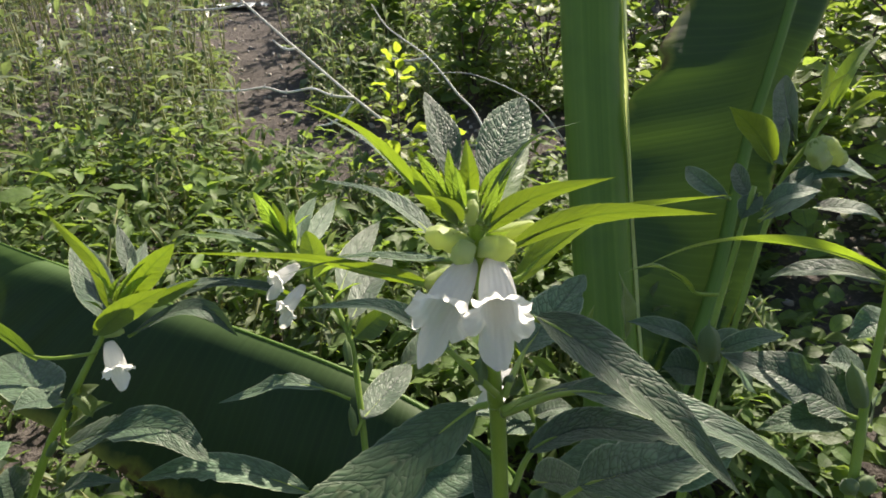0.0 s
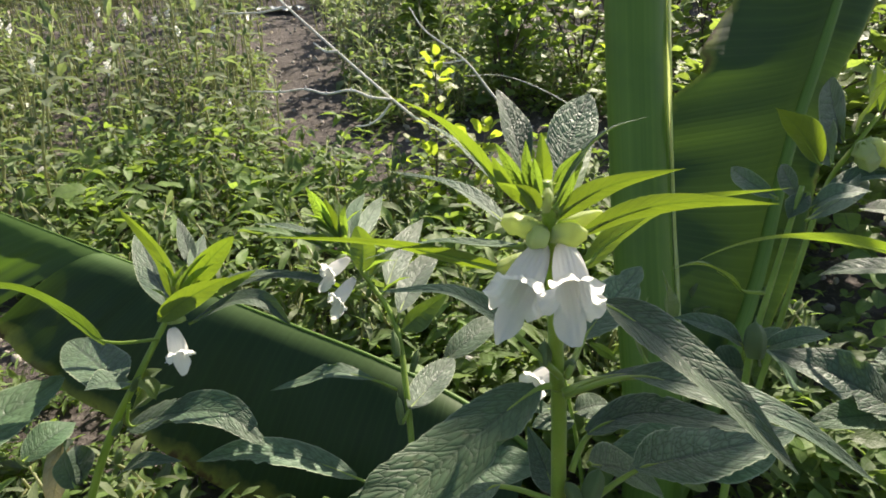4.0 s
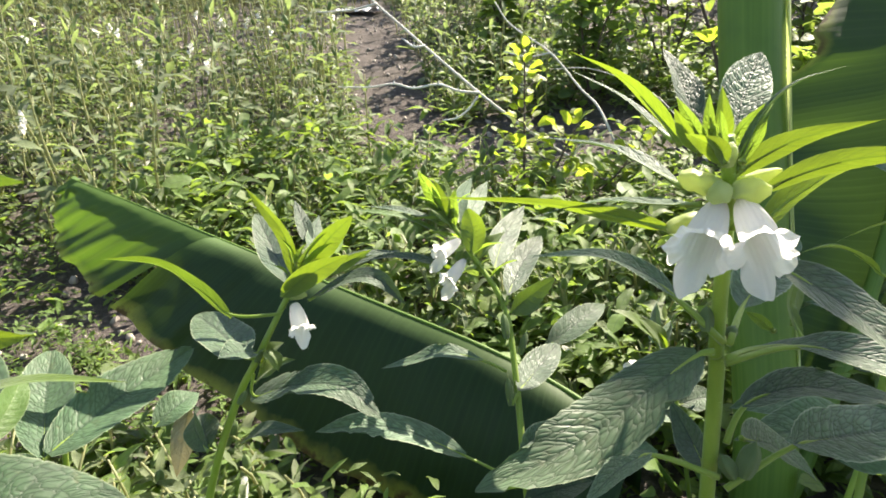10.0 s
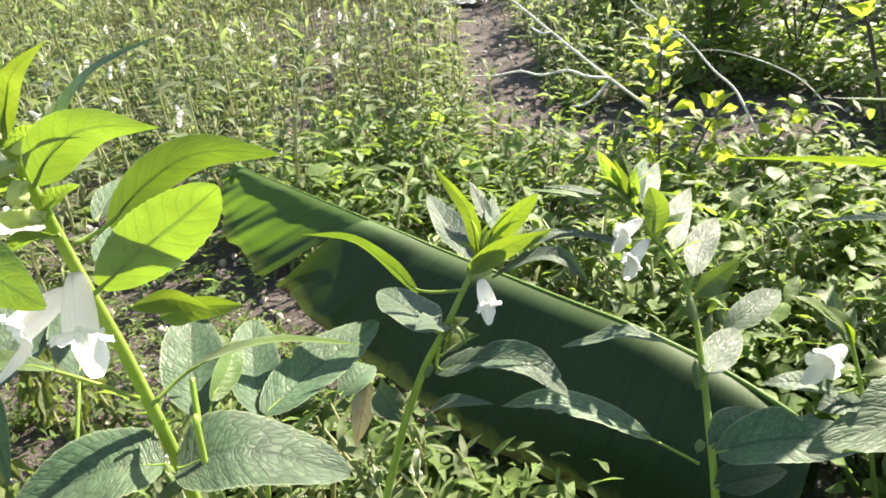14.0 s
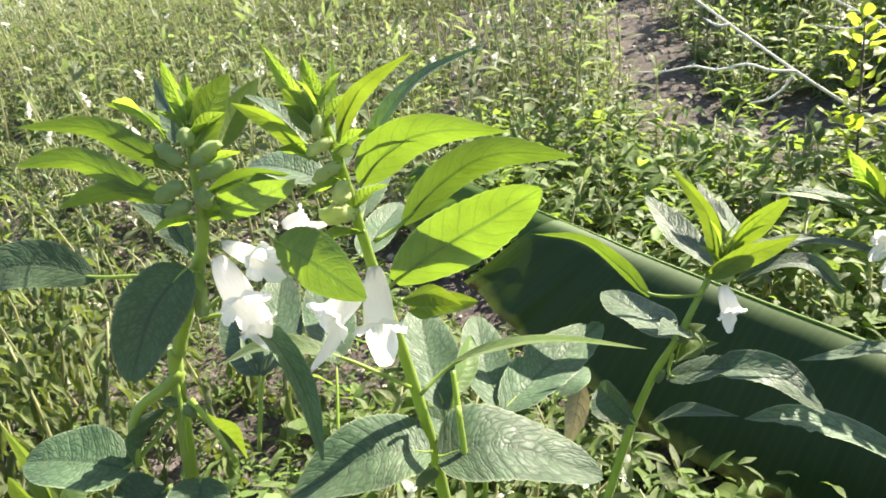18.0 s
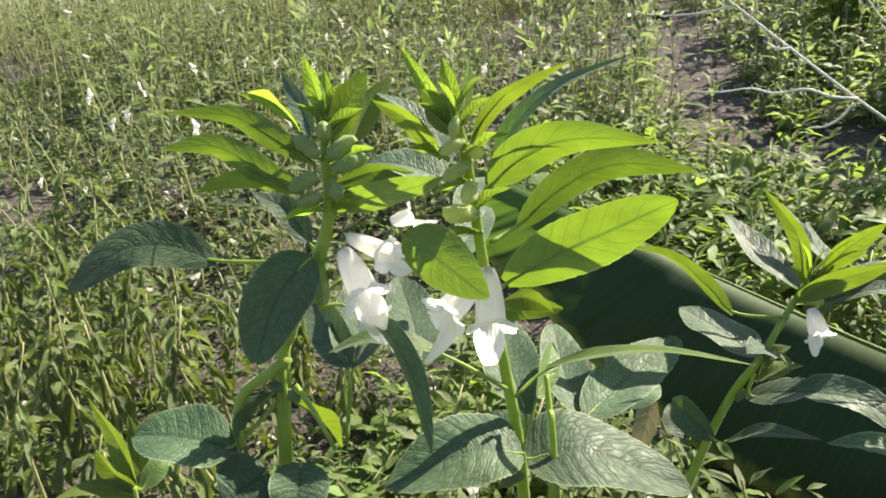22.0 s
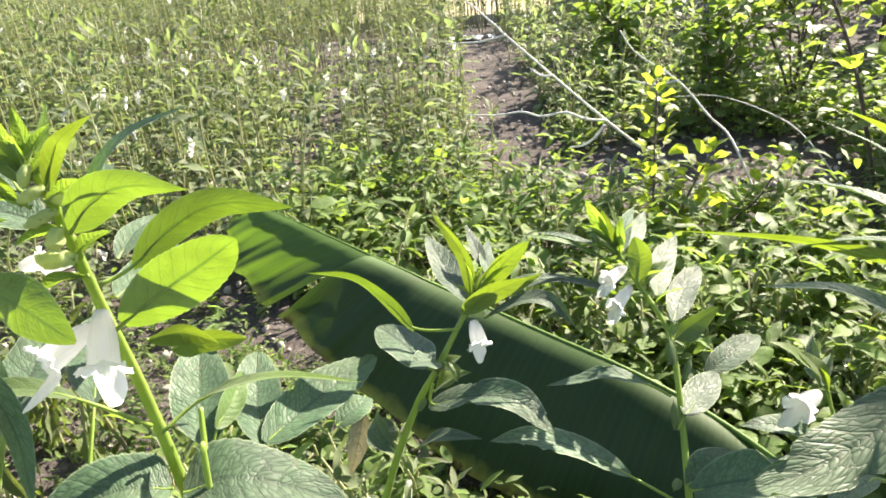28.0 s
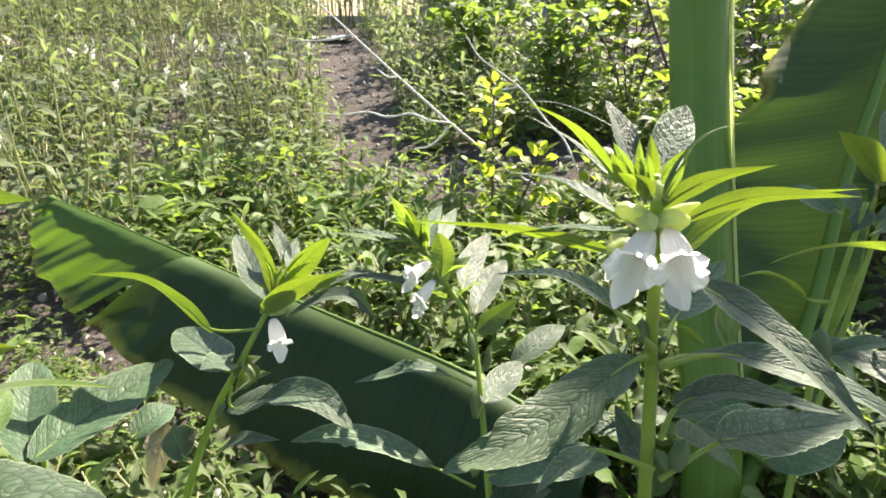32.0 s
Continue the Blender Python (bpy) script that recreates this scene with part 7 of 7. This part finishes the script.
spots, used = [], [0] * 10
tries = 0
while len(spots) < 260 and tries < 8000:
    tries += 1
    x, y = field_rng.uniform(-3.0, -0.05), field_rng.uniform(0.55, 1.95)
    if x < -0.2 - 1.9 * y or x > -0.62 and y < 1.15 or x > -0.85 and y < 0.60 - 0.29 * x or off_path(x, y) < -0.02 and y > 1.0 or bare(x, y):
        continue
    if any((x - a) ** 2 + (y - b) ** 2 < 0.0048 for a, b in spots):
        continue
    spots.append((x, y))
for x, y in spots:
    k = field_rng.randrange(10)
    used[k] += 1
    s = field_rng.uniform(0.85, 1.2)
    m = Matrix.Translation((x, y, ground_z(x, y))) @ pose(0, 0, 0, field_rng.uniform(-5, 5), field_rng.uniform(-5, 5), field_rng.uniform(0, 360))
    if used[k] == 1:
        VARIANTS[k].matrix_basis = m
    else:
        copy_thing(VARIANTS[k], m)


wilt_rng = random.Random(17)
WILTING = [field_plant(330 + k, 0.13 + 0.03 * k, 0, "wilting sesame plant with limp hanging leaves", False, True) for k in range(4)]
for k in range(56):
    x, y = wilt_rng.uniform(-1.2, -0.6), wilt_rng.uniform(0.1, 0.45)
    if k == 0:
        x, y = -0.62, 0.2
    m = Matrix.Translation((x, y, ground_z(x, y))) @ pose(0, 0, 0, wilt_rng.uniform(-9, 9), wilt_rng.uniform(-9, 9), wilt_rng.uniform(0, 360)) @ Matrix.Diagonal((0.9, 0.9, 1.0, 1))
    if k < 4:
        WILTING[k].matrix_basis = m
    else:
        copy_thing(WILTING[k % 4], m)


def far_crop(name, label, seed, count, area, talls, keep, thin=True, scale=1.0):
    """The rest of the crop, too many to tell apart."""
    rng = random.Random(seed)
    sets = [field_pieces(seed * 50 + k, rng.uniform(*talls), 1 if k == 2 else 0, thin) for k in range(9)]
    stems = [stock("stem", tube(s[0], (0.0026, 0.002, 0.001), 4, 4)) for s in sets]
    la, st, po, fl = [], [], [], []
    made = 0
    for _ in range(count * 5):
        if made >= count:
            break
        x, y = rng.uniform(area[0], area[1]), rng.uniform(area[2], area[3])
        if not keep(x, y):
            continue
        made += 1
        k = rng.randrange(9)
        m = Matrix.Translation((x, y, ground_z(x, y))) @ pose(0, 0, 0, rng.uniform(-6, 6), rng.uniform(-6, 6), rng.uniform(0, 360)) @ Matrix.Diagonal((scale, scale, scale * rng.uniform(0.8, 1.2), 1))
        _, leaves, pods, bells = sets[k]
        st.append((stems[k], m))
        la += [((FIELD_LEAVES if y < 1.8 else FAR_LEAVES)[j], m @ q) for j, q in leaves]
        po += [(SMALL_POD, m @ q) for q in pods[::2]] if y < 2.6 else []
        fl += [(SMALL_BELL, m @ q) for q in bells]
    t = thing(name, (0, area[2], ground_z(0, area[2])), label, "crop", kind="stuff")
    for nm, items, mat in (("leaves", la, LEAF_FIELD), ("stems", st, STALK_FIELD), ("pods", po, POD), ("flowers", fl, PETAL)):
        if items:
            tagged(place(soup(nm, items, mat, t), Matrix()), kind="stuff")
    return t


far_crop("sesame_field", "dense field of thin sesame plants with scattered white flowers", 5, 1500, (-6.5, 0.2, 0.9, 5.0), (0.26, 0.5), lambda x, y: off_path(x, y) > 0.0 and not bare(x, y) and x > -1.0 - 2.0 * y and (y > 1.6 or x < -1.6))
far_crop("field_edge", "tall thin sesame plants along the far end of the field", 6, 1000, (-9.0, 4.5, 3.3, 6.6), (0.6, 0.95), lambda x, y: not (0.02 < off_path(x, y) < 0.35), True, 1.7)
far_crop("field_hedge", "dense leafy growth along the far end of the field", 10, 420, (-9.0, -2.2, 5.4, 6.7), (0.3, 0.42), lambda x, y: True, False, 1.7)
far_crop("side_crop", "thin sesame plants far to the side of the field", 7, 420, (-6.5, -1.6, 0.2, 2.6), (0.3, 0.5), lambda x, y: x < -1.5 - 0.5 * y)
far_crop("path_edge_crop", "low plants between the bare soil and the bushes", 9, 260, (-1.0, 0.6, 1.2, 3.8), (0.1, 0.24), lambda x, y: -0.75 < off_path(x, y) < -0.1 and not bare(x, y), False)
far_crop("low_crop", "low leafy sesame seedlings around the banana leaf", 8, 900, (-2.6, 0.35, 0.3, 1.7), (0.05, 0.14), lambda x, y: (off_path(x, y) > -0.3 or y < 1.0) and not (x > -0.85 and y < 0.58 - 0.29 * x) and not bare(x, y) and x > -0.5 - 2.2 * y, False)


# ---- weeds and litter ----
def weed_cover(name, label, seed, count, area, size, keep, meshes, material, clump=7, high=0.05):
    rng = random.Random(seed)
    items = []
    for _ in range(count):
        x, y = rng.uniform(area[0], area[1]), rng.uniform(area[2], area[3])
        if not keep(x, y):
            continue
        h = rng.uniform(0.2, 1.0) * high
        for _ in range(clump):
            s = rng.uniform(*size)
            m = Matrix.Translation((x + rng.gauss(0, size[1] * 0.4), y + rng.gauss(0, size[1] * 0.4), ground_z(x, y) + h * rng.uniform(0.3, 1.0))) @ pose(0, 0, 0, rng.uniform(-35, 40), rng.uniform(-30, 30), rng.uniform(0, 360)) @ Matrix.Diagonal((s, s, s, 1))
            items.append((rng.choice(meshes), m))
    t = thing(name, (0, area[2], ground_z(0, area[2])), label, "weeds", kind="stuff")
    tagged(place(soup("leaves", items, material, t), Matrix()), kind="stuff")
    return t


near_ok = lambda x, y: (x + 0.15) ** 2 + y * y > 0.02
weed_cover("ground_weeds", "low green weeds covering the soil", 21, 5200, (-2.8, 0.4, 0.1, 2.2), (0.012, 0.03), lambda x, y: near_ok(x, y) and not bare(x, y) and not (x < -0.5 and y < 0.6 and noise.noise(Vector((x * 9, y * 9, 1))) < 0.25) and not (x > -0.6 and 0.35 - 0.37 * x < y < 0.56 - 0.29 * x) and x > -0.7 - 2.0 * max(y, 0.2), FIELD_LEAVES, LEAF_WEED, 7, 0.06)
weed_cover("near_weeds", "low green weeds round the feet of the plants", 23, 2600, (-0.95, 0.35, 0.16, 0.7), (0.010, 0.034), lambda x, y: near_ok(x, y) and x > -0.55 and not (x > -0.6 and 0.33 - 0.37 * x < y < 0.56 - 0.29 * x), ROUND_LEAVES[:1] + FIELD_LEAVES, LEAF_WEED, 7, 0.11)
weed_cover("broad_weeds", "low broad-leaved weeds in the shade of the bushes", 22, 1900, (-0.35, 1.7, 0.25, 2.3), (0.014, 0.036), lambda x, y: near_ok(x, y) and (y < 1.0 and x > -0.1 or y >= 1.0 and off_path(x, y) < -0.18 and not bare(x, y)), ROUND_LEAVES, LEAF_WEED, 7, 0.10)


def litter(name, label, seed, count, area):
    rng = random.Random(seed)
    bm = bmesh.new()
    bm.loops.layers.uv.verify()
    bmesh.ops.create_icosphere(bm, subdivisions=1, radius=1)
    for v in bm.verts:
        v.co *= 1 + 0.25 * noise.noise(v.co * 2)
    me = stock("stone", bm)
    items = []
    for _ in range(count):
        x, y = rng.uniform(*area[:2]), rng.uniform(*area[2:])
        s = rng.uniform(0.002, 0.008)
        items.append((me, Matrix.Translation((x, y, ground_z(x, y) + s * 0.2)) @ pose(0, 0, 0, rng.uniform(0, 360), rng.uniform(0, 360), 0) @ Matrix.Diagonal((s, s * 1.3, s * 0.7, 1))))
    return tagged(soup(name, items, PEBBLE), label, "gravel", kind="stuff")


litter("gravel", "small stones and clods scattered over the soil", 31, 3500, (-2.6, 0.8, 0.1, 3.2))
weed_cover("leafy_weeds", "leafy green weeds behind the banana leaf", 25, 620, (-0.75, 0.2, 0.62, 1.2), (0.018, 0.05), lambda x, y: y > 0.63 - 0.29 * x, FIELD_LEAVES + ROUND_LEAVES[:1], LEAF_WEED, 8, 0.16)
far_crop("trodden_crop", "thin sesame plants on the near side of the field", 12, 330, (-5.0, 4.0, -3.5, -0.3), (0.15, 0.35), lambda x, y: math.hypot(x + 0.15, y) > 1.0)
weed_cover("low_weeds", "small low weeds before the banana leaf", 26, 700, (-0.6, 0.25, 0.28, 0.62), (0.008, 0.022), lambda x, y: 0.32 - 0.37 * x < y < 0.56 - 0.29 * x, FIELD_LEAVES, LEAF_WEED, 7, 0.022)
weed_cover("fine_weeds", "tiny-leaved weeds between the wilting plants", 24, 1500, (-1.5, -0.45, 0.02, 0.62), (0.006, 0.016), near_ok, FAR_LEAVES, LEAF_WEED, 9, 0.06)
weed_cover("dead_leaves", "dead brown leaves lying on the soil", 32, 420, (-2.4, 0.8, 0.15, 3.0), (0.008, 0.026), near_ok, FIELD_LEAVES, LEAF_DRY, 2, 0.006)


far_crop("weed_seedlings", "thin pale-stemmed seedlings among the low weeds", 14, 170, (-0.5, 0.3, 0.25, 0.75), (0.06, 0.13), lambda x, y: near_ok(x, y) and (y < 0.30 - 0.37 * x or y > 0.6 - 0.29 * x), True, 1.0)


# ---- bushes ----
def bush(at, tall, wide, seed, label, leaf_size, count, material, yellow=False, name="bush"):
    rng = random.Random(seed)
    t = thing(name, (at[0], at[1], ground_z(*at)), label, "bush", "bushes behind the banana")
    tips = []
    for b in range(rng.randint(5, 7)):
        a, lean = rng.uniform(0, 6.28), rng.uniform(0.1, 0.5)
        end = Vector((math.cos(a) * wide * lean, math.sin(a) * wide * lean, tall * rng.uniform(0.6, 1.0)))
        line = [Vector((0, 0, -0.01)), end * 0.5 + Vector((rng.uniform(-0.03, 0.03), rng.uniform(-0.03, 0.03), 0.02)), end]
        part("branch", tube(line, (0.004, 0.0026, 0.0012), 6, 8), BARK, t)
        tips.append(curve_points(line, 20))
        for _ in range(3):
            p = rng.choice(curve_points(line, 20)[6:])
            q = p + Vector((rng.uniform(-1, 1), rng.uniform(-1, 1), rng.uniform(0.1, 0.9))) * 0.25 * tall
            sub = [p, p.lerp(q, 0.5) + Vector((0, 0, 0.01)), q]
            part("twig", tube(sub, (0.002, 0.0014, 0.0007), 5, 5), BARK, t)
            tips.append(curve_points(sub, 20))
    items = []
    for _ in range(count):
        p = rng.choice(rng.choice(tips)[5:]) + Vector((rng.gauss(0, 0.03), rng.gauss(0, 0.03), rng.gauss(0, 0.02)))
        s = leaf_size * rng.uniform(0.6, 1.25)
        items.append((rng.choice(ROUND_LEAVES), Matrix.Translation(p) @ pose(0, 0, 0, rng.uniform(-20, 45), rng.uniform(-35, 35), rng.uniform(0, 360)) @ Matrix.Diagonal((s, s, s, 1))))
    soup("leaves", items, material, t)
    return t


yellow_shrub = thing("yellow_shrub", (-0.07, 0.96, ground_z(-0.07, 0.96)), "upright shrub with small round yellow-green leaves", "shrub")
shrub_rng = random.Random(41)
SHRUB_STEM = [(-0.068, 0.96, -0.02), (-0.074, 1.01, 0.087), (-0.077, 1.05, 0.183), (-0.079, 1.075, 0.285)]
for me_ in ROUND_LEAVES:
    me_.materials.append(LEAF_SHRUB)
YELLOW_LEAVES = [stock("leaf", blade(1.0, 0.66 + 0.06 * k, 0.05, 0.2, -0.1 * k, 0.15, (0.5, 0.5), 160 + k, 8, 2)) for k in range(4)]
for me_ in YELLOW_LEAVES:
    me_.materials.append(LEAF_YELLOW)
def shrub_shoot(points, count):
    """A shoot of the shrub with round leaves on short twigs."""
    place(part("stem", tube(points, (0.003, 0.002, 0.0012), 6, 12), BARK, yellow_shrub), Matrix())
    line = curve_points(points, 60)
    for k in range(count):
        f = 0.3 + 0.7 * k / (count - 1)
        p = line[int(60 * f)]
        a = k * 137.5
        reach = ((1 - f) * 0.07 + 0.010) * shrub_rng.uniform(0.4, 1.0)
        q = p + Vector((math.cos(radians(a)) * reach, math.sin(radians(a)) * reach, 0.01))
        s = shrub_rng.uniform(0.019, 0.031) * (1.15 - 0.3 * f)
        lf = part("leaf", YELLOW_LEAVES[k % 4], LEAF_YELLOW, yellow_shrub)
        place(lf, Matrix.Translation(q) @ pose(0, 0, 0, 0, 0, a - 90) @ pose(0, 0, 0, shrub_rng.uniform(0, 70), shrub_rng.uniform(-40, 40), 0) @ Matrix.Diagonal((s, s, s, 1)))
        if reach > 0.015:
            place(part("twig", tube([p, p.lerp(q, 0.6) - Vector((0, 0, 0.003)), q], (0.0012, 0.0009, 0.0005), 5, 4), BARK, yellow_shrub), Matrix())


shrub_shoot(SHRUB_STEM, 50)
shrub_shoot([(-0.068, 0.96, -0.02), (-0.04, 1.0, 0.07), (-0.012, 1.02, 0.14), (0.01, 1.04, 0.18)], 24)
shrub_shoot([(-0.068, 0.96, -0.02), (0.0, 0.98, 0.05), (0.07, 1.02, 0.1), (0.11, 1.05, 0.16)], 20)

BUSHES = [(0.42, 1.15, 0.3), (0.05, 1.65, 0.3), (0.45, 1.5, 0.42), (0.25, 1.9, 0.45), (0.75, 1.35, 0.5), (-0.2, 2.1, 0.35), (0.7, 1.9, 0.6), (0.2, 2.5, 0.5), (1.05, 1.6, 0.65), (-0.3, 2.8, 0.4), (0.6, 2.6, 0.6), (1.2, 2.2, 0.8), (0.1, 3.4, 0.5), (0.9, 3.2, 0.75), (-0.5, 3.7, 0.5), (0.5, 0.95, 0.28), (0.72, 1.0, 0.4)]
for k, (x, y, h) in enumerate(BUSHES):
    bush((x, y), h, h * 0.8, 60 + k, "leafy bush with small yellow-green leaves" if x > 0.2 else "low leafy bush with round green leaves", 0.034 if y < 2 else 0.04, int(400 * (0.6 + h)), LEAF_SHRUB if (k % 4 != 1) else LEAF_WEED)


def sapling(points, seed):
    """A thin dark stem with large yellow-green leaves on short twigs."""
    rng = random.Random(seed)
    foot = points[0]
    t = thing("sapling", (foot[0], foot[1], ground_z(foot[0], foot[1])), "slim sapling with a dark stem and large yellow-green leaves", "sapling")
    place(part("stem", tube(points, (0.0045, 0.0035, 0.0022), 7, 24), BARK, t), Matrix())
    line = curve_points(points, 60)
    for k in range(34):
        p = line[int(8 + 51 * k / 33)]
        a = k * 137.5 + rng.uniform(-20, 20)
        reach = rng.uniform(0.02, 0.09)
        q = p + Vector((math.cos(radians(a)) * reach, math.sin(radians(a)) * reach, rng.uniform(-0.01, 0.03)))
        place(part("twig", tube([p, p.lerp(q, 0.5) + Vector((0, 0, 0.006)), q], (0.0014, 0.001, 0.0006), 5, 4), BARK, t), Matrix())
        s = rng.uniform(0.03, 0.062)
        place(part("leaf", YELLOW_LEAVES[k % 4] if k % 5 == 0 else BROAD_LEAVES[k % 4], LEAF_SHRUB, t), Matrix.Translation(q) @ pose(0, 0, 0, 0, 0, a - 90) @ pose(0, 0, 0, rng.uniform(-35, 30), rng.uniform(-30, 30), 0) @ Matrix.Diagonal((s, s, s, 1)))
    return t


BROAD_LEAVES = [stock("leaf", blade(1.0, 0.45 + 0.06 * k, 0.05, 0.2, -0.15 * k, 0.15, (0.6, 0.8), 180 + k, 10, 2)) for k in range(4)]
for me_ in BROAD_LEAVES:
    me_.materials.append(LEAF_SHRUB)
sapling([(0.306, 1.218, 0.000), (0.306, 1.218, -0.010), (0.253, 1.298, 0.249), (0.204, 1.334, 0.387), (0.186, 1.349, 0.444)], 71)
